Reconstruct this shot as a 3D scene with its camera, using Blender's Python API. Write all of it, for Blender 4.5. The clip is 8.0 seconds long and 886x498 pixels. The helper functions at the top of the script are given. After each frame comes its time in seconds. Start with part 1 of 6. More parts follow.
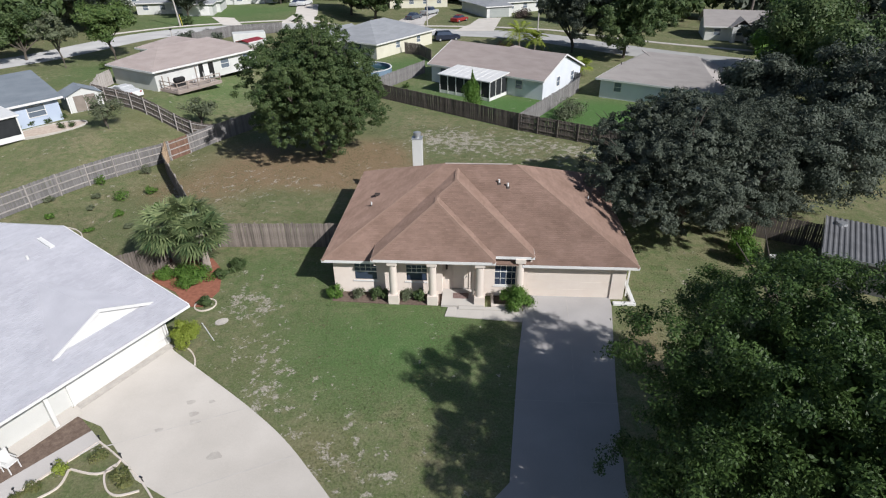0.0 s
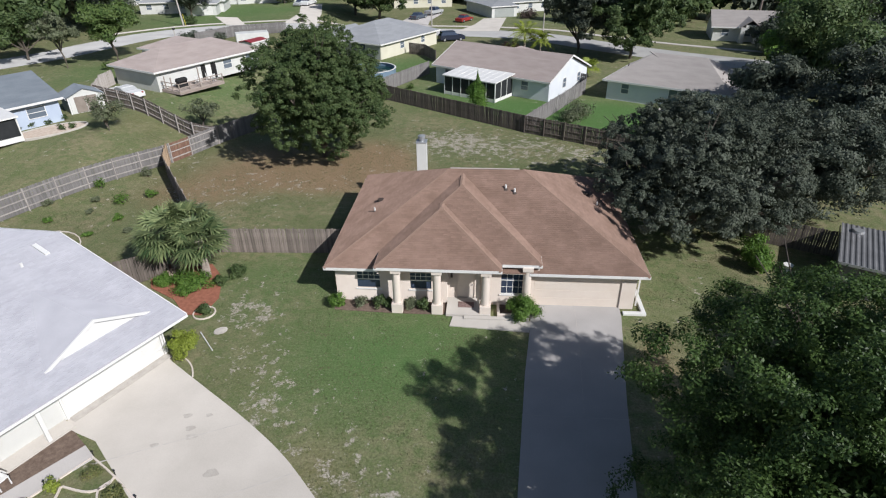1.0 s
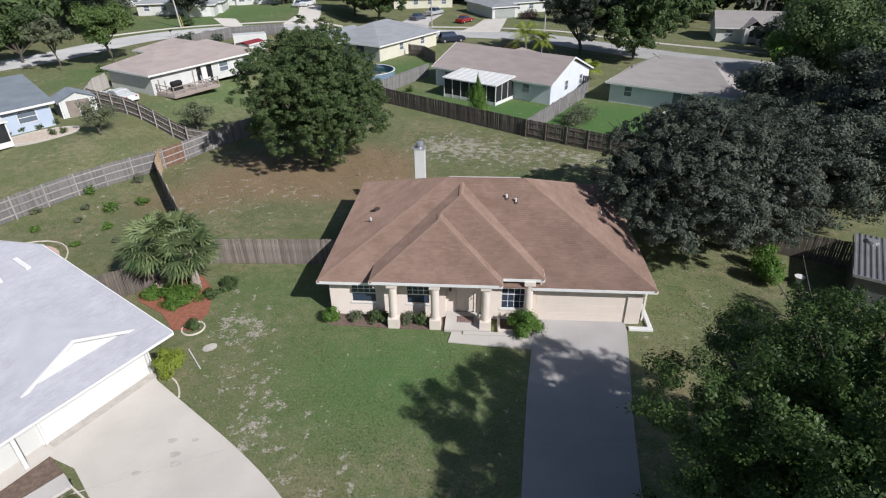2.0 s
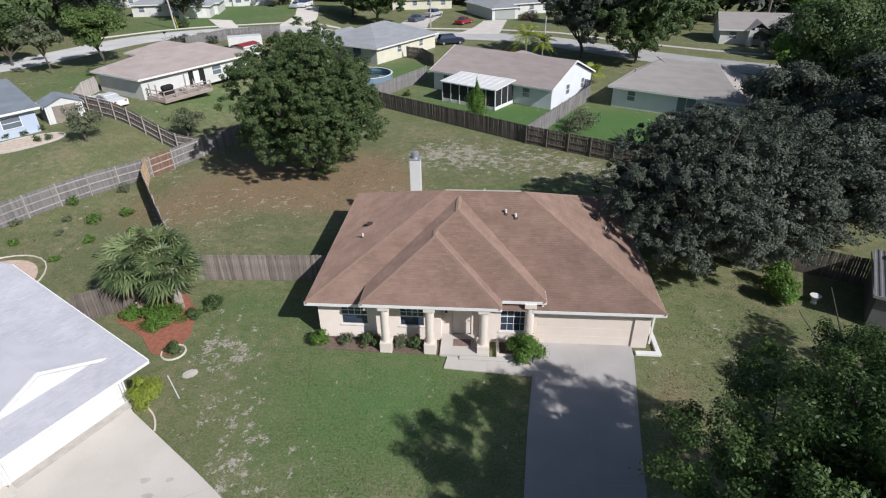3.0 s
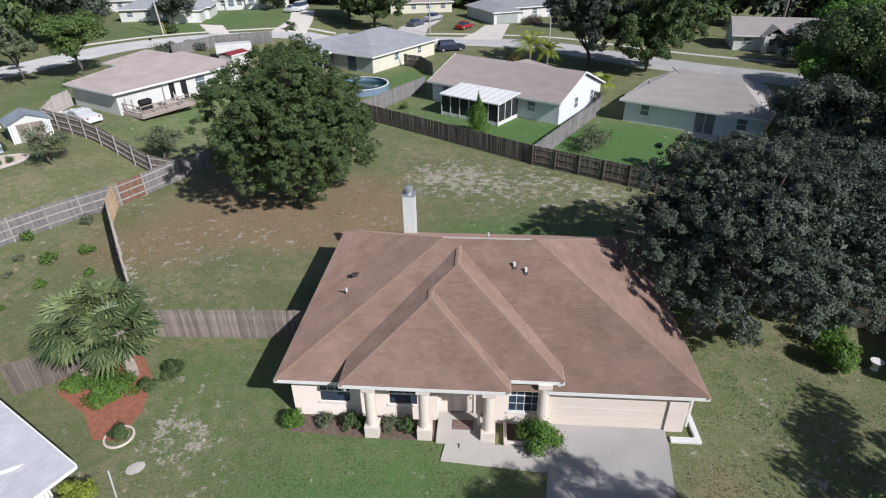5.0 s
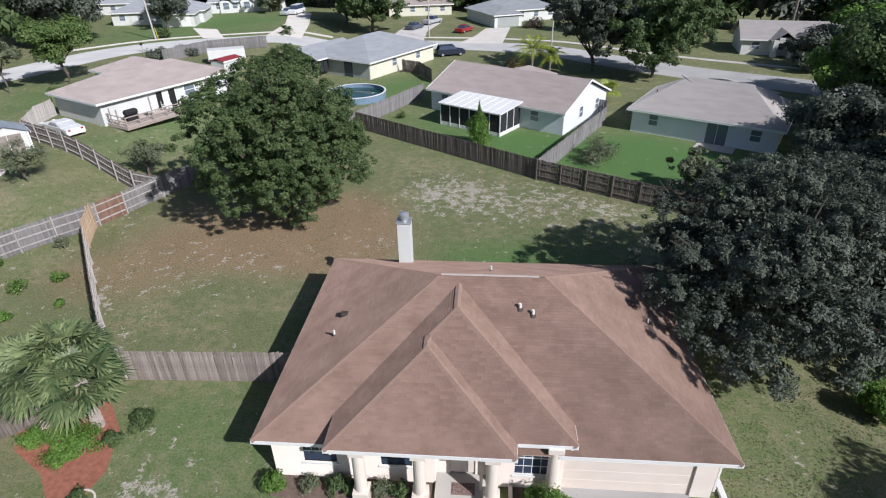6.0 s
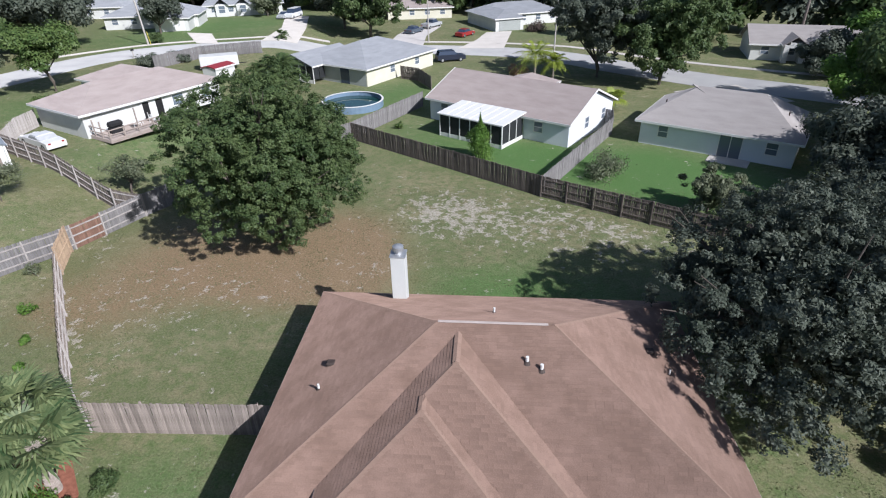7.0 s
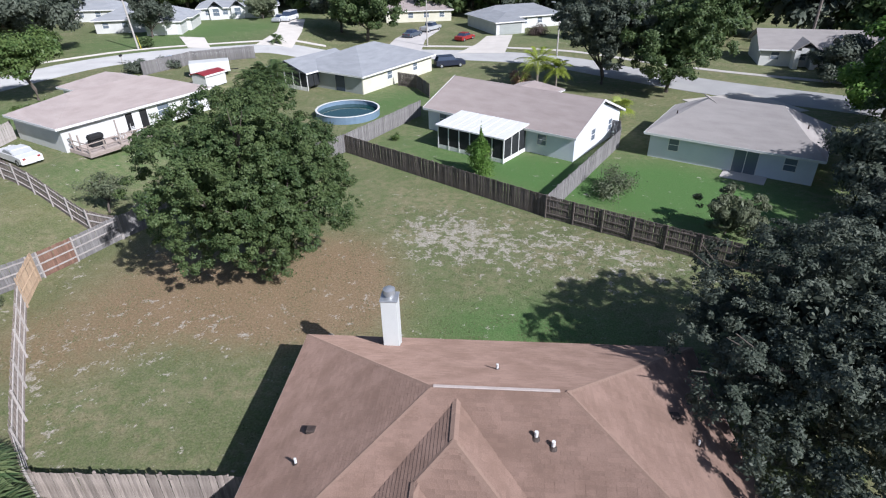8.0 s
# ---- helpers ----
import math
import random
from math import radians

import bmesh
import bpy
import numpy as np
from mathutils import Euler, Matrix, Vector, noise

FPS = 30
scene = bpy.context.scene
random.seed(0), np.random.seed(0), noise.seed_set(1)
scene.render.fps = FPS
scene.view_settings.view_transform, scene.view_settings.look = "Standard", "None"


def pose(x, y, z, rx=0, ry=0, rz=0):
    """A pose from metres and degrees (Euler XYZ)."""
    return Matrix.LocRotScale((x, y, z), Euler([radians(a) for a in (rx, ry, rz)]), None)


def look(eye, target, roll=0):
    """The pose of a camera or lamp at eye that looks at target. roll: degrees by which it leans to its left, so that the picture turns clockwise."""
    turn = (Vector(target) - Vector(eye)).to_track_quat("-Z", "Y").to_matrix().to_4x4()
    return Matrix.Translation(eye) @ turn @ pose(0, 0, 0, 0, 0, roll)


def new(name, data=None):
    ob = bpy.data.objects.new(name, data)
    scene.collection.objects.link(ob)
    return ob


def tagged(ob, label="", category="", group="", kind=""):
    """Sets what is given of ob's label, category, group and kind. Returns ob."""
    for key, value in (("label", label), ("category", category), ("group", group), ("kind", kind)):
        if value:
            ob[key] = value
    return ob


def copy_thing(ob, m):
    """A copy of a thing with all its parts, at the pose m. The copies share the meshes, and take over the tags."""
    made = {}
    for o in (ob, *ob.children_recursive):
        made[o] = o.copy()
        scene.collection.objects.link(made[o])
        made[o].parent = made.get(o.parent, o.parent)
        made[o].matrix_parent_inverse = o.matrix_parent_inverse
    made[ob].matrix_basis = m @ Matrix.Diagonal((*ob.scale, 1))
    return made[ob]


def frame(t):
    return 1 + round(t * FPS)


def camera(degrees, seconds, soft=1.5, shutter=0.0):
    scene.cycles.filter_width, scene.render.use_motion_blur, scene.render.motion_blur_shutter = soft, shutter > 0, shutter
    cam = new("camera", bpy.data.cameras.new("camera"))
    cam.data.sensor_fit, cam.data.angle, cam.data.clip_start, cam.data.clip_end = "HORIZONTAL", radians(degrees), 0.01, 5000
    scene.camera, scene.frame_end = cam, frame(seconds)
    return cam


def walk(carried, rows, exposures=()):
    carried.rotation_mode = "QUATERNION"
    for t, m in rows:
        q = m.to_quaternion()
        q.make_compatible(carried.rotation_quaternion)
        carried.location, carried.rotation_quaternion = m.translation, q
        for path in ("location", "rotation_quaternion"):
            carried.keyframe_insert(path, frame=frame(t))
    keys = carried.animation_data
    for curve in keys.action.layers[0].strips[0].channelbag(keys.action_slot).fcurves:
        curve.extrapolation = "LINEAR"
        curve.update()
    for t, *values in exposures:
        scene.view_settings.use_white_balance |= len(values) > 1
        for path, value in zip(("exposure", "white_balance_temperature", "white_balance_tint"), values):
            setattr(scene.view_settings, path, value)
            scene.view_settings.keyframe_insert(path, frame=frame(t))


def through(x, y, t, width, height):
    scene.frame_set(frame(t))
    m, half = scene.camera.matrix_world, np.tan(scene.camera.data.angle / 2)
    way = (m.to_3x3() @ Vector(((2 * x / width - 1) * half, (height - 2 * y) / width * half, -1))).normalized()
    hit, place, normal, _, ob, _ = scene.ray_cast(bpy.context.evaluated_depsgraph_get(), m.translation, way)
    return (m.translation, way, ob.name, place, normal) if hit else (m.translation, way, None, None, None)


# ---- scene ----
cam = camera(76.1, 8.0, soft=1.15)
PATH = [
    (0, (0.551, 0.183, 19.16), (0.427, 1.911, 18.16), -0.7),
    (0.5, (0.462, 0.662, 19.143), (0.332, 2.388, 18.142), -0.7),
    (1, (0.4, 1.154, 19.119), (0.264, 2.88, 18.118), -0.7),
    (1.5, (0.408, 1.776, 19.107), (0.269, 3.502, 18.106), -0.8),
    (3, (0.534, 4.617, 19.043), (0.394, 6.343, 18.043), -0.8),
    (3.5, (0.553, 5.785, 19.036), (0.411, 7.512, 18.036), -0.9),
    (4, (0.517, 7.115, 19.029), (0.372, 8.841, 18.03), -1.0),
    (4.5, (0.409, 8.558, 19.059), (0.266, 10.284, 18.06), -0.9),
    (6, (0.176, 13.198, 19.206), (0.032, 14.925, 18.208), -1.0),
    (6.5, (0.132, 14.774, 19.26), (-0.014, 16.502, 18.264), -1.1),
    (7, (0.083, 16.363, 19.328), (-0.064, 18.091, 18.332), -1.1),
    (7.5, (0.032, 18.042, 19.387), (-0.116, 19.771, 18.393), -1.1),
    (8, (-0.031, 19.805, 19.453), (-0.178, 21.534, 18.457), -1.1),
]
walk(cam, [(t, look(eye, target, roll)) for t, eye, target, roll in PATH], exposures=[(0, -0.03, 6150, 11), (3.5, 0.0, 6080, 12), (6, 0.15, 5950, 13), (8, 0.34, 5800, 14)])

# ---- world, sun, exposure ----
SUN = Vector((0.60, -0.52, 0.60)).normalized()
world = bpy.data.worlds.new("sky")
scene.world = world
world.use_nodes = True
sky = world.node_tree.nodes.new("ShaderNodeTexSky")
sky.sky_type, sky.sun_disc = "NISHITA", False
sky.sun_elevation, sky.sun_rotation = math.asin(SUN.z), math.atan2(SUN.x, SUN.y)
world.node_tree.links.new(sky.outputs[0], world.node_tree.nodes["Background"].inputs[0])
world.node_tree.nodes["Background"].inputs[1].default_value = 0.066
sun = new("sun", bpy.data.lights.new("sun", "SUN"))
sun.data.energy, sun.data.angle, sun.data.color = 4.65, radians(0.6), (1.0, 0.96, 0.91)
sun.matrix_world = look(SUN * 100, (0, 0, 0))


# ---- materials ----
def surf(name, a, b, scale=2.0, rough=0.8, bump=0.0, fine=40.0, vary=0.0, island=0.0, metal=0.0, spread=(0.35, 0.65), stretch=(1, 1, 1), spec=0.3):
    """Two colours mixed by broad and fine noise, with optional relief and a shift of value per object or per island."""
    m = bpy.data.materials.new(name)
    m.use_nodes = True
    n, l = m.node_tree.nodes, m.node_tree.links
    bsdf = n["Principled BSDF"]
    co = n.new("ShaderNodeTexCoord")
    mp = n.new("ShaderNodeMapping")
    mp.inputs["Scale"].default_value = stretch
    l.new(co.outputs["Object"], mp.inputs[0])
    big, small = n.new("ShaderNodeTexNoise"), n.new("ShaderNodeTexNoise")
    big.inputs["Scale"].default_value, big.inputs["Detail"].default_value = scale, 5
    small.inputs["Scale"].default_value, small.inputs["Detail"].default_value = fine, 3
    l.new(mp.outputs[0], big.inputs["Vector"])
    l.new(mp.outputs[0], small.inputs["Vector"])
    mean = n.new("ShaderNodeMath")
    mean.operation = "MULTIPLY_ADD"
    l.new(small.outputs[0], mean.inputs[0])
    mean.inputs[1].default_value = 0.4
    low = n.new("ShaderNodeMath")
    low.operation = "MULTIPLY"
    low.inputs[1].default_value = 0.6
    l.new(big.outputs[0], low.inputs[0])
    l.new(low.outputs[0], mean.inputs[2])
    ramp = n.new("ShaderNodeMapRange")
    ramp.inputs[1].default_value, ramp.inputs[2].default_value = spread
    l.new(mean.outputs[0], ramp.inputs[0])
    mix = n.new("ShaderNodeMix")
    mix.data_type = "RGBA"
    mix.inputs[6].default_value, mix.inputs[7].default_value = (*a, 1), (*b, 1)
    l.new(ramp.outputs[0], mix.inputs[0])
    out = mix.outputs[2]
    for amount, kind in ((vary, "object"), (island, "island")):
        if amount:
            src = n.new("ShaderNodeObjectInfo" if kind == "object" else "ShaderNodeNewGeometry")
            rng = n.new("ShaderNodeMapRange")
            rng.inputs[3].default_value, rng.inputs[4].default_value = 1 - amount, 1 + amount
            l.new(src.outputs["Random" if kind == "object" else "Random Per Island"], rng.inputs[0])
            hsv = n.new("ShaderNodeHueSaturation")
            l.new(rng.outputs[0], hsv.inputs["Value"])
            l.new(out, hsv.inputs["Color"])
            out = hsv.outputs[0]
    l.new(out, bsdf.inputs["Base Color"])
    bsdf.inputs["Roughness"].default_value, bsdf.inputs["Metallic"].default_value = rough, metal
    bsdf.inputs["Specular IOR Level"].default_value, bsdf.inputs["Diffuse Roughness"].default_value = spec, 1.0 if rough > 0.8 else 0.0
    if bump:
        bp = n.new("ShaderNodeBump")
        bp.inputs["Strength"].default_value, bp.inputs["Distance"].default_value = 1.0, bump
        l.new(mean.outputs[0], bp.inputs["Height"])
        l.new(bp.outputs[0], bsdf.inputs["Normal"])
    return m


def leafy(name, a, b, through=0.25, rough=0.5):
    """Leaves: colour varies leaf by leaf and in broad patches; some light passes through."""
    m = bpy.data.materials.new(name)
    m.use_nodes = True
    n, l = m.node_tree.nodes, m.node_tree.links
    bsdf, out = n["Principled BSDF"], n["Material Output"]
    geo, co, noi = n.new("ShaderNodeNewGeometry"), n.new("ShaderNodeTexCoord"), n.new("ShaderNodeTexNoise")
    noi.inputs["Scale"].default_value, noi.inputs["Detail"].default_value = 0.5, 3
    l.new(co.outputs["Object"], noi.inputs["Vector"])
    add = n.new("ShaderNodeMath")
    add.operation = "MULTIPLY_ADD"
    add.inputs[1].default_value = 0.7
    l.new(geo.outputs["Random Per Island"], add.inputs[0])
    rng = n.new("ShaderNodeMapRange")
    rng.inputs[1].default_value, rng.inputs[2].default_value, rng.inputs[3].default_value, rng.inputs[4].default_value = 0.3, 0.7, -0.2, 0.5
    l.new(noi.outputs[0], rng.inputs[0])
    l.new(rng.outputs[0], add.inputs[2])
    mix = n.new("ShaderNodeMix")
    mix.data_type = "RGBA"
    mix.inputs[6].default_value, mix.inputs[7].default_value = (*a, 1), (*b, 1)
    l.new(add.outputs[0], mix.inputs[0])
    l.new(mix.outputs[2], bsdf.inputs["Base Color"])
    bsdf.inputs["Roughness"].default_value, bsdf.inputs["Specular IOR Level"].default_value = rough, 0.25
    tr, ms = n.new("ShaderNodeBsdfTranslucent"), n.new("ShaderNodeMixShader")
    l.new(mix.outputs[2], tr.inputs[0])
    ms.inputs[0].default_value = through
    l.new(bsdf.outputs[0], ms.inputs[1])
    l.new(tr.outputs[0], ms.inputs[2])
    l.new(ms.outputs[0], out.inputs[0])
    return m


def plain_glass(name, tint, rough=0.05):
    m = bpy.data.materials.new(name)
    m.use_nodes = True
    b = m.node_tree.nodes["Principled BSDF"]
    b.inputs["Base Color"].default_value, b.inputs["Roughness"].default_value = (*tint, 1), rough
    b.inputs["Specular IOR Level"].default_value = 0.6
    return m


M_SHINGLE = surf("brown_shingle", (0.235, 0.155, 0.118), (0.305, 0.205, 0.16), 0.9, 0.9, 0.004, 30, island=0.07, stretch=(1, 1, 1), spread=(0.41, 0.59))
M_SHINGLE_PIECE = surf("brown_shingle_piece", (0.235, 0.155, 0.118), (0.305, 0.205, 0.16), 0.9, 0.9, 0.004, 30, vary=0.10, spread=(0.41, 0.59))
M_CAP = surf("hip_cap_shingle", (0.270, 0.182, 0.139), (0.325, 0.226, 0.175), 2, 0.9, 0.003, 30, vary=0.05)
M_STUCCO = surf("cream_stucco", (0.68, 0.60, 0.53), (0.76, 0.69, 0.62), 1.2, 0.85, 0.004, 60)
M_CREAM = surf("cream_paint", (0.72, 0.63, 0.55), (0.78, 0.70, 0.62), 1.5, 0.55, 0.0, 30)
M_WHITE = surf("white_paint", (0.74, 0.73, 0.70), (0.82, 0.81, 0.79), 2, 0.5, 0.0, 40)
M_WHITE_WALL = surf("white_wall_paint", (0.60, 0.60, 0.57), (0.70, 0.70, 0.67), 0.7, 0.75, 0.003, 40)
M_COOL_WALL = surf("cool_white_wall_paint", (0.68, 0.71, 0.75), (0.76, 0.79, 0.82), 0.7, 0.75, 0.003, 40)
M_BLUE_WALL = surf("pale_blue_wall_paint", (0.46, 0.53, 0.66), (0.54, 0.61, 0.72), 0.7, 0.75, 0.003, 40)
M_YELLOW_WALL = surf("pale_yellow_wall_paint", (0.64, 0.61, 0.49), (0.72, 0.69, 0.57), 0.7, 0.75, 0.003, 40)
M_GREY_WALL = surf("grey_green_wall_paint", (0.33, 0.35, 0.33), (0.41, 0.43, 0.41), 0.7, 0.8, 0.003, 40)
M_ROOF_TAN = surf("tan_shingle", (0.285, 0.238, 0.222), (0.36, 0.31, 0.29), 0.8, 0.9, 0.004, 14, stretch=(0.6, 0.6, 5))
M_ROOF_BEIGE = surf("beige_shingle", (0.375, 0.34, 0.32), (0.46, 0.425, 0.40), 0.8, 0.9, 0.004, 14, stretch=(0.6, 0.6, 5))
M_ROOF_GREY = surf("grey_shingle", (0.225, 0.235, 0.25), (0.295, 0.305, 0.32), 0.8, 0.9, 0.004, 14, stretch=(0.6, 0.6, 5))
M_ROOF_DARK = surf("slate_grey_shingle", (0.13, 0.15, 0.175), (0.18, 0.205, 0.23), 0.8, 0.9, 0.004, 14, stretch=(0.6, 0.6, 5))
M_ROOF_PALE = surf("pale_grey_shingle", (0.36, 0.36, 0.395), (0.43, 0.43, 0.465), 0.9, 0.9, 0.004, 30, island=0.045)
M_CONCRETE = surf("pale_concrete", (0.43, 0.40, 0.36), (0.54, 0.505, 0.46), 0.5, 0.85, 0.003, 25, spread=(0.3, 0.7))
M_CONCRETE_GREY = surf("grey_concrete", (0.37, 0.35, 0.335), (0.48, 0.455, 0.435), 0.5, 0.85, 0.003, 25, spread=(0.3, 0.7))
M_STAIN = surf("oil_stained_concrete", (0.34, 0.315, 0.285), (0.45, 0.42, 0.38), 3, 0.85, 0.002, 25)
M_JOINT = surf("worn_joint", (0.40, 0.375, 0.35), (0.50, 0.47, 0.44), 3, 0.9)
M_ROAD = surf("weathered_asphalt", (0.33, 0.325, 0.32), (0.42, 0.415, 0.40), 0.3, 0.9, 0.004, 20)
M_FENCE = surf("weathered_fence_board", (0.115, 0.095, 0.08), (0.20, 0.17, 0.15), 4, 0.85, 0.003, 30, vary=0.22, stretch=(3, 3, 0.4))
M_FENCE_PALE = surf("bleached_fence_board", (0.135, 0.110, 0.094), (0.29, 0.25, 0.22), 4, 0.85, 0.003, 30, vary=0.30, stretch=(3, 3, 0.4))
M_FENCE_GREY = surf("silver_grey_fence_board", (0.165, 0.155, 0.15), (0.25, 0.24, 0.235), 4, 0.85, 0.003, 30, vary=0.18, stretch=(3, 3, 0.4))
M_FENCE_RUST = surf("red_brown_fence_board", (0.16, 0.09, 0.065), (0.25, 0.15, 0.11), 4, 0.85, 0.003, 30, vary=0.2, stretch=(3, 3, 0.4))
M_FENCE_RAIL = surf("bleached_fence_rail", (0.30, 0.27, 0.25), (0.42, 0.39, 0.365), 4, 0.85, 0.002, 30, vary=0.12, stretch=(1, 1, 1))
M_FENCE_NEW = surf("tan_fence_board", (0.29, 0.205, 0.135), (0.40, 0.30, 0.205), 4, 0.85, 0.002, 30, vary=0.15, stretch=(3, 3, 0.4))
M_BARK = surf("tree_bark", (0.09, 0.075, 0.06), (0.17, 0.145, 0.12), 3, 0.95, 0.02, 14, stretch=(2, 2, 0.5))
M_PALM_BARK = surf("palm_bark", (0.22, 0.18, 0.15), (0.38, 0.33, 0.29), 5, 0.95, 0.02, 20)
# the blue in this base colour imitates sky reflected in the panes
M_GLASS = plain_glass("window_glass", (0.045, 0.062, 0.10))
# pale grey-blue base colour stands for reflected sky and for blinds behind
M_PANE = plain_glass("pale_reflecting_window_glass", (0.15, 0.18, 0.22), 0.12)
M_SCREEN = surf("dark_insect_screen", (0.020, 0.022, 0.024), (0.035, 0.037, 0.04), 2, 0.7)
M_DARK = surf("dark_interior", (0.012, 0.012, 0.013), (0.025, 0.024, 0.024), 2, 0.8)
M_MULCH = surf("red_mulch", (0.165, 0.066, 0.042), (0.275, 0.115, 0.075), 5, 0.95, 0.02, 22)
M_MULCH_BROWN = surf("brown_mulch", (0.10, 0.07, 0.055), (0.18, 0.135, 0.105), 5, 0.95, 0.02, 22)
M_METAL = surf("galvanised_metal", (0.42, 0.43, 0.44), (0.55, 0.56, 0.57), 3, 0.45, metal=0.6)
M_METAL_ROOF = surf("grey_corrugated_metal", (0.16, 0.16, 0.165), (0.24, 0.24, 0.245), 1, 0.55, metal=0.3)
M_PIPE = surf("white_plastic", (0.74, 0.73, 0.70), (0.80, 0.79, 0.77), 3, 0.45)
M_LEAD = surf("dark_vent_paint", (0.05, 0.035, 0.03), (0.09, 0.07, 0.06), 5, 0.7)
M_WOOD = surf("weathered_deck_wood", (0.27, 0.22, 0.19), (0.40, 0.34, 0.30), 3, 0.85, 0.003, 20, stretch=(0.5, 3, 3))
M_POLE = surf("pale_pole", (0.42, 0.39, 0.35), (0.52, 0.49, 0.45), 3, 0.8)
M_RUBBER = surf("tyre_rubber", (0.015, 0.015, 0.016), (0.03, 0.03, 0.03), 5, 0.8)
M_CANVAS_BROWN = surf("brown_door_panel", (0.24, 0.20, 0.17), (0.31, 0.265, 0.23), 2, 0.7)
M_WATER = plain_glass("pool_water", (0.015, 0.055, 0.05), 0.03)
M_POOL_BLUE = surf("blue_pool_liner", (0.15, 0.22, 0.30), (0.20, 0.28, 0.37), 2, 0.5)
M_OAK = leafy("live_oak_leaf", (0.054, 0.071, 0.050), (0.146, 0.166, 0.124), 0.22, 0.55)
M_GREEN = leafy("broad_green_leaf", (0.052, 0.094, 0.034), (0.146, 0.194, 0.074), 0.3)
M_BRIGHT = leafy("bright_green_leaf", (0.075, 0.16, 0.028), (0.19, 0.31, 0.065), 0.3)
M_DUSTY = leafy("dusty_green_leaf", (0.11, 0.135, 0.075), (0.21, 0.23, 0.14), 0.25)
M_PALM = leafy("palm_frond", (0.060, 0.110, 0.045), (0.33, 0.375, 0.17), 0.25)
M_GLOSSY = leafy("glossy_green_leaf", (0.025, 0.052, 0.015), (0.112, 0.180, 0.050), 0.28, 0.45)
M_LIME = leafy("lime_green_leaf", (0.20, 0.26, 0.035), (0.36, 0.42, 0.08), 0.3)
M_HEDGE = leafy("hedge_leaf", (0.07, 0.125, 0.035), (0.165, 0.225, 0.07), 0.25)
M_THATCH = leafy("dry_palm_thatch", (0.35, 0.27, 0.22), (0.55, 0.44, 0.36), 0.1)
M_FLOWER = leafy("garden_flower", (0.10, 0.14, 0.05), (0.28, 0.26, 0.10), 0.2)


# ---- builders ----
def mesh_from(name, verts, faces):
    me = bpy.data.meshes.new(name)
    me.from_pydata([tuple(v) for v in verts], [], [tuple(f) for f in faces])
    me.update()
    return me


def bm_mesh(name, bm):
    bmesh.ops.recalc_face_normals(bm, faces=bm.faces)
    me = bpy.data.meshes.new(name)
    bm.to_mesh(me)
    bm.free()
    return me


def part(name, data, material, parent, label="", kind=""):
    """One mesh object under a thing or under a part."""
    me = bm_mesh(name, data) if isinstance(data, bmesh.types.BMesh) else data
    if material and not me.materials:
        me.materials.append(material)
    ob = new(name, me)
    ob.parent = parent
    return tagged(ob, label, kind=kind)


def thing(name, m, label, category, group="", kind=""):
    ob = new(name)
    ob.empty_display_size = 0.3
    ob.matrix_world = m
    return tagged(ob, label, category, group, kind)


def solo(name, data, material, label, category, group="", kind="", m=None):
    me = bm_mesh(name, data) if isinstance(data, bmesh.types.BMesh) else data
    if not me.materials:
        me.materials.append(material)
    ob = new(name, me)
    if m:
        ob.matrix_world = m
    return tagged(ob, label, category, group, kind)


def box(bm, x0, x1, y0, y1, z0, z1, bevel=0.0):
    v = bmesh.ops.create_cube(bm, size=1)["verts"]
    for p in v:
        p.co = ((x0 + x1) / 2 + p.co.x * (x1 - x0), (y0 + y1) / 2 + p.co.y * (y1 - y0), (z0 + z1) / 2 + p.co.z * (z1 - z0))
    if bevel:
        e = list({e for p in v for e in p.link_edges})
        bmesh.ops.bevel(bm, geom=e, offset=bevel, segments=1, affect="EDGES")
    return bm


def boxes(*rows, bevel=0.0):
    bm = bmesh.new()
    for r in rows:
        box(bm, *r, bevel=bevel)
    return bm


def tube(bm, p0, p1, r0, r1, sides=8, cap=True):
    """A tapered round bar from p0 to p1."""
    p0, p1 = Vector(p0), Vector(p1)
    q = (p1 - p0).to_track_quat("Z", "Y")
    rings = []
    for p, r in ((p0, r0), (p1, r1)):
        rings.append([bm.verts.new(p + q @ Vector((r * math.cos(a), r * math.sin(a), 0))) for a in (2 * math.pi * i / sides for i in range(sides))])
    for i in range(sides):
        bm.faces.new((rings[0][i], rings[0][(i + 1) % sides], rings[1][(i + 1) % sides], rings[1][i]))
    if cap:
        bm.faces.new(rings[0][::-1])
        bm.faces.new(rings[1])
    return bm


def prism(bm, pts, z0, z1):
    """An upright slab over a plan outline."""
    a = [bm.verts.new((x, y, z0)) for x, y in pts]
    b = [bm.verts.new((x, y, z1)) for x, y in pts]
    k = len(pts)
    bm.faces.new(a[::-1])
    bm.faces.new(b)
    for i in range(k):
        bm.faces.new((a[i], a[(i + 1) % k], b[(i + 1) % k], b[i]))
    return bm


def plate(bm, pts, drop):
    """A sloping slab: its top outline in space, and its upright thickness."""
    a = [bm.verts.new(p) for p in pts]
    b = [bm.verts.new((p[0], p[1], p[2] - drop)) for p in pts]
    k = len(pts)
    bm.faces.new(a)
    bm.faces.new(b[::-1])
    for i in range(k):
        bm.faces.new((a[i], b[i], b[(i + 1) % k], a[(i + 1) % k]))
    return bm


def smooth_step(a, b, v):
    v = np.clip((v - a) / (b - a), 0, 1)
    return v * v * (3 - 2 * v)


def rise(x, y):
    """The lie of the land: flat lots, with a low swell towards the lots behind the grey fence."""
    return float(1.8 * smooth_step(27, 38, -x) * smooth_step(34, 52, y))


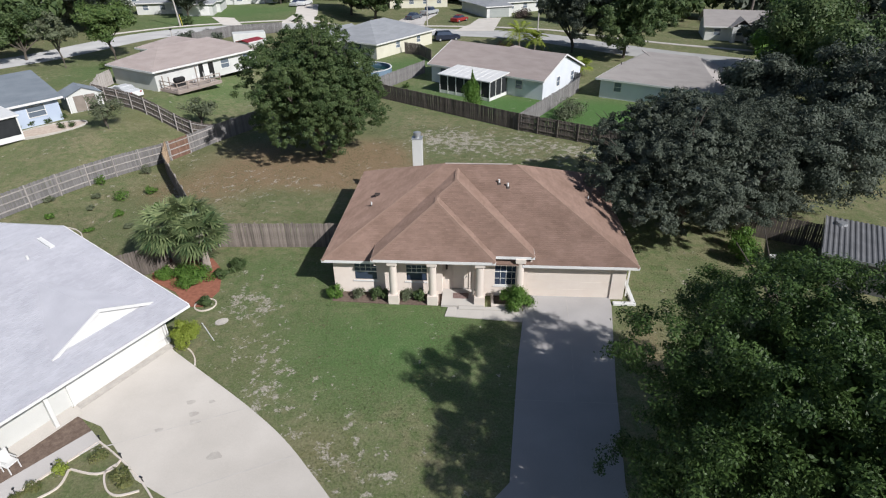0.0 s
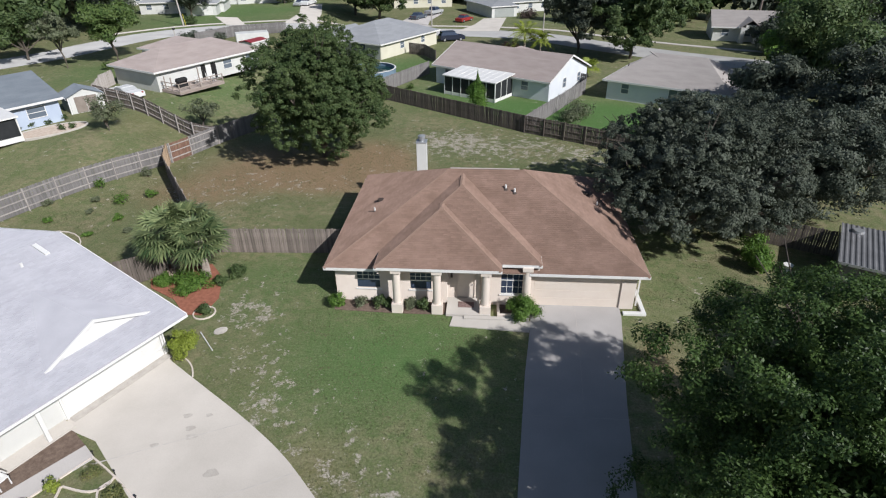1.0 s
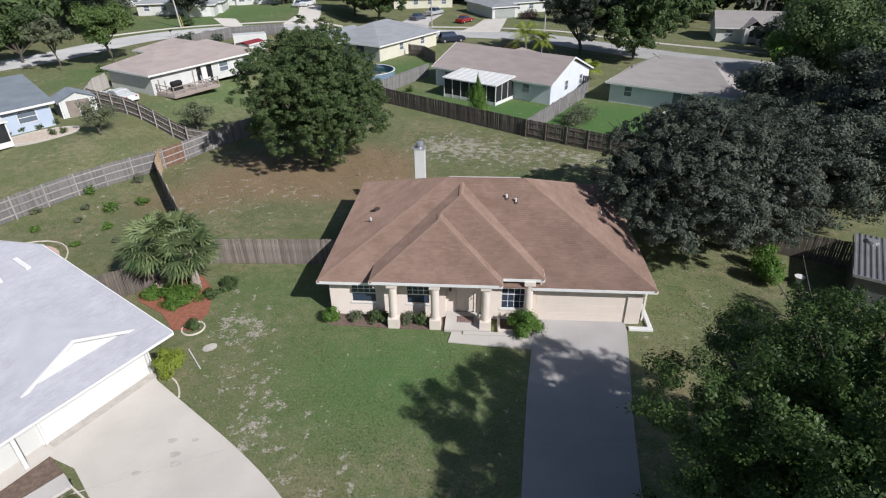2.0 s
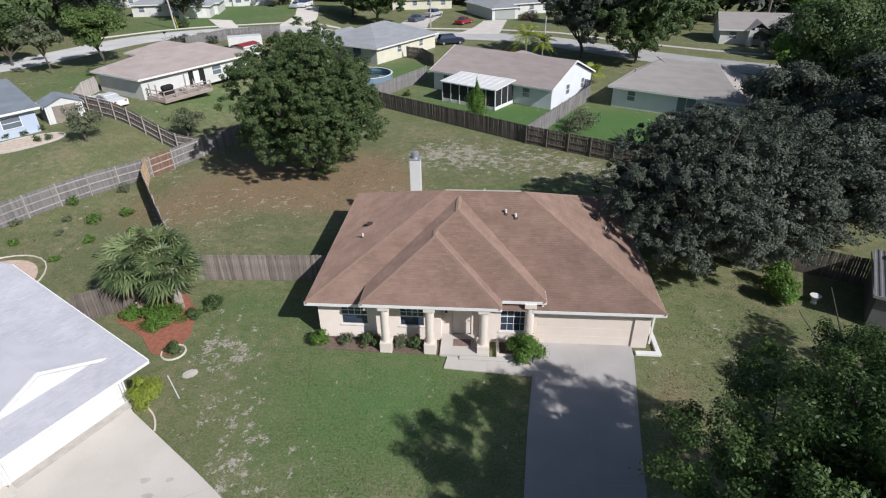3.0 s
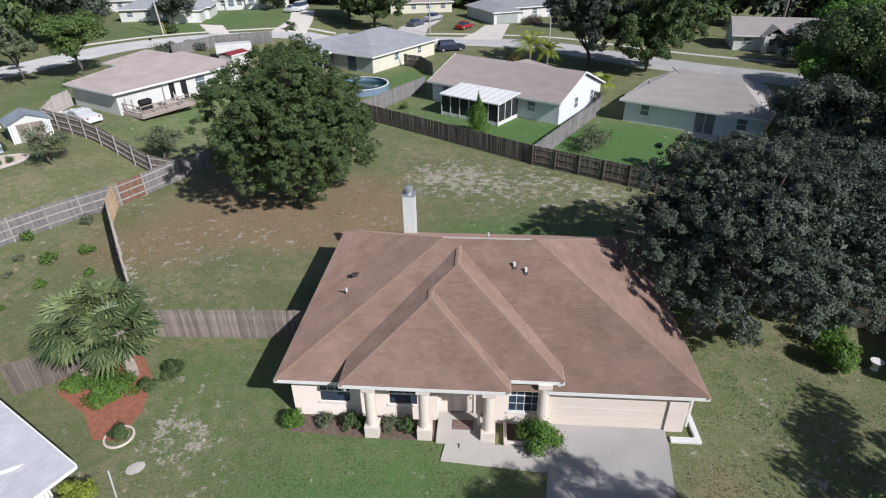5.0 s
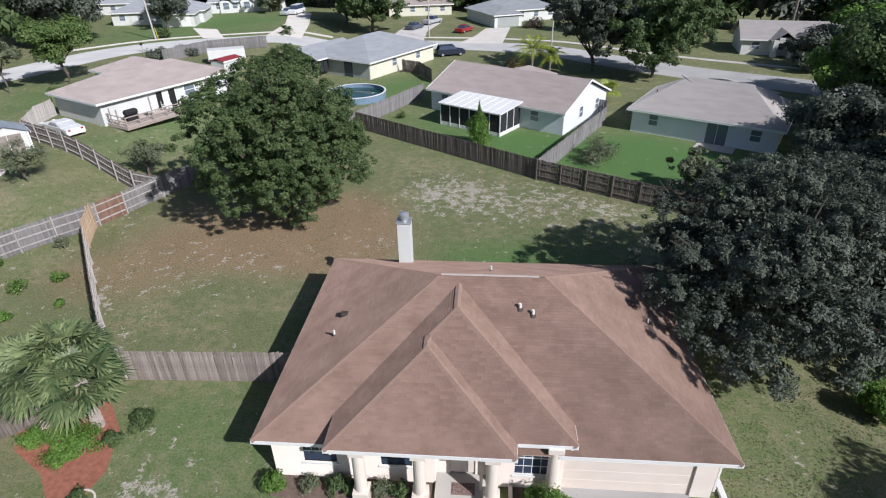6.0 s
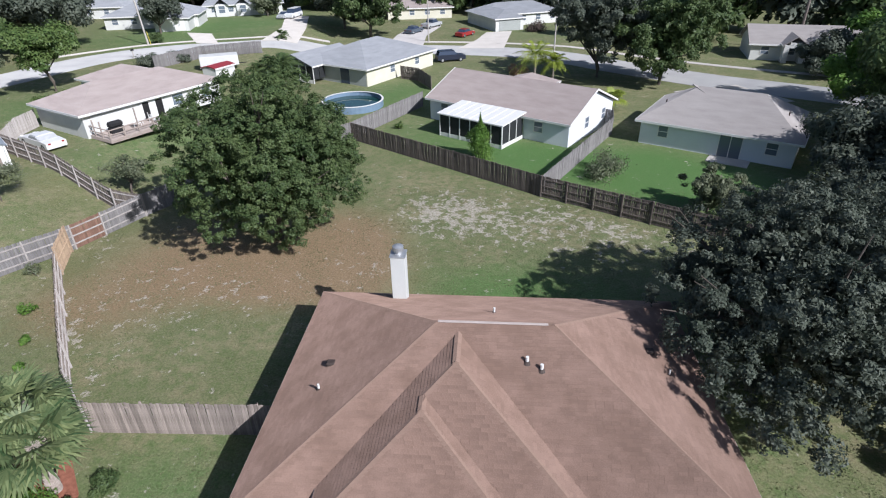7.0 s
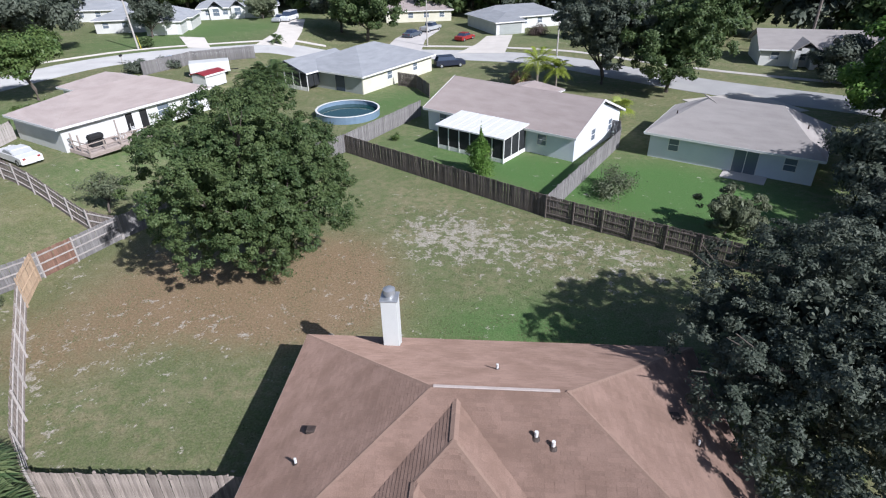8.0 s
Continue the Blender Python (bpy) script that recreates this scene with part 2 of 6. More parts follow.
# ---- ground ----
def grid_lines(lo, hi, step, far):
    mid = list(np.arange(lo, hi + step / 2, step))
    down, up, gap = [], [], step
    a, b = lo, hi
    while b < far:
        gap *= 1.5
        a, b = a - gap, b + gap
        down.insert(0, a)
        up.append(b)
    return np.array(down + mid + up)


GX, GY = grid_lines(-46, 34, 0.5, 2600), grid_lines(8, 84, 0.5, 2600)


def blob(x, y, cx, cy, rx, ry, turn=0.0):
    c, s = math.cos(radians(turn)), math.sin(radians(turn))
    u, v = ((x - cx) * c + (y - cy) * s) / rx, (-(x - cx) * s + (y - cy) * c) / ry
    return np.exp(-(u * u + v * v))


def build_ground():
    X, Y = np.meshgrid(GX, GY)
    rough = np.array([[noise.noise(Vector((x * 0.12, y * 0.12, 3.0))) for x in GX] for y in GY])
    Z = 1.8 * smooth_step(27, 38, -X) * smooth_step(34, 52, Y)
    nx, ny = len(GX), len(GY)
    verts = np.stack([X, Y, Z], -1).reshape(-1, 3)
    idx = np.arange(nx * ny).reshape(ny, nx)
    faces = np.stack([idx[:-1, :-1], idx[:-1, 1:], idx[1:, 1:], idx[1:, :-1]], -1).reshape(-1, 4)
    me = bpy.data.meshes.new("ground")
    me.from_pydata(verts.tolist(), [], faces.tolist())
    # worn turf: brown soil under the big tree, pale sand where the turf is thin, deep green on watered lawns
    soil = 0.85 * blob(X, Y, -15, 46, 9, 4, -8) + 0.8 * blob(X, Y, -8.5, 51, 4.5, 7, 30) + 0.35 * blob(X, Y, -21, 41, 5, 4) + 0.5 * blob(X, Y, -27, 41, 5, 6) + 0.6 * blob(X, Y, -20, 52, 5, 5)
    soil += 0.45 * blob(X, Y, 9.3, 23.5, 1.5, 4) + 0.3 * blob(X, Y, 12.5, 28, 3, 4) + 0.35 * blob(X, Y, -34, 55, 8, 6) + 0.4 * blob(X, Y, -6, 16, 3, 3) + 0.35 * blob(X, Y, -11, 22, 3, 4)
    sand = 0.9 * blob(X, Y, -3.5, 55, 4.2, 5) + 0.65 * blob(X, Y, 3, 53.5, 8, 3.5, -30) + 0.6 * blob(X, Y, -7, 47, 3, 1.4) + 0.42 * blob(X, Y, -19, 43, 4.5, 4.5) + 0.2 * blob(X, Y, -13, 44, 4, 2) + 0.55 * blob(X, Y, 10, 53, 6, 2, -30)
    sand += 0.75 * blob(X, Y, -12.8, 26.5, 1.8, 2.6, 30) + 0.70 * blob(X, Y, -9.3, 19.8, 1.9, 4.2, 35) + 0.65 * blob(X, Y, -4.5, 15.2, 2.2, 2.4, 30) + 0.35 * blob(X, Y, 13.8, 28, 2, 4)
    sand += 0.55 * blob(X, Y, -27.5, 50.5, 0.9, 5, 27) + 0.6 * blob(X, Y, -21.5, 38.5, 0.5, 8, 42) + 0.35 * blob(X, Y, -26, 38, 4, 5)
    lush = 1.0 * blob(X, Y, -4, 23.5, 6, 5) + 1.2 * blob(X, Y, 4, 68, 16, 6, -33) + 1.3 * blob(X, Y, 18, 64, 9, 7, -33) + 0.6 * blob(X, Y, -12, 30, 4, 3) + 0.35 * blob(X, Y, 12, 32, 3, 7) + 1.1 * blob(X, Y, 2, 45, 6, 3)
    lush += 1.0 * blob(X, Y, -12, 90, 6, 7) + 1.0 * blob(X, Y, -55, 138, 16, 14) + 0.8 * blob(X, Y, 8, 132, 10, 7) + 0.6 * blob(X, Y, -34, 70, 6, 10) + 0.7 * blob(X, Y, -62, 118, 14, 8) + 0.7 * blob(X, Y, -53, 76, 5, 8)
    behind = (Y > 58.74 - 0.62 * (X - 4.5)) & (X > -14)
    soil, sand = np.where(behind, 0, soil), np.where(behind, 0.0, sand)
    lush = np.where(~behind & (Y > 52) & (X > -8), 0, lush)
    for key, field in (("soil", soil), ("sand", sand), ("lush", lush)):
        at = me.attributes.new(key, "FLOAT", "POINT")
        at.data.foreach_set("value", np.clip(field + 0.25 * rough * (field > 0.05), 0, 1.2).reshape(-1).astype(np.float32))
    m = bpy.data.materials.new("turf")
    m.use_nodes = True
    n, l = m.node_tree.nodes, m.node_tree.links
    co = n.new("ShaderNodeTexCoord")

    def noise_tex(scale, detail=4, rough_=0.6):
        t = n.new("ShaderNodeTexNoise")
        t.inputs["Scale"].default_value, t.inputs["Detail"].default_value, t.inputs["Roughness"].default_value = scale, detail, rough_
        l.new(co.outputs["Object"], t.inputs["Vector"])
        return t.outputs[0]

    def attr(key):
        a = n.new("ShaderNodeAttribute")
        a.attribute_name = key
        return a.outputs["Fac"]

    def math_(op, a, b, c=None):
        t = n.new("ShaderNodeMath")
        t.operation = op
        for i, v in enumerate((a, b, c)):
            if v is None:
                continue
            if isinstance(v, (int, float)):
                t.inputs[i].default_value = v
            else:
                l.new(v, t.inputs[i])
        return t.outputs[0]

    def step(v, lo, hi):
        t = n.new("ShaderNodeMapRange")
        t.interpolation_type = "SMOOTHSTEP"
        t.inputs[1].default_value, t.inputs[2].default_value = lo, hi
        l.new(v, t.inputs[0])
        return t.outputs[0]

    def mixc(f, a, b):
        t = n.new("ShaderNodeMix")
        t.data_type = "RGBA"
        l.new(f, t.inputs[0])
        for i, v in ((6, a), (7, b)):
            if isinstance(v, tuple):
                t.inputs[i].default_value = (*v, 1)
            else:
                l.new(v, t.inputs[i])
        return t.outputs[2]

    broad, mid, fine, tiny = noise_tex(0.22), noise_tex(1.6, 5), noise_tex(7, 5, 0.7), noise_tex(9, 7, 0.85)
    turf = mixc(step(broad, 0.38, 0.62), (0.175, 0.182, 0.090), (0.268, 0.232, 0.138))
    turf = mixc(step(mid, 0.35, 0.7), turf, (0.138, 0.164, 0.068))
    turf = mixc(math_("MULTIPLY", step(fine, 0.42, 0.72), 0.5), turf, (0.27, 0.24, 0.165))
    turf = mixc(math_("MULTIPLY", math_("MULTIPLY_ADD", mid, 0.3, attr("lush")), 0.70), turf, (0.098, 0.188, 0.058))
    f = math_("ADD", math_("MULTIPLY", attr("soil"), 1.0), math_("MULTIPLY_ADD", mid, 0.7, -0.45))
    turf = mixc(math_("MULTIPLY", step(f, 0.15, 0.75), 0.85), turf, mixc(step(fine, 0.3, 0.7), (0.245, 0.160, 0.092), (0.330, 0.232, 0.150)))
    spots, patch = noise_tex(1.5, 6, 0.72), noise_tex(0.55, 4, 0.6)
    f = math_("ADD", math_("MULTIPLY_ADD", attr("sand"), 0.42, 0.05), math_("MULTIPLY_ADD", math_("MULTIPLY_ADD", patch, 0.32, math_("MULTIPLY_ADD", fine, 0.22, spots)), 2.5, -2.02))
    turf = mixc(math_("MULTIPLY", step(f, 0.28, 0.46), 0.85), turf, mixc(step(fine, 0.35, 0.65), (0.36, 0.315, 0.25), (0.52, 0.475, 0.41)))
    hsv = n.new("ShaderNodeHueSaturation")
    l.new(math_("MULTIPLY_ADD", step(tiny, 0.28, 0.72), 0.8, 0.6), hsv.inputs["Value"])
    l.new(turf, hsv.inputs["Color"])
    b = n["Principled BSDF"]
    l.new(hsv.outputs[0], b.inputs["Base Color"])
    b.inputs["Roughness"].default_value, b.inputs["Specular IOR Level"].default_value = 0.95, 0.1
    bp = n.new("ShaderNodeBump")
    bp.inputs["Distance"].default_value = 0.05
    l.new(math_("MULTIPLY_ADD", fine, 0.6, math_("MULTIPLY", tiny, 0.5)), bp.inputs["Height"])
    l.new(bp.outputs[0], b.inputs["Normal"])
    me.materials.append(m)
    ob = new("ground", me)
    return tagged(ob, "patchy green and brown turf with bare sandy spots", "ground", kind="structure")


build_ground()


# ---- paving and roads ----
def draped(name, outline_rows, material, label, category, lift=0.03):
    """A paved strip that follows the land: rows of (left point, right point)."""
    bm = bmesh.new()
    rows = []
    fine_rows = []
    for (a, b), (c, d) in zip(outline_rows, outline_rows[1:]):
        k = max(1, int(max(math.dist(a, c), math.dist(b, d)) / 1.2))
        fine_rows += [((a[0] + (c[0] - a[0]) * i / k, a[1] + (c[1] - a[1]) * i / k), (b[0] + (d[0] - b[0]) * i / k, b[1] + (d[1] - b[1]) * i / k)) for i in range(k)]
    for a, b in fine_rows + [outline_rows[-1]]:
        rows.append([bm.verts.new((a[0] + (b[0] - a[0]) * s, a[1] + (b[1] - a[1]) * s,
                                   rise(a[0] + (b[0] - a[0]) * s, a[1] + (b[1] - a[1]) * s) + lift)) for s in (i / 8 for i in range(9))])
    for p, q in zip(rows, rows[1:]):
        for i in range(8):
            bm.faces.new((p[i], p[i + 1], q[i + 1], q[i]))
    skirt = bmesh.ops.extrude_edge_only(bm, edges=[e for e in bm.edges if e.is_boundary])
    for v in skirt["geom"]:
        if isinstance(v, bmesh.types.BMVert):
            v.co.z -= lift + 0.06
    return solo(name, bm, material, label, category, kind="structure")


def ribbon(path, width, per=4):
    """Left and right points along a smooth centre line."""
    pts = [Vector((*p, 0)) for p in path]
    out = []
    fine = []
    for i in range(len(pts) - 1):
        a, b, c, d = pts[max(i - 1, 0)], pts[i], pts[i + 1], pts[min(i + 2, len(pts) - 1)]
        for k in range(per):
            t = k / per
            fine.append(0.5 * ((2 * b) + (c - a) * t + (2 * a - 5 * b + 4 * c - d) * t * t + (3 * b - a - 3 * c + d) * t ** 3))
    fine.append(pts[-1])
    for i, p in enumerate(fine):
        d = (fine[min(i + 1, len(fine) - 1)] - fine[max(i - 1, 0)]).normalized()
        side = Vector((-d.y, d.x, 0)) * width / 2
        out.append(((p.x + side.x, p.y + side.y), (p.x - side.x, p.y - side.y)))
    return out


STREET = [(72, 70), (45, 89), (31, 97.5), (20, 106.5), (10, 115.5), (-2, 119.5), (-16, 121), (-30, 119.5), (-44, 115), (-54, 111), (-61, 104), (-64.5, 95), (-68, 85), (-80, 68)]
draped("street", ribbon(STREET, 8.0), M_ROAD, "sun-bleached grey asphalt street curving behind the houses", "road", 0.03)
draped("sidewalk", ribbon([(60, 95), (38, 105.5), (25, 114), (14, 123), (0, 127), (-14, 128.3)], 1.3), M_CONCRETE, "pale concrete sidewalk along the far side of the street", "sidewalk", 0.05)
draped("sidewalk", ribbon([(-30, 126.8), (-46, 122), (-60, 115.5), (-69.5, 105)], 1.3), M_CONCRETE, "pale concrete sidewalk along the far side of the street", "sidewalk", 0.05)
draped("near_street", [((-60, 9), (-60, -2)), ((60, 9), (60, -2))], M_ROAD, "grey asphalt street in front of the lots", "road", 0.03)


# ---- main house ----
M_CAP_METAL = surf("weathered_vent_metal", (0.44, 0.37, 0.33), (0.54, 0.46, 0.42), 3, 0.6)
EZ, SLOPE = 2.48, 0.5025
HX0, HX1, HY0, HY1 = -8.39, 9.51, 27.42, 40.75
HALF = (HY1 - HY0) / 2
RZ = EZ + SLOPE * HALF
RY = (HY0 + HY1) / 2
A, B = (-0.85, 33.73, 5.65), (-0.85, 31.98, 5.65)
C, CB = (-1.94, 30.19, 5.017), (-1.94, 30.89, 5.017)
RL, RR = (HX0 + HALF, RY, RZ), (HX1 - HALF, RY, RZ)
PLANES = {
    "main_front": [(HX0, HY0, EZ), (HX1, HY0, EZ), RR, RL],
    "main_back": [(HX1, HY1, EZ), (HX0, HY1, EZ), RL, RR],
    "main_left": [(HX0, HY1, EZ), (HX0, HY0, EZ), RL],
    "main_right": [(HX1, HY0, EZ), (HX1, HY1, EZ), RR],
    "porch_front": [(-5.4, 26.73, 3.0), (1.52, 26.73, 3.0), C],
    "porch_right": [(1.52, 26.73, 3.0), (1.52, 27.43, 3.0), CB, C],
    "cross_front": [(1.52, 27.43, 3.0), (3.7, 27.43, 3.0), B, CB],
    "cross_right": [(3.7, 27.43, 3.0), (3.7, 28.45, 3.0), A, B],
    "cross_left": [(-5.4, 28.45, 3.0), (-5.4, 26.73, 3.0), C, CB, B, A],
}


TAB_W, TAB_H = 0.31, 0.142


def tab_mesh(width):
    """One shingle tab: a thin wedge, lifted at its lower edge."""
    return tab_shape(-width / 2, width / 2, -width / 2, width / 2)


def tab_shape(a0, a1, b0, b1):
    """A tab between a0 and a1 at its lower edge, b0 and b1 at its upper edge."""
    h = TAB_H * 1.12
    v = [(a0, 0, 0.015), (a1, 0, 0.015), (b1, h, 0.006), (b0, h, 0.006), (a0, 0, 0.002), (a1, 0, 0.002)]
    return v, [(0, 1, 2, 3), (4, 5, 1, 0), (4, 0, 3), (5, 2, 1)]


def span(flat, level):
    """Where a level line crosses an outline: its two ends."""
    hits = [x0 + (x1 - x0) * (level - y0) / (y1 - y0) for (x0, y0), (x1, y1) in zip(flat, flat[1:] + flat[:1]) if (y0 > level) != (y1 > level)]
    return (min(hits), max(hits)) if len(hits) > 1 else None


def shingle(planes, rng, loose_test):
    """Lays tabs over each plane, cut along its hips; gives joined verts and faces, and the matrices of loose ones."""
    verts, faces, loose = [], [], []
    for key, pts in planes.items():
        p = [Vector(q) for q in pts]
        u = (p[1] - p[0]).normalized()
        nrm = (p[1] - p[0]).cross(p[-1] - p[0]).normalized()
        v = nrm.cross(u)
        flat = [((q - p[0]).dot(u), (q - p[0]).dot(v)) for q in p]
        top = max(q[1] for q in flat)
        for row in range(int(top / TAB_H)):
            low, high = span(flat, row * TAB_H + 0.004), span(flat, min((row + 1.12) * TAB_H, top - 0.004))
            if not low or not high:
                continue
            s = low[0] - rng.random() * TAB_W
            while s < low[1]:
                w = TAB_W - 0.002 - rng.random() * 0.004
                a0, a1 = max(s, low[0]), min(s + w, low[1])
                b0, b1 = max(s, high[0]), min(s + w, high[1])
                if a1 > a0 and b1 - b0 > -TAB_W:
                    if b0 > b1:
                        b0 = b1 = (b0 + b1) / 2
                    at = p[0] + u * s + v * (row * TAB_H + rng.random() * 0.006) + nrm * 0.004
                    whole = a0 == s and b0 == s and a1 == s + w and b1 == s + w
                    if whole and len(loose) < 300 and loose_test(key, at):
                        at = at + u * (w / 2)
                        loose.append(Matrix(((u.x, v.x, nrm.x, at.x), (u.y, v.y, nrm.y, at.y), (u.z, v.z, nrm.z, at.z), (0, 0, 0, 1))))
                    else:
                        tv, tf = tab_shape(a0 - s, a1 - s, b0 - s, b1 - s)
                        k = len(verts)
                        verts += [at + u * q[0] + v * q[1] + nrm * q[2] for q in tv]
                        faces += [tuple(i + k for i in f) for f in tf]
                s += TAB_W
    return verts, faces, loose


def cap_run(a, b, rng, width=0.30):
    """Overlapping cap shingles bent over a hip or ridge."""
    a, b = Vector(a), Vector(b)
    d = (b - a).normalized()
    side = d.cross(Vector((0, 0, 1))).normalized()
    up = side.cross(d)
    verts, faces = [], []
    n = int((b - a).length / 0.2)
    for i in range(n):
        at = a + (b - a) * (i / n)
        k = len(verts)
        w = width / 2 * (0.95 + 0.1 * rng.random())
        for s, lift in ((0, 0.055), (0.24, 0.04)):
            c = at + d * s
            verts += [c + side * -w + up * (lift - 0.07), c + up * lift, c + side * w + up * (lift - 0.07)]
        verts += [at + side * -w + up * -0.04, at + up * 0.02, at + side * w + up * -0.04]
        faces += [(k, k + 1, k + 4, k + 3), (k + 1, k + 2, k + 5, k + 4), (k + 6, k + 7, k + 1, k), (k + 7, k + 8, k + 2, k + 1)]
    return verts, faces


CAP = None


def lay_caps(parent, a, b, width=0.28):
    """Single cap shingles, one mesh shared by all."""
    global CAP
    if CAP is None:
        w = width / 2
        v = [(-w, 0, -0.036), (0, 0, 0.030), (w, 0, -0.036), (-w, 0.24, -0.042), (0, 0.24, 0.025), (w, 0.24, -0.042), (-w, 0, -0.05), (0, 0, 0.015), (w, 0, -0.05)]
        CAP = mesh_from("hip_cap", v, [(0, 1, 4, 3), (1, 2, 5, 4), (6, 7, 1, 0), (7, 8, 2, 1)])
    a, b = Vector(a), Vector(b)
    d = (b - a).normalized()
    side = d.cross(Vector((0, 0, 1))).normalized()
    up = side.cross(d)
    n = int((b - a).length / 0.2)
    for i in range(n):
        at = a + (b - a) * (i / n)
        part("hip_cap", CAP, M_CAP, parent).matrix_local = Matrix(((side.x, d.x, up.x, at.x), (side.y, d.y, up.y, at.y), (side.z, d.z, up.z, at.z), (0, 0, 0, 1)))


def window_unit(parent, x0, x1, y, z0, z1, cols=3, rows=2):
    """A framed window on a wall that faces -y: frame, sill, panes and bars."""
    w = part("window", boxes((x0 - 0.06, x0, y - 0.05, y + 0.02, z0 - 0.06, z1 + 0.06), (x1, x1 + 0.06, y - 0.05, y + 0.02, z0 - 0.06, z1 + 0.06),
                             (x0, x1, y - 0.05, y + 0.02, z1, z1 + 0.06), (x0, x1, y - 0.05, y + 0.02, z0 - 0.06, z0),
                             (x0, x1, y - 0.035, y + 0.02, (z0 + z1) / 2 - 0.025, (z0 + z1) / 2 + 0.025)), M_WHITE, parent, "white framed sash window")
    for k, (a, b) in enumerate(((z0, (z0 + z1) / 2 - 0.025), ((z0 + z1) / 2 + 0.025, z1))):
        part("pane", boxes((x0, x1, y - 0.012, y + 0.004, a, b)), M_GLASS, w)
        if k == 0 and z1 - z0 < 1.3:
            continue
        for i in range(1, cols):
            x = x0 + (x1 - x0) * i / cols
            part("glazing_bar", boxes((x - 0.012, x + 0.012, y - 0.026, y - 0.012, a, b)), M_WHITE, w)
        for i in range(1, rows):
            z = a + (b - a) * i / rows
            part("glazing_bar", boxes((x0, x1, y - 0.026, y - 0.0125, z - 0.012, z + 0.012)), M_WHITE, w)
    part("window_sill", boxes((x0 - 0.1, x1 + 0.1, y - 0.11, y - 0.05, z0 - 0.13, z0 - 0.06)), M_WHITE, w)
    return w


def main_house():
    rng = random.Random(5)
    h = thing("house", pose(0, 0, 0), "single-storey cream stucco house with a brown shingle hip roof", "house")
    WY, WX0, WX1, WB = 27.9, -7.9, 9.0, 40.25
    # outer walls, with the openings left out
    def wall(*rows, label=""):
        for row in rows:
            part("wall", boxes(row), M_STUCCO, h, label)
    t = 0.2
    wall((WX0, -6.65, WY, WY + t, 0, 2.4), (-5.35, -3.6, WY, WY + t, 0, 2.4), (-6.65, -5.35, WY, WY + t, 0, 0.95), (-6.65, -5.35, WY, WY + t, 2.0, 2.4),
         (-2.4, -1.5, WY, WY + t, 0, 2.4), (-3.6, -2.4, WY, WY + t, 0, 0.95), (-3.6, -2.4, WY, WY + t, 2.0, 2.4))
    wall((-5.3, -1.5, WY + 0.001, WY + t, 2.4, 2.96), (0.6, 3.6, WY + 0.001, WY + t, 2.62, 2.96), (-1.5, 0.6, WY + 0.001, WY + t, 2.4, 2.96))
    wall((0.6, 1.55, WY, WY + t, 0, 2.62), (2.85, 3.4, WY, WY + t, 0, 2.62), (1.55, 2.85, WY, WY + t, 0, 0.75))
    wall((-1.7, -0.95, 28.3, 28.5, 0, 2.4), (0.05, 0.8, 28.3, 28.5, 0, 2.4), (-0.95, 0.05, 28.3, 28.5, 2.08, 2.4))
    wall((-1.7, -1.5, WY + t, 28.3, 0, 2.4), (0.6, 0.8, WY + t, 28.3, 0, 2.4))
    wall((8.22, WX1, WY, WY + t, 0, 2.4), (3.4, 8.22, WY + 0.001, WY + t, 2.16, 2.4), (3.2, 3.4, WY + t, 28.3, 0, 2.4))
    wall((WX0, WX0 + t, WY + t, WB, 0, 2.4))
    wall((WX1 - t, WX1, WY + t, WB, 0, 2.4))
    wall((WX0 + t, WX1 - t, WB - t, WB, 0, 2.4))
    wall((-5.3, -5.2, 27.0, 28.6, 2.44, 2.96), (3.5, 3.6, 27.6, 28.5, 2.5, 2.96))
    part("floor_slab", boxes((WX0 + t, WX1 - t, WY + t, WB - t, 0.02, 0.08)), M_CONCRETE, h)
    part("soffit", boxes((HX0 + 0.03, HX1 - 0.03, HY0 + 0.03, WY - 0.002, EZ - 0.10, EZ - 0.07), (HX0 + 0.03, WX0 - 0.002, WY, HY1 - 0.03, EZ - 0.10, EZ - 0.07),
                         (WX1 + 0.002, HX1 - 0.03, WY, HY1 - 0.03, EZ - 0.10, EZ - 0.07), (WX0, WX1, WB + 0.002, HY1 - 0.03, EZ - 0.10, EZ - 0.07)), M_CREAM, h)
    part("porch_ceiling", boxes((-5.35, 1.47, 26.78, WY, 2.86, 2.88), (1.5, 3.65, 27.48, WY, 2.86, 2.88), (-1.5, 0.6, WY + t, 28.3, 2.36, 2.39)), M_CREAM, h)
    # roof deck, shingles, caps, fascia
    bm = bmesh.new()
    for pts in PLANES.values():
        plate(bm, pts, 0.05)
    part("roof_deck", bm, M_SHINGLE, h, "brown shingle roof deck")
    def near(key, at):
        return key in ("porch_front", "cross_front") and at.y > 28.4 and -2.6 < at.x < 1.2
    verts, faces, loose = shingle(PLANES, rng, near)
    part("shingles", mesh_from("shingles", verts, faces), M_SHINGLE, h, kind="stuff")
    me = mesh_from("shingle", *tab_mesh(TAB_W - 0.004))
    for m in loose:
        part("shingle", me, M_SHINGLE_PIECE, h).matrix_local = m
    for a, b in (((HX0, HY0, EZ), RL), ((HX1, HY0, EZ), RR), ((HX0, HY1, EZ), RL), ((HX1, HY1, EZ), RR), ((3.7, 27.43, 3.0), B), ((-5.4, 26.73, 3.0), C), ((1.52, 26.73, 3.0), C), (B, A), (C, CB), (CB, B)):
        lay_caps(h, a, b)
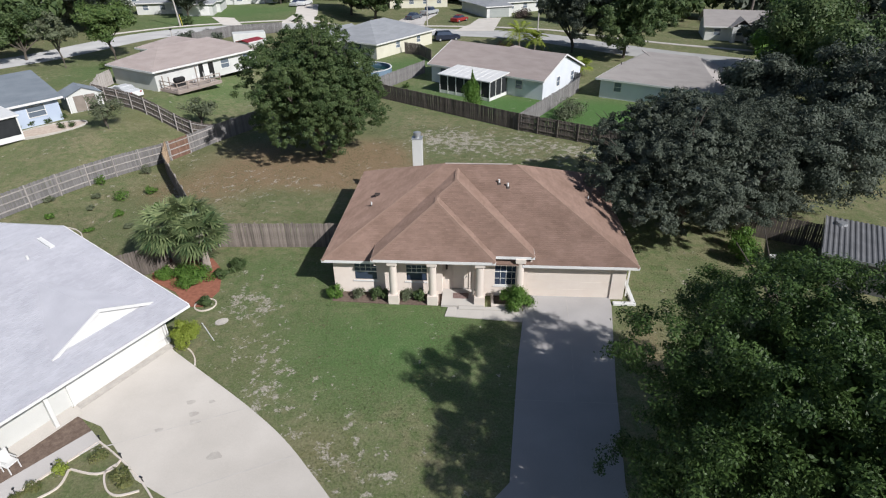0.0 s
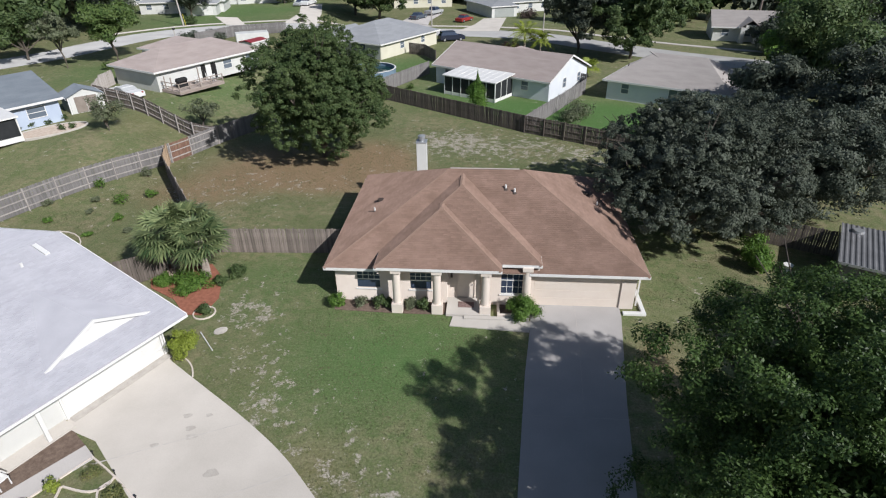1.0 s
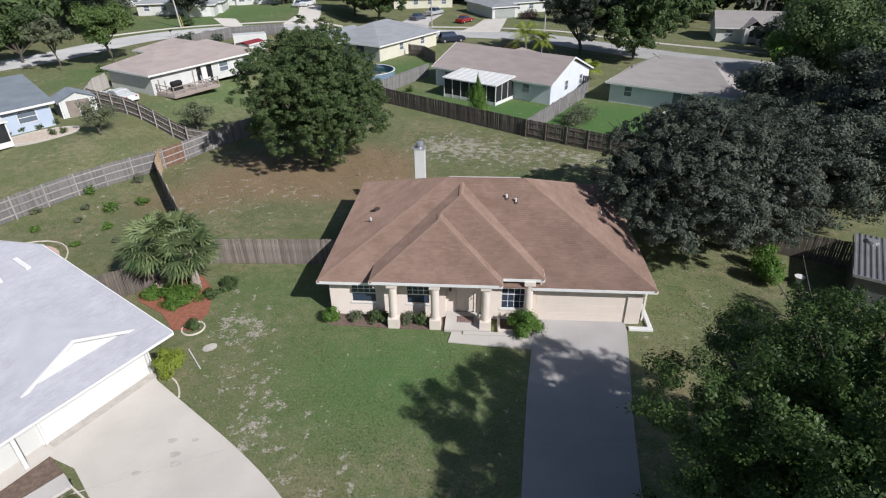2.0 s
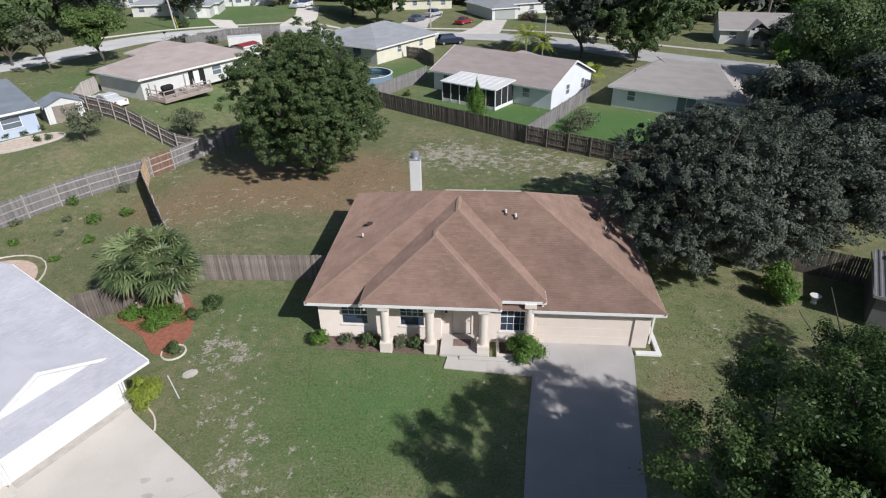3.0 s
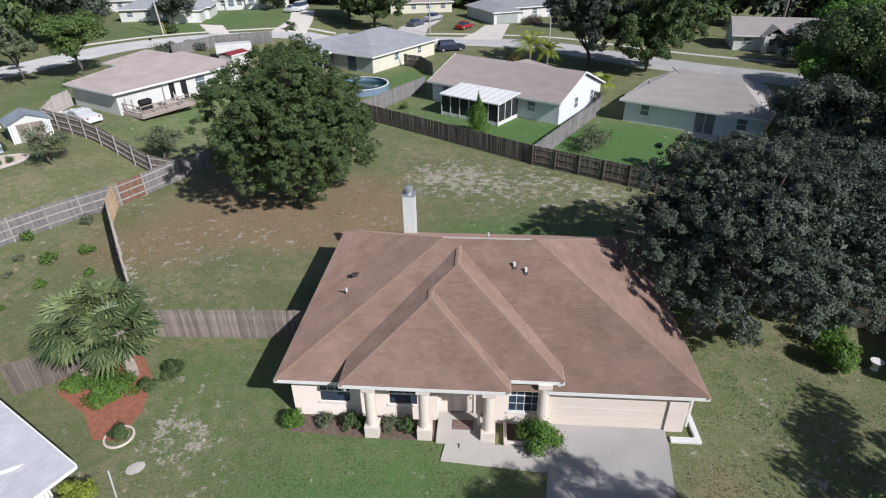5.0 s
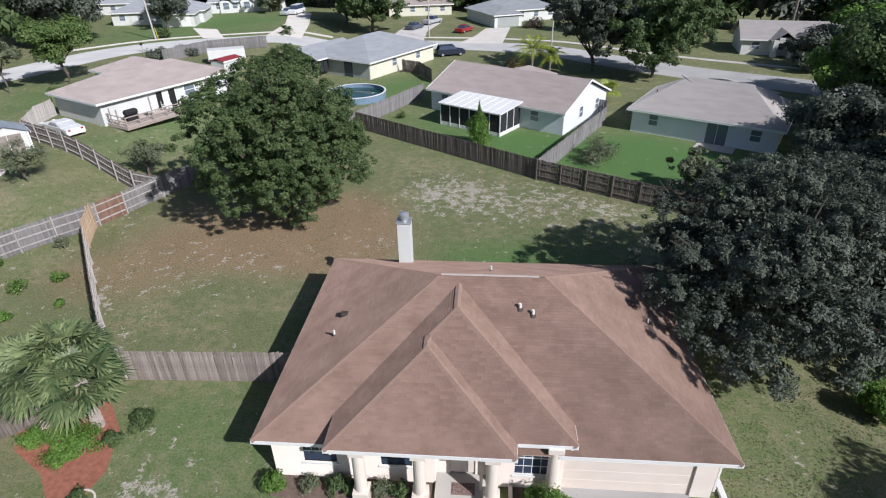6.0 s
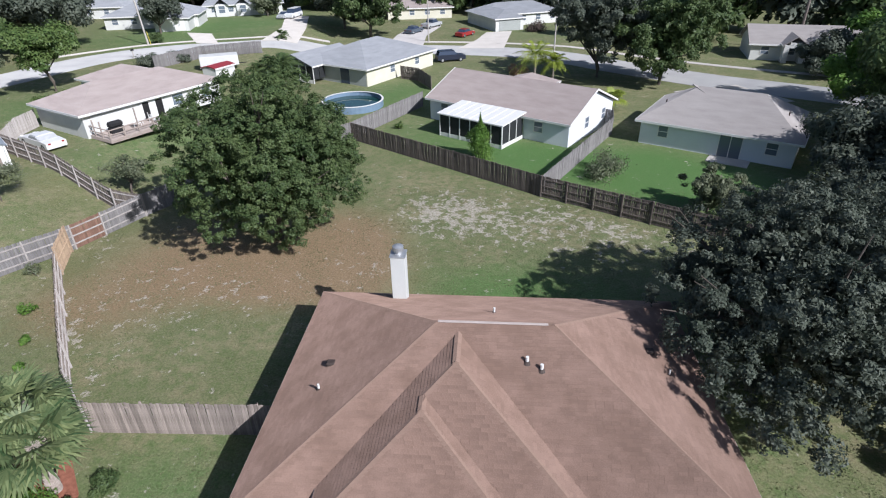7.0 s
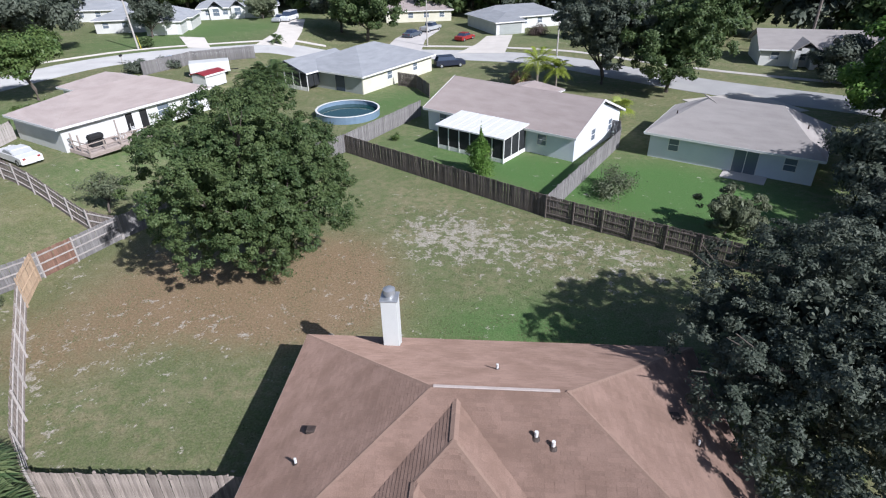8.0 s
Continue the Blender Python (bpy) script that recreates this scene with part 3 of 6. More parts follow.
    part("ridge_vent", boxes((RL[0] + 0.05, RR[0] - 0.25, RY - 0.06, RY + 0.06, RZ + 0.0, RZ + 0.055), bevel=0.015), M_CAP_METAL, h, "pale metal ridge vent")
    def fascia(x0, x1, y0, y1, z):
        part("fascia", boxes((x0, x1, y0, y1, z - 0.17, z + 0.005), bevel=0.006), M_WHITE, h, "white fascia board")
    fascia(HX0 - 0.02, -5.42, HY0 - 0.02, HY0, EZ)
    fascia(3.05, HX1 + 0.02, HY0 - 0.02, HY0, EZ)
    fascia(HX0 - 0.02, HX1 + 0.02, HY1, HY1 + 0.02, EZ)
    fascia(HX0 - 0.02, HX0, HY0, HY1, EZ)
    fascia(HX1, HX1 + 0.02, HY0, HY1, EZ)
    fascia(-5.42, 1.54, 26.71, 26.73, 3.0)
    fascia(-5.42, -5.4, 26.73, 28.45, 3.0)
    fascia(1.52, 1.54, 26.73, 27.41, 3.0)
    fascia(1.56, 3.72, 27.41, 27.43, 3.0)
    fascia(3.7, 3.72, 27.43, 28.45, 3.0)
    # roof pipes and vents, standing on the slopes
    def front_z(y):
        return EZ + SLOPE * (y - HY0)
    for x, y, z, r in ((1.75, 32.7, front_z(32.7), 0.08), (2.28, 32.45, front_z(32.45), 0.08), (-6.3, 32.5, EZ + SLOPE * 2.09, 0.06), (0.55, 36.3, EZ + SLOPE * (HY1 - 36.3), 0.06), (7.6, 34.2, EZ + SLOPE * 1.91, 0.05)):
        bm = tube(bmesh.new(), (x, y, z - 0.1), (x, y, z + 0.26), r * 0.8, r * 0.8, 10)
        p = part("vent_pipe", bm, M_PIPE, h, "white plastic vent pipe")
        part("vent_collar", tube(bmesh.new(), (x, y, z - 0.05), (x, y, z + 0.06), r * 2.1, r * 1.1, 10), M_LEAD, p)
    for x, y, z in ((-6.15, 33.9, EZ + SLOPE * 2.24), (7.0, 35.2, EZ + SLOPE * 2.5)):
        part("roof_vent", boxes((x - 0.18, x + 0.18, y - 0.16, y + 0.16, z - 0.05, z + 0.14), bevel=0.04), M_LEAD, h, "dark square roof vent")
    # chimney
    ch = part("chimney", boxes((-4.4, -3.7, 39.2, 39.92, 0, 5.62), bevel=0.01), M_WHITE_WALL, h, "tall white boxed chimney")
    part("chimney_cap", boxes((-4.44, -3.66, 39.16, 39.96, 5.62, 5.67), bevel=0.01), M_METAL, ch)
    bm = tube(bmesh.new(), (-4.05, 39.56, 5.64), (-4.05, 39.56, 5.84), 0.19, 0.19, 14)
    tube(bm, (-4.05, 39.56, 5.84), (-4.05, 39.56, 6.06), 0.27, 0.27, 14)
    tube(bm, (-4.05, 39.56, 6.06), (-4.05, 39.56, 6.12), 0.27, 0.1, 14)
    part("flue_cap", bm, M_METAL, ch, "grey metal flue cap")
    # windows, doors
    window_unit(h, -6.65, -5.35, WY + 0.06, 0.95, 2.0, 4, 2)
    window_unit(h, -3.6, -2.4, WY + 0.06, 0.95, 2.0, 4, 2)
    window_unit(h, 1.55, 2.85, WY + 0.06, 0.81, 2.56, 4, 2)
    door = part("front_door", boxes((-0.95, 0.05, 28.36, 28.41, 0.16, 2.08), bevel=0.01), M_CREAM, h, "cream panelled front door")
    for x in (-0.82, -0.38):
        for z in (0.25, 1.15):
            part("door_panel", boxes((x, x + 0.34, 28.345, 28.36, z, z + 0.7), bevel=0.006), M_CREAM, door)
    part("door_handle", tube(bmesh.new(), (-0.07, 28.28, 1.05), (-0.07, 28.36, 1.05), 0.03, 0.03, 8), M_METAL, door)
    gd = part("garage_door", boxes((3.4, 8.22, 28.0, 28.04, 0.02, 2.16)), M_CREAM, h, "cream sectional double garage door")
    for k in range(4):
        part("door_panel", boxes((3.42, 8.2, 27.988, 28.0, 0.04 + k * 0.53, 0.555 + k * 0.53), bevel=0.006), M_CREAM, gd)
    part("wall_lamp", boxes((-1.32, -1.2, 28.2, 28.3, 1.55, 1.9), bevel=0.02), M_LEAD, h, "black wall lantern beside the door")
    # porch columns on square plinths
    for x, y in ((-4.25, 27.05), (-2.0, 27.05), (0.68, 27.05), (2.95, 27.62)):
        col = part("column", tube(bmesh.new(), (x, y, 0.62), (x, y, 2.6), 0.235, 0.225, 20), M_CREAM, h, "round cream porch column")
        part("plinth", boxes((x - 0.31, x + 0.31, y - 0.31, y + 0.31, 0.0, 0.62), bevel=0.015), M_CREAM, col)
        part("capital", boxes((x - 0.29, x + 0.29, y - 0.29, y + 0.29, 2.6, 2.87), bevel=0.015), M_CREAM, col)
    part("shutter", boxes((0.22, 0.34, 27.55, 27.85, 0.16, 2.5)), M_CREAM, h, "cream porch screen wall")
    # porch floor and step
    part("porch_floor", boxes((-1.5, 0.95, 26.62, 28.3, 0.01, 0.16), bevel=0.01), M_CONCRETE, h, "pale concrete porch floor")
    part("porch_step", boxes((-0.5, 3.1, 26.35, 26.62, 0.01, 0.12), bevel=0.01), M_CONCRETE, h)
    part("downspout", boxes((HX1 - 0.35, HX1 - 0.27, 28.1, 28.18, 0.1, 2.38)), M_WHITE, h)
    return h


main_house()
solo("door_mat", boxes((-0.85, 0.05, 27.3, 27.85, 0.162, 0.185), bevel=0.005), surf("coir_mat", (0.10, 0.055, 0.045), (0.30, 0.22, 0.2), 14, 0.95, 0.004, 60), "dark patterned door mat on the porch floor", "door mat")

# driveway with its joints, walk, kerbs
def flat_slab(name, pts, z, material, label, category, kind="structure"):
    return solo(name, prism(bmesh.new(), pts, -0.08, z), material, label, category, kind=kind)


drive = flat_slab("driveway", [(1.45, 8.9), (1.35, 14.2), (2.0, 15.0), (2.67, 22.2), (3.08, 25.4), (3.3, 28.0), (8.28, 28.0), (8.25, 27.2), (7.78, 24.2), (7.2, 20.5), (6.5, 15.0), (6.9, 8.9)], 0.045, M_CONCRETE_GREY, "grey concrete driveway with control joints and faint stains", "driveway")
for (x0, y0), (x1, y1) in (((5.75, 28.0), (5.6, 24.6)), ((5.6, 24.6), (4.2, 9.0)), ((2.4, 19.5), (7.1, 19.5))):
    d = Vector((x1 - x0, y1 - y0)).normalized() * 0.02
    part("joint", prism(bmesh.new(), [(x0 + d.y, y0 - d.x), (x1 + d.y, y1 - d.x), (x1 - d.y, y1 + d.x), (x0 - d.y, y0 + d.x)], 0.03, 0.049), M_JOINT, drive)
walk_ob = flat_slab("front_walk", [(-1.23, 25.74), (3.06, 25.42), (3.2, 26.34), (-1.1, 26.6)], 0.06, M_CONCRETE, "pale concrete front walk along the lawn", "walkway")
part("joint", boxes((0.9, 0.93, 25.62, 26.45, 0.05, 0.064)), M_JOINT, walk_ob)
kerb = thing("planter_edging", pose(0, 0, 0), "white concrete L-shaped planter edging beside the garage", "edging")
part("edge_front", boxes((8.35, 9.62, 27.25, 27.5, 0, 0.16), bevel=0.015), M_WHITE, kerb)
part("edge_side", boxes((9.38, 9.62, 27.5, 30.4, 0, 0.16), bevel=0.015), M_WHITE, kerb)
bed = thing("planter_edging", pose(0, 0, 0), "low cream concrete edging in front of the tall window", "edging")
part("edge_front", boxes((1.35, 3.15, 26.65, 26.8, 0, 0.22), bevel=0.015), M_CREAM, bed)
part("edge_side", boxes((1.35, 1.5, 26.8, 27.85, 0, 0.2), bevel=0.015), M_CREAM, bed)
flat_slab("mulch_bed", [(-7.9, 26.9), (-4.6, 26.75), (-2.4, 26.75), (-1.52, 26.8), (-1.52, 27.9), (-7.9, 27.9)], 0.03, M_MULCH_BROWN, "brown mulch bed along the house front", "mulch bed")
flat_slab("mulch_bed", [(1.5, 26.8), (3.15, 26.8), (3.15, 27.9), (1.5, 27.9)], 0.03, M_MULCH_BROWN, "brown mulch bed under the tall window", "mulch bed")


# ---- fences ----
def fence(points, material, label, height=1.83, board=0.14, facing=1, seed=1, ground=rise, name="wooden_fence", frame_m=None):
    frame_m = frame_m or material
    rng = random.Random(seed)
    f = thing(name, pose(points[0][0], points[0][1], 0), label, "fence")
    ox, oy = points[0]
    variants = []
    for k in range(4):
        top = height + (k - 1.5) * 0.012
        variants.append(bm_mesh("board", boxes((-board / 2 + 0.006, board / 2 - 0.006, -0.009, 0.009, 0.03, top))))
        variants[-1].materials.append(material)
    for (x0, y0), (x1, y1) in zip(points, points[1:]):
        d = Vector((x1 - x0, y1 - y0))
        length = d.length
        d.normalize()
        a = math.atan2(d.y, d.x)
        n = max(1, int(length / board))
        for i in range(n):
            s = (i + 0.5) * length / n
            x, y = x0 + d.x * s, y0 + d.y * s
            m = pose(x - ox, y - oy, ground(x, y), rng.uniform(-0.8, 0.8), rng.uniform(-0.6, 0.6), math.degrees(a))
            part("board", variants[rng.randrange(4)], material, f).matrix_local = m
        k = max(1, round(length / 2.4))
        nx, ny = -d.y * facing, d.x * facing
        posts = [(x0 + d.x * length * i / k + nx * 0.06, y0 + d.y * length * i / k + ny * 0.06) for i in range(k + 1)]
        for x, y in posts:
            part("post", boxes((-0.045, 0.045, -0.045, 0.045, -0.1, height + 0.04), bevel=0.008), frame_m, f).matrix_local = pose(x - ox, y - oy, ground(x, y), 0, 0, math.degrees(a))
        for (xa, ya), (xb, yb) in zip(posts, posts[1:]):
            za, zb = ground(xa, ya), ground(xb, yb)
            for z in (0.35, 0.95, height - 0.3):
                dx, dy = (xb - xa), (yb - ya)
                bm = bmesh.new()
                pa, pb = Vector((xa - nx * 0.03 - ox, ya - ny * 0.03 - oy, za + z)), Vector((xb - nx * 0.03 - ox, yb - ny * 0.03 - oy, zb + z))
                side = Vector((nx, ny, 0)) * 0.02
                q = [pa - side, pa + side, pb + side, pb - side]
                v0, v1 = [bm.verts.new(p) for p in q], [bm.verts.new(p + Vector((0, 0, 0.09))) for p in q]
                bm.faces.new(v0[::-1]), bm.faces.new(v1)
                for i in range(4):
                    bm.faces.new((v0[i], v0[(i + 1) % 4], v1[(i + 1) % 4], v1[i]))
                part("rail", bm, frame_m, f)
    return f


# ---- plants ----
def leaf_mesh(name, pos, nrm, size, rng, slim=0.5):
    """Many small leaves in one mesh: a pointed four-sided blade at each place."""
    n = len(pos)
    r = rng.normal(size=(n, 3))
    t = np.cross(nrm, r)
    t /= np.linalg.norm(t, axis=1, keepdims=True) + 1e-9
    b = np.cross(nrm, t)
    s = (size * rng.uniform(0.7, 1.3, n))[:, None]
    v = np.stack([pos - t * s, pos - b * s * slim + nrm * s * 0.1, pos + t * s, pos + b * s * slim + nrm * s * 0.1], 1).reshape(-1, 3)
    me = bpy.data.meshes.new(name)
    me.vertices.add(n * 4)
    me.vertices.foreach_set("co", v.astype(np.float32).reshape(-1))
    me.loops.add(n * 4)
    me.loops.foreach_set("vertex_index", np.arange(n * 4, dtype=np.int32))
    me.polygons.add(n)
    me.polygons.foreach_set("loop_start", np.arange(0, n * 4, 4, dtype=np.int32))
    me.update(calc_edges=True)
    return me


def crown_points(rng, radius, height, base, clumps, leaves, clump_size, low=-0.75, lobes=()):
    """Leaf places in tight clumps over the boughs of a lumpy crown; lobes are further boughs as (x, y, z, size)."""
    boughs = int(min(46, max(7, clumps // 12)))
    b = rng.normal(size=(boughs * 6, 3))
    b /= np.linalg.norm(b, axis=1, keepdims=True)
    b = b[b[:, 2] > low]
    keep = [0]
    while len(keep) < boughs:
        gap = np.min(np.linalg.norm(b[:, None] - b[keep][None], axis=2), axis=1) * rng.uniform(0.7, 1.0, len(b))
        keep.append(int(np.argmax(gap)))
    b = b[keep]
    half = (height - base) / 2
    mid = np.array([0, 0, base + half])
    scale = np.array([radius, radius, half])
    reach = np.array([1 + 0.20 * noise.noise(Vector(q * 1.7 + 11.0)) for q in b]) * rng.uniform(0.64, 0.78, boughs)
    size = min(0.46, 1.85 / math.sqrt(boughs)) * rng.uniform(0.75, 1.15, boughs)
    hub = b * reach[:, None] * scale + mid
    out = b * scale
    bulk = size[:, None] * scale * rng.uniform(0.85, 1.15, (boughs, 3))
    if lobes:
        extra = np.array(lobes, float)
        hub = np.concatenate([hub, extra[:, :3]])
        out = np.concatenate([out, extra[:, :3] - mid])
        bulk = np.concatenate([bulk, extra[:, 3:4] * np.array([1.0, 1.0, 0.75])])
    out /= np.linalg.norm(out, axis=1, keepdims=True) + 1e-9
    weight = bulk.prod(axis=1) ** (2 / 3)
    own = rng.choice(len(hub), clumps, p=weight / weight.sum())
    d = rng.normal(size=(clumps, 3))
    d /= np.linalg.norm(d, axis=1, keepdims=True)
    d += out[own] * 0.45 + np.array([0, 0, 0.25])
    d /= np.linalg.norm(d, axis=1, keepdims=True)
    c = hub[own] + d * bulk[own] * rng.uniform(0.55, 1.0, (clumps, 1))
    core = rng.random(clumps) < 0.26
    c[core] = d[core] * scale * rng.uniform(0.1, 0.72, (int(core.sum()), 1)) + mid
    cs = clump_size * rng.uniform(0.4, 1.0, clumps)
    flat = np.stack([rng.uniform(0.8, 1.25, clumps), rng.uniform(0.8, 1.25, clumps), rng.uniform(0.6, 0.95, clumps)], 1)
    which = rng.choice(clumps, leaves, p=cs ** 2 / (cs ** 2).sum())
    q = rng.normal(size=(leaves, 3))
    q /= np.linalg.norm(q, axis=1, keepdims=True)
    depth = rng.uniform(0.2, 1.0, leaves) ** 0.5
    stray = rng.random(leaves) < 0.12
    depth[stray] *= rng.uniform(1.05, 1.7, int(stray.sum()))
    pos = c[which] + q * (cs[which] * depth)[:, None] * flat[which]
    nrm = q * 0.6 + d[which] * 0.55 + np.array([0, 0, 0.35]) + rng.normal(size=(leaves, 3)) * 0.5
    nrm /= np.linalg.norm(nrm, axis=1, keepdims=True)
    pos[:, 2] = np.maximum(pos[:, 2], 0.15)
    return pos, nrm, c


def limb(bm, path, r0, r1, sides=7):
    """One unbroken tapered limb along a path."""
    n = len(path)
    rings = []
    for i, p in enumerate(path):
        d = Vector(path[min(i + 1, n - 1)]) - Vector(path[max(i - 1, 0)])
        q = d.to_track_quat("Z", "Y")
        r = r0 + (r1 - r0) * i / (n - 1)
        rings.append([bm.verts.new(Vector(p) + q @ Vector((r * math.cos(a), r * math.sin(a), 0))) for a in (2 * math.pi * k / sides for k in range(sides))])
    for a, b in zip(rings, rings[1:]):
        for k in range(sides):
            bm.faces.new((a[k], a[(k + 1) % sides], b[(k + 1) % sides], b[k]))
    bm.faces.new(rings[0][::-1])
    bm.faces.new(rings[-1])


def tree(x, y, radius, height, base, leaves, size, material, label, seed, clumps=90, clump_size=None, trunk=0.3, name="tree", squash=(1, 1), low=-0.75, turn=0.0, lobes=()):
    rng = np.random.default_rng(seed)
    r = random.Random(seed)
    t = thing(name, pose(x, y, rise(x, y), 0, 0, turn), label, "tree")
    pos, nrm, centres = crown_points(rng, radius, height, base, clumps, leaves, clump_size or radius * 0.24, low, lobes)
    scale = np.array([squash[0], squash[1], 1])
    pos, centres = pos * scale, centres * scale
    # sparse large leaves deep inside, so that little sun falls through
    k = leaves // 14
    deep, face = rng.normal(size=(k, 3)), rng.normal(size=(k, 3))
    deep *= (0.60 * rng.random(k) ** 0.33 / np.linalg.norm(deep, axis=1))[:, None]
    deep = deep * np.array([radius, radius, (height - base) / 2]) * scale + np.array([0, 0, (height + base) / 2])
    face /= np.linalg.norm(face, axis=1, keepdims=True)
    sizes = np.concatenate([np.full(leaves, size), np.full(k, size * 2.2)])
    part("crown", leaf_mesh("crown", np.concatenate([pos, deep]), np.concatenate([nrm, face]), sizes, rng), material, t)
    bm = bmesh.new()
    fork = max(base * 0.9, height * 0.18)
    top = Vector((r.uniform(-0.3, 0.3), r.uniform(-0.3, 0.3), fork))
    limb(bm, [Vector((0, 0, -0.2)), Vector((0.05, 0, fork * 0.5)), top], trunk, trunk * 0.75, 10)
    part("trunk", bm, M_BARK, t)
    picks = [Vector(centres[i]) for i in rng.choice(len(centres), min(11, len(centres)), replace=False)]
    for c in picks:
        bm = bmesh.new()
        mid = top.lerp(c, 0.5) + Vector((r.uniform(-0.4, 0.4), r.uniform(-0.4, 0.4), 0.35))
        limb(bm, [top - Vector((0, 0, 0.2)), mid, c], trunk * 0.5, trunk * 0.08, 6)
        for _ in range(2):
            e = c + Vector((r.uniform(-1, 1), r.uniform(-1, 1), r.uniform(0, 0.8))) * radius * 0.16
            limb(bm, [mid.lerp(c, 0.5), e], trunk * 0.14, trunk * 0.04, 5)
        part("limb", bm, M_BARK, t)
    return t


def bush(x, y, radius, height, material, label, seed, leaves=900, size=0.06, name="bush", cone=False, z=None, category="bush", group=""):
    rng = np.random.default_rng(seed)
    t = thing(name, pose(x, y, rise(x, y) if z is None else z), label, category, group)
    pos, nrm, _ = crown_points(rng, radius * 0.70, height * 0.92, 0.05, 34, leaves, radius * 0.46, -0.9)
    if cone:
        k = np.clip(1.1 - pos[:, 2] / height, 0.06, 1.0)
        pos[:, :2] *= k[:, None]
    part("foliage", leaf_mesh("foliage", pos, nrm, size, rng), material, t)
    for i in range(4):
        bm = bmesh.new()
        a = i * 1.57 + seed
        limb(bm, [Vector((0, 0, -0.05)), Vector((math.cos(a), math.sin(a), 0)) * radius * 0.45 + Vector((0, 0, height * 0.6))], 0.025 + radius * 0.015, 0.008, 5)
        part("stem", bm, M_BARK, t)
    return t


def fan_palm(x, y, trunk_h, reach, fronds, seed, label, material=M_PALM, feather=False, name="palm", droop=0.55, trunk_r=0.24):
    """A palm: booted trunk, and fronds each made of many narrow blades on a stalk."""
    r = random.Random(seed)
    t = thing(name, pose(x, y, rise(x, y)), label, "palm tree")
    bm = bmesh.new()
    steps = max(3, int(trunk_h / 0.25))
    for i in range(steps):
        z0, z1 = trunk_h * i / steps - (0.15 if i == 0 else 0), trunk_h * (i + 1) / steps
        tube(bm, (0, 0, z0), (0, 0, z1), trunk_r * r.uniform(0.9, 1.0), trunk_r * r.uniform(1.02, 1.15), 10)
    part("trunk", bm, M_PALM_BARK, t)
    verts, faces = [], []
    for k in range(fronds):
        a = r.uniform(0, 2 * math.pi)
        lift = math.asin(r.uniform(-0.30, 0.98))
        d = Vector((math.cos(a) * math.cos(lift), math.sin(a) * math.cos(lift), math.sin(lift)))
        side = Vector((-math.sin(a), math.cos(a), 0))
        up = d.cross(side) * -1
        stalk = reach * (0.52 if not feather else 0.1) * r.uniform(0.85, 1.1)
        o = Vector((0, 0, trunk_h - 0.05))
        hub = o + d * stalk - Vector((0, 0, stalk * 0.08))
        i0 = len(verts)
        w = side * 0.015
        verts += [o - w, o + w, hub + w, hub - w]
        faces.append((i0, i0 + 1, i0 + 2, i0 + 3))
        if not feather:
            n = 15
            for j in range(n):
                b = radians(-105 + 210 * j / (n - 1))
                q = d * math.cos(b) + side * math.sin(b)
                length = reach * 0.55 * (0.72 + 0.28 * math.cos(b)) * r.uniform(0.9, 1.08)
                e = up.cross(q).normalized() * reach * 0.027
                m = hub + q * length * 0.55 - Vector((0, 0, 0.06 * length))
                tip = hub + q * length - Vector((0, 0, droop * length * r.uniform(0.4, 1.0)))
                i0 = len(verts)
                verts += [hub - e * 0.4, hub + e * 0.4, m + e, m - e, tip]
                faces += [(i0, i0 + 1, i0 + 2, i0 + 3), (i0 + 3, i0 + 2, i0 + 4)]
        else:
            prev = hub
            n = 16
            for j in range(1, n + 1):
                s = j / n
                p = o + d * (stalk + reach * s) - Vector((0, 0, droop * reach * s * s))
                ax = (p - prev).normalized()
                for sg in (-1, 1):
                    length = reach * 0.26 * math.sin(math.pi * min(0.95, 0.15 + s * 0.85)) + 0.12
                    tip = p + (side * sg * 0.9 + ax * 0.45 - Vector((0, 0, 0.35))) * length
                    i0 = len(verts)
                    e = ax * 0.06
                    verts += [p - e, p + e, tip]
                    faces.append((i0, i0 + 1, i0 + 2))
                i0 = len(verts)
                verts += [prev - w, prev + w, p + w, p - w]
                faces.append((i0, i0 + 1, i0 + 2, i0 + 3))
                prev = p
    part("crown", mesh_from("crown", verts, faces), material, t)
    return t


# the broad tree in the back yard, the oaks beside it, the tree by the driveway
tree(-14.6, 51.0, 6.8, 12.0, 0.4, 215000, 0.076, M_GREEN, "broad dark green shade tree with a full low crown", 11, 2600, 0.37, 0.38, low=-0.95)
tree(15.1, 38.1, 7.3, 9.6, 0.2, 210000, 0.074, M_OAK, "large grey-green live oak overhanging the house roof", 12, 2800, 0.33, 0.45, "live_oak", low=-0.95, squash=(1.0, 1.15), lobes=((-6.3, -2.3, 4.6, 1.5), (-5.6, -4.4, 4.2, 1.4), (-6.4, 0.4, 4.8, 1.5), (-4.2, -6.2, 3.8, 1.4)))
tree(22.8, 39.9, 6.0, 8.2, 0.6, 60000, 0.105, M_OAK, "wide dark live oak behind the metal shed", 14, 320, 0.85, 0.4, "live_oak", low=-0.9)
tree(26.0, 53.0, 3.6, 5.1, 0.6, 30000, 0.12, M_OAK, "grey-green live oak at the yard corner", 13, 170, 0.7, 0.3, "live_oak")
tree(33.5, 49.5, 6.4, 10.2, 1.5, 50000, 0.14, M_OAK, "tall dark live oak beyond the fence", 15, 230, 1.0, 0.45, "live_oak")
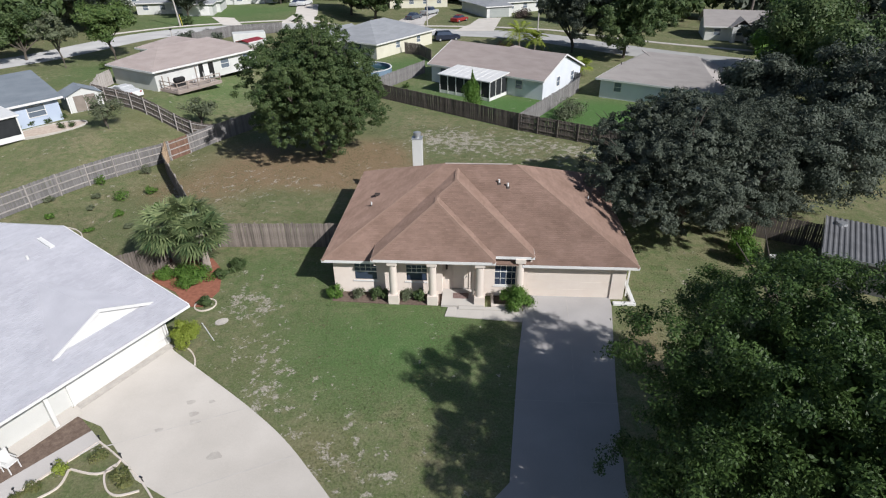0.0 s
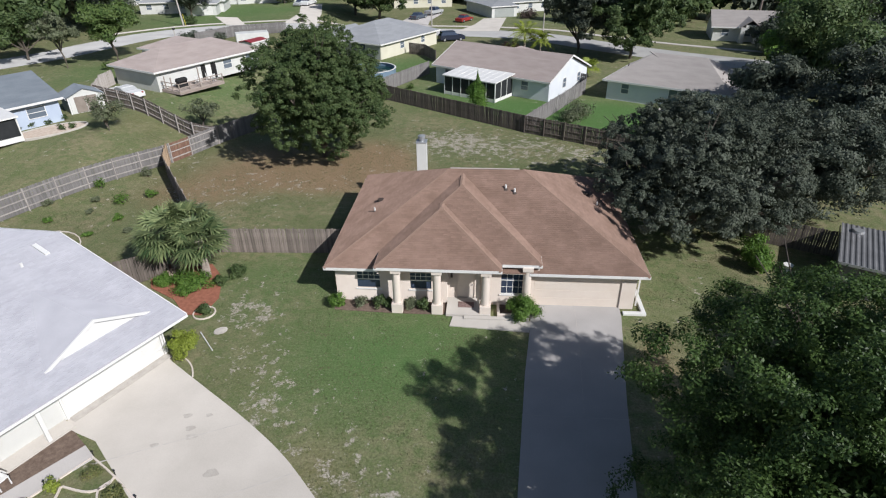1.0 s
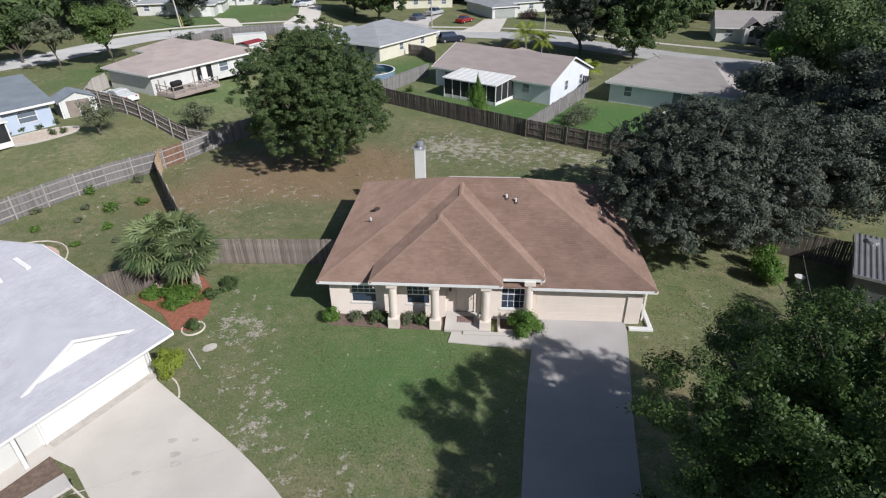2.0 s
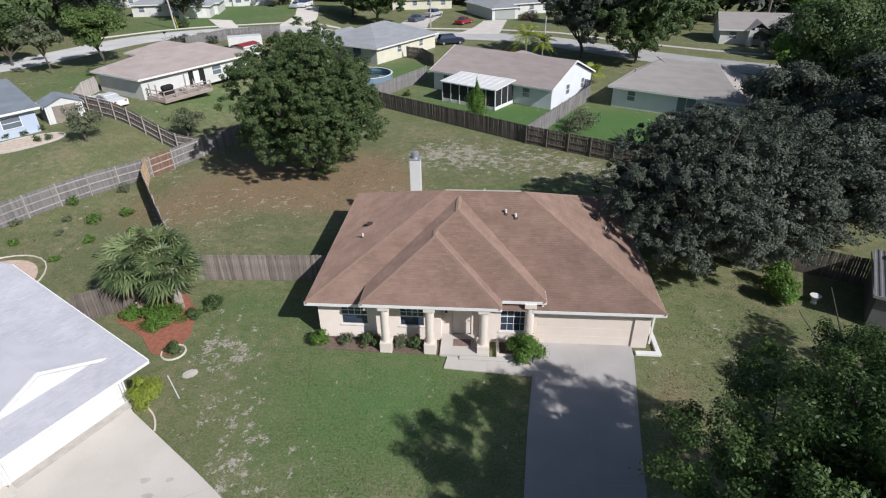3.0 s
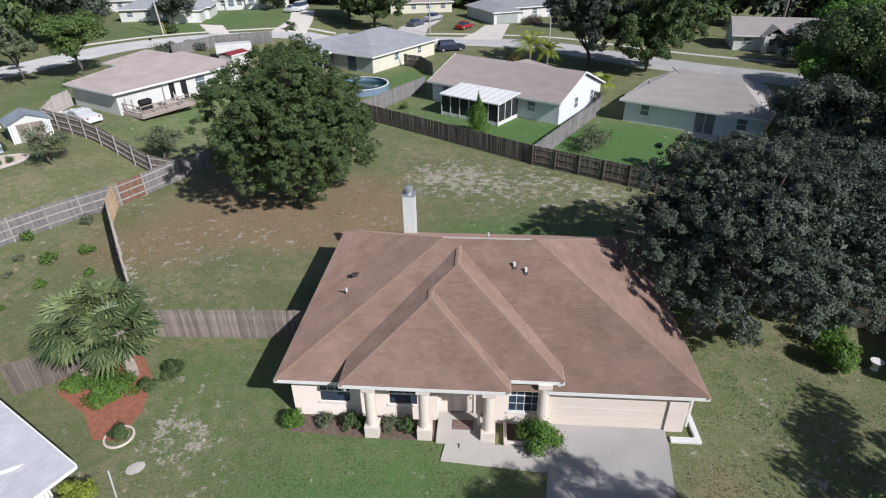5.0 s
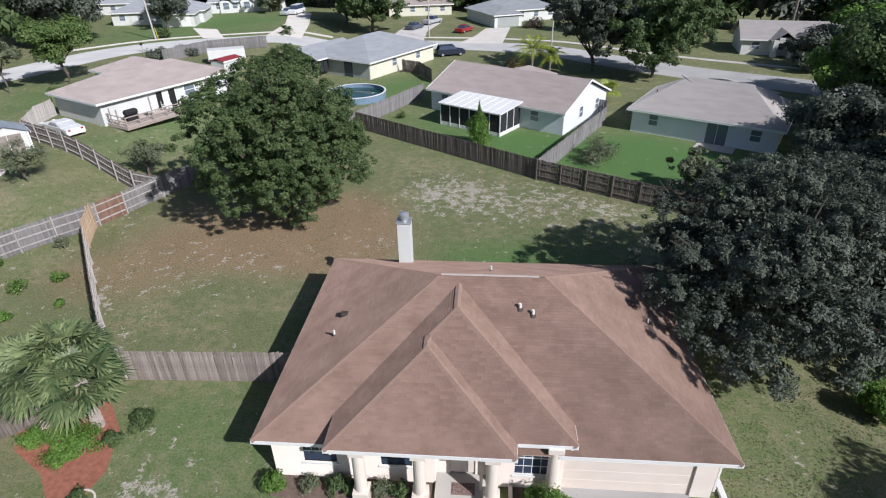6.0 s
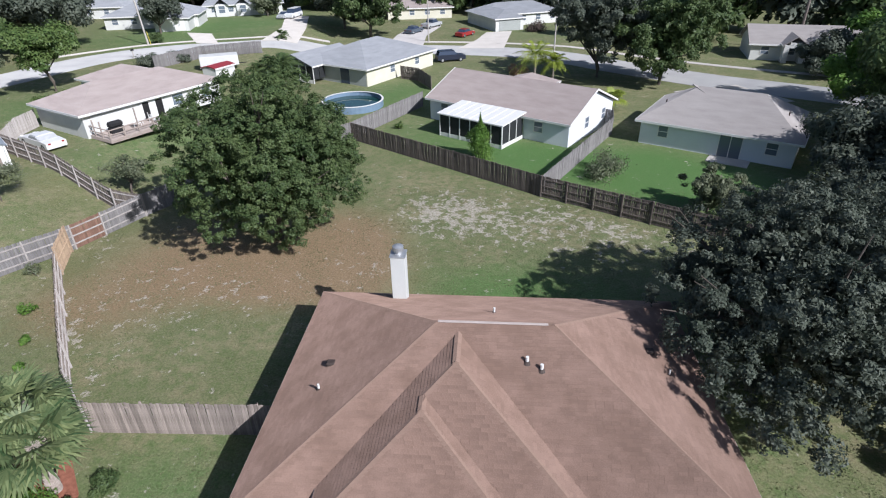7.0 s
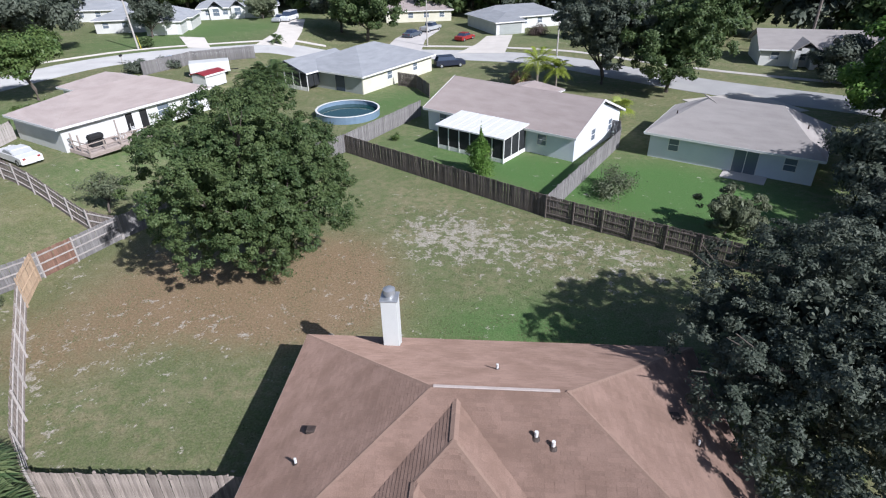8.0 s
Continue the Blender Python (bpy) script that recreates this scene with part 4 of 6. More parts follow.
tree(11.9, 12.9, 6.8, 11.3, 0.4, 310000, 0.056, M_GLOSSY, "large glossy green tree beside the driveway", 16, 1900, 0.44, 0.35, low=-0.95, squash=(1.0, 1.12), lobes=((-5.5, -0.7, 4.3, 1.5), (-6.1, 0.3, 3.4, 1.1), (-5.1, -2.5, 4.1, 1.4), (-4.3, -0.2, 5.0, 1.2)))


# ---- neighbouring houses ----
def hip_planes(x0, x1, y0, y1, z, slope, run=None):
    half = (y1 - y0) / 2
    yr, zr = (y0 + y1) / 2, z + slope * half
    run = half if run is None else run
    a, b = (x0 + run, yr, zr), (x1 - run, yr, zr)
    return [[(x0, y0, z), (x1, y0, z), b, a], [(x1, y1, z), (x0, y1, z), a, b], [(x0, y1, z), (x0, y0, z), a], [(x1, y0, z), (x1, y1, z), b]]


def gable_planes(x0, x1, y0, y1, z, slope, ridge=None):
    yr = (y0 + y1) / 2 if ridge is None else ridge
    zr = z + slope * (yr - y0)
    zb = zr - slope * (y1 - yr)
    return [[(x0, y0, z), (x1, y0, z), (x1, yr, zr), (x0, yr, zr)], [(x1, y1, zb), (x0, y1, zb), (x0, yr, zr), (x1, yr, zr)]]


def wall_ring(h, x0, x1, y0, y1, z1, material, sides=None):
    t = 0.18
    rows = {"front": (x0, x1, y0, y0 + t, 0, z1), "back": (x0, x1, y1 - t, y1, 0, z1), "left": (x0, x0 + t, y0 + t, y1 - t, 0, z1), "right": (x1 - t, x1, y0 + t, y1 - t, 0, z1)}
    for key, row in rows.items():
        part("wall", boxes(row), (sides or {}).get(key, material), h)


def gable_wall(h, x, y0, y1, z, slope, material, t=0.18, ridge=None):
    yr = (y0 + y1) / 2 if ridge is None else ridge
    bm = bmesh.new()
    a = [bm.verts.new((x - t / 2, *q)) for q in ((y0, z), (y1, z), (yr, z + slope * (yr - y0) - 0.06))]
    b = [bm.verts.new((x + t / 2, *q)) for q in ((y0, z), (y1, z), (yr, z + slope * (yr - y0) - 0.06))]
    bm.faces.new(a), bm.faces.new(b[::-1])
    for i in range(3):
        bm.faces.new((a[i], a[(i + 1) % 3], b[(i + 1) % 3], b[i]))
    part("gable_wall", bm, material, h)


def roof(h, planes, material, drop=0.14, edge=M_WHITE, label=""):
    for p in planes:
        r = part("roof_slope", plate(bmesh.new(), p, drop * 0.6), material, h, label)
        for a, b in zip(p, p[1:] + p[:1]):
            if abs(a[2] - b[2]) < 1e-6 and a[2] < min(q[2] for q in p) + 1e-6:
                d = Vector((b[0] - a[0], b[1] - a[1], 0)).normalized()
                o = Vector((d.y, -d.x, 0)) * 0.03
                bm = bmesh.new()
                pts = [(a[0], a[1]), (b[0], b[1]), (b[0] + o.x, b[1] + o.y), (a[0] + o.x, a[1] + o.y)]
                prism(bm, pts, a[2] - 0.2, a[2] + 0.01)
                part("fascia", bm, edge, r)


def small_window(h, x, y, z0, z1, w, axis="x", out=-1):
    """A window set on an outer face: frame, two panes, sill. axis: the way that the wall runs; out: which side is outside."""
    g = lambda a0, a1, d0, d1, b0, b1: (a0, a1, min(y + out * d0, y + out * d1), max(y + out * d0, y + out * d1), b0, b1) if axis == "x" else (min(y + out * d0, y + out * d1), max(y + out * d0, y + out * d1), a0, a1, b0, b1)
    f = part("window", boxes(g(x - w / 2 - 0.07, x - w / 2, 0.002, 0.05, z0 - 0.07, z1 + 0.07), g(x + w / 2, x + w / 2 + 0.07, 0.002, 0.05, z0 - 0.07, z1 + 0.07),
                             g(x - w / 2, x + w / 2, 0.002, 0.05, z1, z1 + 0.07), g(x - w / 2, x + w / 2, 0.002, 0.05, z0 - 0.07, z0), g(x - w / 2, x + w / 2, 0.002, 0.04, (z0 + z1) / 2 - 0.03, (z0 + z1) / 2 + 0.03)), M_WHITE, h)
    for a, b in ((z0, (z0 + z1) / 2 - 0.03), ((z0 + z1) / 2 + 0.03, z1)):
        part("pane", boxes(g(x - w / 2, x + w / 2, 0.003, 0.02, a, b)), M_PANE, f)
    return f


def slab_door(h, x, y, w, z1, material, axis="x", out=-1, label="", name="door", z0=0.05):
    lo, hi = sorted((y + out * 0.002, y + out * 0.05))
    row = (x - w / 2, x + w / 2, lo, hi, z0, z1) if axis == "x" else (lo, hi, x - w / 2, x + w / 2, z0, z1)
    return part(name, boxes(row, bevel=0.008), material, h, label)


def garage_front(h, x, y, w, axis="x", out=-1, material=M_WHITE):
    d = slab_door(h, x, y, w, 2.15, material, axis, out, "white sectional garage door", "garage_door")
    for k in range(4):
        lo, hi = sorted((y + out * 0.05, y + out * 0.062))
        row = (x - w / 2 + 0.06, x + w / 2 - 0.06, lo, hi, 0.1 + k * 0.52, 0.55 + k * 0.52) if axis == "x" else (lo, hi, x - w / 2 + 0.06, x + w / 2 - 0.06, 0.1 + k * 0.52, 0.55 + k * 0.52)
        part("door_panel", boxes(row, bevel=0.008), material, d)
    return d


# tan-roofed gable house with a screened porch
def porch_house():
    h = thing("house", pose(-7.0, 79.6, 0, 0, 0, -33.2), "white house with a tan gable roof and screened back porch", "house")
    L, D, z, s = 17.9, 11.4, 2.45, 0.40
    roof(h, gable_planes(0, L, 0, D, z, s), M_ROOF_TAN)
    wall_ring(h, 0.35, L - 0.35, 0.5, D - 0.5, z, M_COOL_WALL)
    gable_wall(h, 0.44, 0.5, D - 0.5, z, s, M_COOL_WALL)
    gable_wall(h, L - 0.44, 0.5, D - 0.5, z, s, M_COOL_WALL)
    for x in (0.0, L):
        for y0, y1, z0, z1 in ((0, D / 2, z, z + s * D / 2), (D / 2, D, z + s * D / 2, z)):
            bm = bmesh.new()
            prism_pts = [(x - 0.03, y0, z0 - 0.16), (x + 0.03, y0, z0 - 0.16), (x + 0.03, y1, z1 - 0.16), (x - 0.03, y1, z1 - 0.16)]
            lo = [bm.verts.new(p) for p in prism_pts]
            hi = [bm.verts.new((p[0], p[1], p[2] + 0.19)) for p in prism_pts]
            bm.faces.new(lo[::-1]), bm.faces.new(hi)
            for i in range(4):
                bm.faces.new((lo[i], lo[(i + 1) % 4], hi[(i + 1) % 4], hi[i]))
            part("rake_board", bm, M_WHITE, h)
    small_window(h, 14.2, 0.5, 1.0, 2.0, 0.9)
    small_window(h, 2.4, 0.5, 1.0, 2.0, 0.9)
    small_window(h, 4.5, L - 0.35, 1.0, 2.1, 0.8, "y", 1)
    small_window(h, 8.5, L - 0.35, 1.0, 2.1, 0.8, "y", 1)
    # porch
    x0, x1, y0 = 4.9, 12.5, -3.6
    bm = bmesh.new()
    plate(bm, [(x0 - 0.2, y0 - 0.25, 2.45), (x1 + 0.2, y0 - 0.25, 2.45), (x1 + 0.2, 0.6, 2.78), (x0 - 0.2, 0.6, 2.78)], 0.12)
    porch = part("porch_roof", bm, M_WHITE, h, "flat white metal porch roof")
    for i in range(1, 8):
        x = x0 + (x1 - x0) * i / 8
        bm = bmesh.new()
        plate(bm, [(x - 0.02, y0 - 0.25, 2.475), (x + 0.02, y0 - 0.25, 2.475), (x + 0.02, 0.6, 2.805), (x - 0.02, 0.6, 2.805)], 0.03)
        part("seam", bm, M_WHITE, porch)
    n = 6
    for i in range(n + 1):
        x = x0 + (x1 - x0) * i / n
        part("porch_post", boxes((x - 0.05, x + 0.05, y0 - 0.05, y0 + 0.05, 0, 2.36)), M_WHITE, h)
        if i < n:
            part("screen_panel", boxes((x + 0.05, x + (x1 - x0) / n - 0.05, y0 - 0.01, y0 + 0.01, 0.42, 2.3)), M_SCREEN, h, "dark insect screen")
            part("kick_panel", boxes((x + 0.05, x + (x1 - x0) / n - 0.05, y0 - 0.02, y0 + 0.02, 0.03, 0.42)), M_WHITE, h)
    for x in (x0, x1):
        for k in range(3):
            ya = y0 + 0.05 + k * 1.32
            part("screen_panel", boxes((x - 0.01, x + 0.01, ya + 0.04, ya + 1.24, 0.42, 2.35)), M_SCREEN, h)
            part("kick_panel", boxes((x - 0.02, x + 0.02, ya + 0.04, ya + 1.24, 0.03, 0.42)), M_WHITE, h)
            part("porch_post", boxes((x - 0.05, x + 0.05, ya + 1.24, ya + 1.32, 0, 2.4)), M_WHITE, h)
    part("porch_slab", boxes((x0, x1, y0, 0.5, 0.0, 0.06)), M_CONCRETE, h)
    # the front wing on the street side
    roof(h, [[(3.0, D + 4.0, z), (9.0, D + 4.0, z), (6.0, D + 2.0, z + 1.0)], [(9.0, D + 4.0, z), (9.0, D - 2, z), (6.0, D - 2, z + 1.0), (6.0, D + 2.0, z + 1.0)], [(3.0, D - 2, z), (3.0, D + 4.0, z), (6.0, D + 2.0, z + 1.0), (6.0, D - 2, z + 1.0)]], M_ROOF_TAN)
    wall_ring(h, 3.4, 8.6, D - 0.4, D + 3.6, z, M_COOL_WALL)
    return h


porch_house()


def hip_house():
    h = thing("house", pose(14.5, 72.1, 0, 0, 0, -30), "white house with a tan shingle hip roof", "house")
    L, D, z, s = 14.6, 10.6, 2.4, 0.50
    roof(h, hip_planes(0, L, 0, D, z, s, 4.3), M_ROOF_BEIGE)
    wall_ring(h, 0.5, L - 0.5, 0.5, D - 0.5, z, M_COOL_WALL)
    part("ridge_gable", plate(bmesh.new(), [(3.6, 5.3, z + s * 5.3 + 0.12), (5.0, 4.5, z + s * 4.5 + 0.02), (5.0, 6.1, z + s * 4.5 + 0.02)], 0.1), M_ROOF_BEIGE, h)
    small_window(h, 2.7, 0.5, 0.95, 2.0, 0.85)
    slab_door(h, 8.8, 0.5, 1.9, 2.1, M_PANE, label="pale blue-grey sliding glass door")
    part("door_frame", boxes((7.78, 7.85, 0.43, 0.5, 0.05, 2.17), (9.75, 9.82, 0.43, 0.5, 0.05, 2.17), (7.85, 9.75, 0.43, 0.5, 2.1, 2.17), (8.77, 8.83, 0.43, 0.45, 0.05, 2.1)), M_WHITE, h)
    small_window(h, 12.2, 0.5, 0.95, 2.0, 0.9)
    part("patio_slab", boxes((7.3, 10.8, -1.4, 0.5, 0.0, 0.05)), M_CONCRETE, h)
    for x, y in ((1.9, 3.3), (12.6, 4.2)):
        zz = z + s * 5.3 * min(x / 4.3, y / 5.3, (L - x) / 4.3)
        part("vent_pipe", tube(bmesh.new(), (x, y, zz - 0.1), (x, y, zz + 0.3), 0.06, 0.06, 8), M_LEAD, h)
    return h


hip_house()


def deck_house():
    gz = rise(-38.2, 66.2)
    h = thing("house", pose(-38.2, 65.8, gz, 0, 0, 63), "white house with a tan shingle hip roof and wooden deck", "house")
    L, D, z, s = 17.0, 9.4, 2.45, 0.38
    roof(h, hip_planes(0, L, 0, D, z, s), M_ROOF_TAN)
    wx0, wx1, wy0, wy1, wr = 8.6, 16.4, 5.0, 16.2, z + 0.34 * 3.9
    wm, we = (wx0 + wx1) / 2, wy1 - 3.9
    roof(h, [[(wx0, wy1, z), (wx0, wy0, z), (wm, wy0, wr), (wm, we, wr)], [(wx1, wy0, z), (wx1, wy1, z), (wm, we, wr), (wm, wy0, wr)], [(wx1, wy1, z), (wx0, wy1, z), (wm, we, wr)]], M_ROOF_TAN)
    wall_ring(h, 0.5, L - 0.5, 0.5, D - 0.5, z, M_WHITE_WALL)
    wall_ring(h, 9.0, 16.0, D - 0.4, 15.7, z, M_WHITE_WALL)
    d = part("sliding_door", boxes((6.6, 6.68, 0.42, 0.5, 0.05, 2.1), (9.0, 9.08, 0.42, 0.5, 0.05, 2.1), (6.68, 9.0, 0.42, 0.5, 2.02, 2.1), (7.4, 8.2, 0.44, 0.5, 0.05, 2.02)), M_WHITE, h, "white sliding door, half open")
    part("pane", boxes((6.68, 7.4, 0.46, 0.495, 0.05, 2.02)), M_DARK, d)
    part("pane", boxes((8.2, 9.0, 0.46, 0.495, 0.05, 2.02)), M_DARK, d)
    small_window(h, 10.9, 0.5, 0.9, 2.0, 1.3)
    small_window(h, 14.6, 0.5, 0.9, 2.0, 1.1)
    return h


deck_house()


def deck():
    t = thing("wooden_deck", pose(-38.2, 65.8, rise(-38.2, 66.2), 0, 0, 63), "weathered grey-brown wooden deck with railings behind the house", "deck")
    for i in range(20):
        y = -2.9 + i * 0.165
        part("plank", boxes((0.8, 7.2, y, y + 0.15, 0.32, 0.36)), M_WOOD, t)
    part("skirt", boxes((0.8, 7.2, -2.92, -2.9, 0.02, 0.34), (0.78, 0.8, -2.9, 0.45, 0.02, 0.34), (7.2, 7.22, -2.9, 0.45, 0.02, 0.34)), M_WOOD, t)
    for x, top in ((0.85, 1.3), (2.3, 1.3), (3.8, 2.7), (5.4, 1.3), (7.1, 1.3)):
        part("post", boxes((x - 0.05, x + 0.05, -2.88, -2.78, 0.36, top)), M_WOOD, t)
    for z in (0.75, 1.2):
        part("rail", boxes((0.85, 7.1, -2.86, -2.81, z, z + 0.09)), M_WOOD, t)
        part("rail", boxes((0.83, 0.88, -2.8, 0.4, z, z + 0.09)), M_WOOD, t)
    for y in (-1.6, -0.4):
        part("post", boxes((0.8, 0.9, y, y + 0.1, 0.36, 1.9)), M_WOOD, t)
    return t


deck()


def chair_at(m, label, material=M_PIPE):
    c = thing("patio_chair", m, label, "chair", "patio chairs")
    part("seat", boxes((-0.25, 0.25, -0.25, 0.25, 0.4, 0.44), bevel=0.01), material, c)
    part("backrest", boxes((-0.25, 0.25, 0.22, 0.26, 0.44, 0.95), bevel=0.01), material, c)
    for x in (-0.23, 0.19):
        for y in (-0.24, 0.2):
            part("leg", boxes((x, x + 0.04, y, y + 0.04, 0, 0.4)), material, c)
        part("armrest", boxes((x, x + 0.04, -0.22, 0.24, 0.62, 0.65)), material, c)
    return c


DECK = pose(-38.2, 65.8, rise(-38.2, 66.2), 0, 0, 63)
for x, y, a in ((4.6, -1.4, 20), (5.4, -0.6, 160), (6.5, -0.9, 60), (6.3, -2.0, 200)):
    chair_at(DECK @ pose(x, y, 0.36, 0, 0, a), "white plastic patio chair on the wooden deck")
grill = thing("barbecue_grill", DECK @ pose(2.6, -1.0, 0.36), "black covered barbecue grill on the wooden deck", "grill")
part("lid", boxes((-0.7, 0.7, -0.35, 0.35, 0.55, 1.1), bevel=0.15), M_RUBBER, grill)
part("stand", boxes((-0.65, 0.65, -0.3, 0.3, 0.0, 0.55), bevel=0.03), M_RUBBER, grill)


def grey_house():
    h = thing("house", pose(-16.3, 93.4, 0, 0, 0, 61), "pale yellow house with a grey shingle hip roof", "house")
    L, D, z, s = 17.0, 13.0, 2.45, 0.36
    roof(h, hip_planes(0, L, 0, D, z, s), M_ROOF_GREY)
    roof(h, gable_planes(-2.2, 8.0, 8.0, 16.0, z, 0.33), M_ROOF_GREY)
    wall_ring(h, 0.5, L - 0.5, 0.5, D - 0.5, z, M_YELLOW_WALL, {"left": M_GREY_WALL})
    for y in (8.3, 9.6, 11.0, 12.6, 14.0, 15.6):
        part("porch_post", boxes((-1.9, -1.8, y - 0.05, y + 0.05, 0, 2.4)), M_WHITE, h)
    for y in (8.35, 9.65, 11.05, 12.65, 14.05):
        part("screen_panel", boxes((-1.86, -1.84, y, y + 1.2, 0.5, 2.3)), M_SCREEN, h)
        part("kick_panel", boxes((-1.87, -1.83, y, y + 1.2, 0.0, 0.5)), M_WHITE, h)
    for x in (-1.1, 0.0):
        part("screen_panel", boxes((x - 0.6, x + 0.4, 8.29, 8.31, 0.5, 2.3)), M_SCREEN, h)
    wall_ring(h, 0.5, 8.0, 12.6, 15.6, z, M_GREY_WALL)
    small_window(h, 6.2, 0.5, 1.0, 2.0, 1.0)
    small_window(h, 12.2, 0.5, 1.0, 2.0, 1.0)
    slab_door(h, 4.5, 0.5, 1.6, 2.1, M_GLASS, "y", -1, "glass patio door")
    return h


grey_house()


def blue_house():
    gz = rise(-42.2, 55.5)
    h = thing("house", pose(-42.2, 55.4, gz, 0, 0, 59), "pale blue house with a slate grey gable roof", "house")
    z, s = 2.4, 0.36
    roof(h, gable_planes(-16, 0.0, 0, 11, z, s), M_ROOF_DARK)
    wall_ring(h, -15.5, -0.4, 0.5, 10.5, z, M_BLUE_WALL)
    gable_wall(h, -0.5, 0.5, 10.5, z, s, M_BLUE_WALL)
    small_window(h, -2.6, 0.5, 0.9, 1.9, 1.6)
    bm = bmesh.new()
    plate(bm, [(-16, -3.2, 2.35), (-5.4, -3.2, 2.35), (-5.4, 0.4, 2.6), (-16, 0.4, 2.6)], 0.14)
    part("porch_roof", bm, M_WHITE, h, "white porch roof")
    for i in range(5):
        x = -5.6 - i * 2.2
        part("porch_post", boxes((x - 0.06, x + 0.06, -3.0, -2.88, 0, 2.3)), M_WHITE, h)
        part("screen_panel", boxes((x - 2.14, x - 0.06, -2.95, -2.93, 0.5, 2.25)), M_SCREEN, h)
        part("kick_panel", boxes((x - 2.14, x - 0.06, -2.97, -2.91, 0.0, 0.5)), M_WHITE, h)
    part("screen_panel", boxes((-5.61, -5.59, -2.88, 0.45, 0.5, 2.35)), M_SCREEN, h)
    part("kick_panel", boxes((-5.63, -5.57, -2.88, 0.45, 0.0, 0.5)), M_WHITE, h)
    return h


blue_house()


def shed(m):
    t = thing("garden_shed", m, "small grey shed with white trim and brown double doors", "shed")
    wall_ring(t, 0, 2.9, 0, 3.4, 1.75, M_GREY_WALL, {"right": M_WHITE_WALL})
    roof(t, gable_planes(-0.1, 3.0, -0.15, 3.55, 1.75, 0.42), M_ROOF_DARK)
    gable_wall(t, 2.81, 0.05, 3.35, 1.75, 0.42, M_WHITE_WALL)
    for y in (0.95, 2.05):
        slab_door(t, y + 0.2, 2.9, 1.05, 1.7, M_CANVAS_BROWN, "y", 1)
    part("corner_trim", boxes((2.9, 2.94, 0.0, 0.14, 0, 1.75)), M_WHITE, t)
    part("corner_trim", boxes((2.9, 2.94, 3.26, 3.4, 0, 1.75)), M_WHITE, t)
    return t


shed(pose(-45.5, 59.2, rise(-44, 59), 0, 0, -42))

# above-ground pool
pool = thing("swimming_pool", pose(-16.5, 84.8, -0.38), "round above-ground pool with blue wall and white rim", "pool")
bm = bmesh.new()
ring = [(3.72 * math.cos(a), 3.72 * math.sin(a)) for a in (2 * math.pi * i / 40 for i in range(40))]
inner = [(3.62 * math.cos(a), 3.62 * math.sin(a)) for a in (2 * math.pi * i / 40 for i in range(40))]
for i in range(40):
    j = (i + 1) % 40
    q = [bm.verts.new((*ring[i], 0)), bm.verts.new((*ring[j], 0)), bm.verts.new((*ring[j], 1.2)), bm.verts.new((*ring[i], 1.2))]
    bm.faces.new(q)
    q = [bm.verts.new((*inner[j], 0)), bm.verts.new((*inner[i], 0)), bm.verts.new((*inner[i], 1.2)), bm.verts.new((*inner[j], 1.2))]
    bm.faces.new(q)
part("pool_wall", bm, M_POOL_BLUE, pool)
bm = bmesh.new()
for i in range(40):
    j = (i + 1) % 40
    k = 0.015
    a, b = Vector((*ring[i], 0)) * (1 + k), Vector((*ring[j], 0)) * (1 + k)
    c, d = Vector((*inner[j], 0)) * 0.98, Vector((*inner[i], 0)) * 0.98
    plate(bm, [(a.x, a.y, 1.24), (b.x, b.y, 1.24), (c.x, c.y, 1.24), (d.x, d.y, 1.24)], 0.05)
part("pool_rim", bm, M_WHITE, pool, "white metal rim")
bm = bmesh.new()
bm.faces.new([bm.verts.new((*p, 0.72)) for p in inner])
part("pool_water", bm, M_WATER, pool, "blue-green water")


def far_house(m, L, D, wall_m, roof_m, label, garage=None, garage_m=M_WHITE, slope=0.38, gable=False, extra=None, door_axis=None):
    h = thing("house", m, label, "house")
    z = 2.45
    roof(h, (gable_planes if gable else hip_planes)(0, L, 0, D, z, slope), roof_m)
    wall_ring(h, 0.5, L - 0.5, 0.5, D - 0.5, z, wall_m)
    if gable:
        gable_wall(h, 0.6, 0.5, D - 0.5, z, slope, wall_m)
        gable_wall(h, L - 0.6, 0.5, D - 0.5, z, slope, wall_m)
    for x in np.arange(2.5, L - 1.5, 3.6):
        if not (garage and abs(x - garage) < 4.0):
            small_window(h, float(x), 0.5, 0.95, 2.0, 1.1)
    if garage:
        g = garage
        roof(h, [[(g - 3.6, -5.2, z), (g + 3.6, -5.2, z), (g, -2.4, z + 1.35)], [(g + 3.6, -5.2, z), (g + 3.6, 3.0, z), (g, 3.0, z + 1.35), (g, -2.4, z + 1.35)], [(g - 3.6, 3.0, z), (g - 3.6, -5.2, z), (g, -2.4, z + 1.35), (g, 3.0, z + 1.35)]], roof_m)
        wall_ring(h, g - 3.2, g + 3.2, -4.8, 0.6, z, wall_m)
        garage_front(h, g, -4.8, 4.9, material=garage_m)
    return h


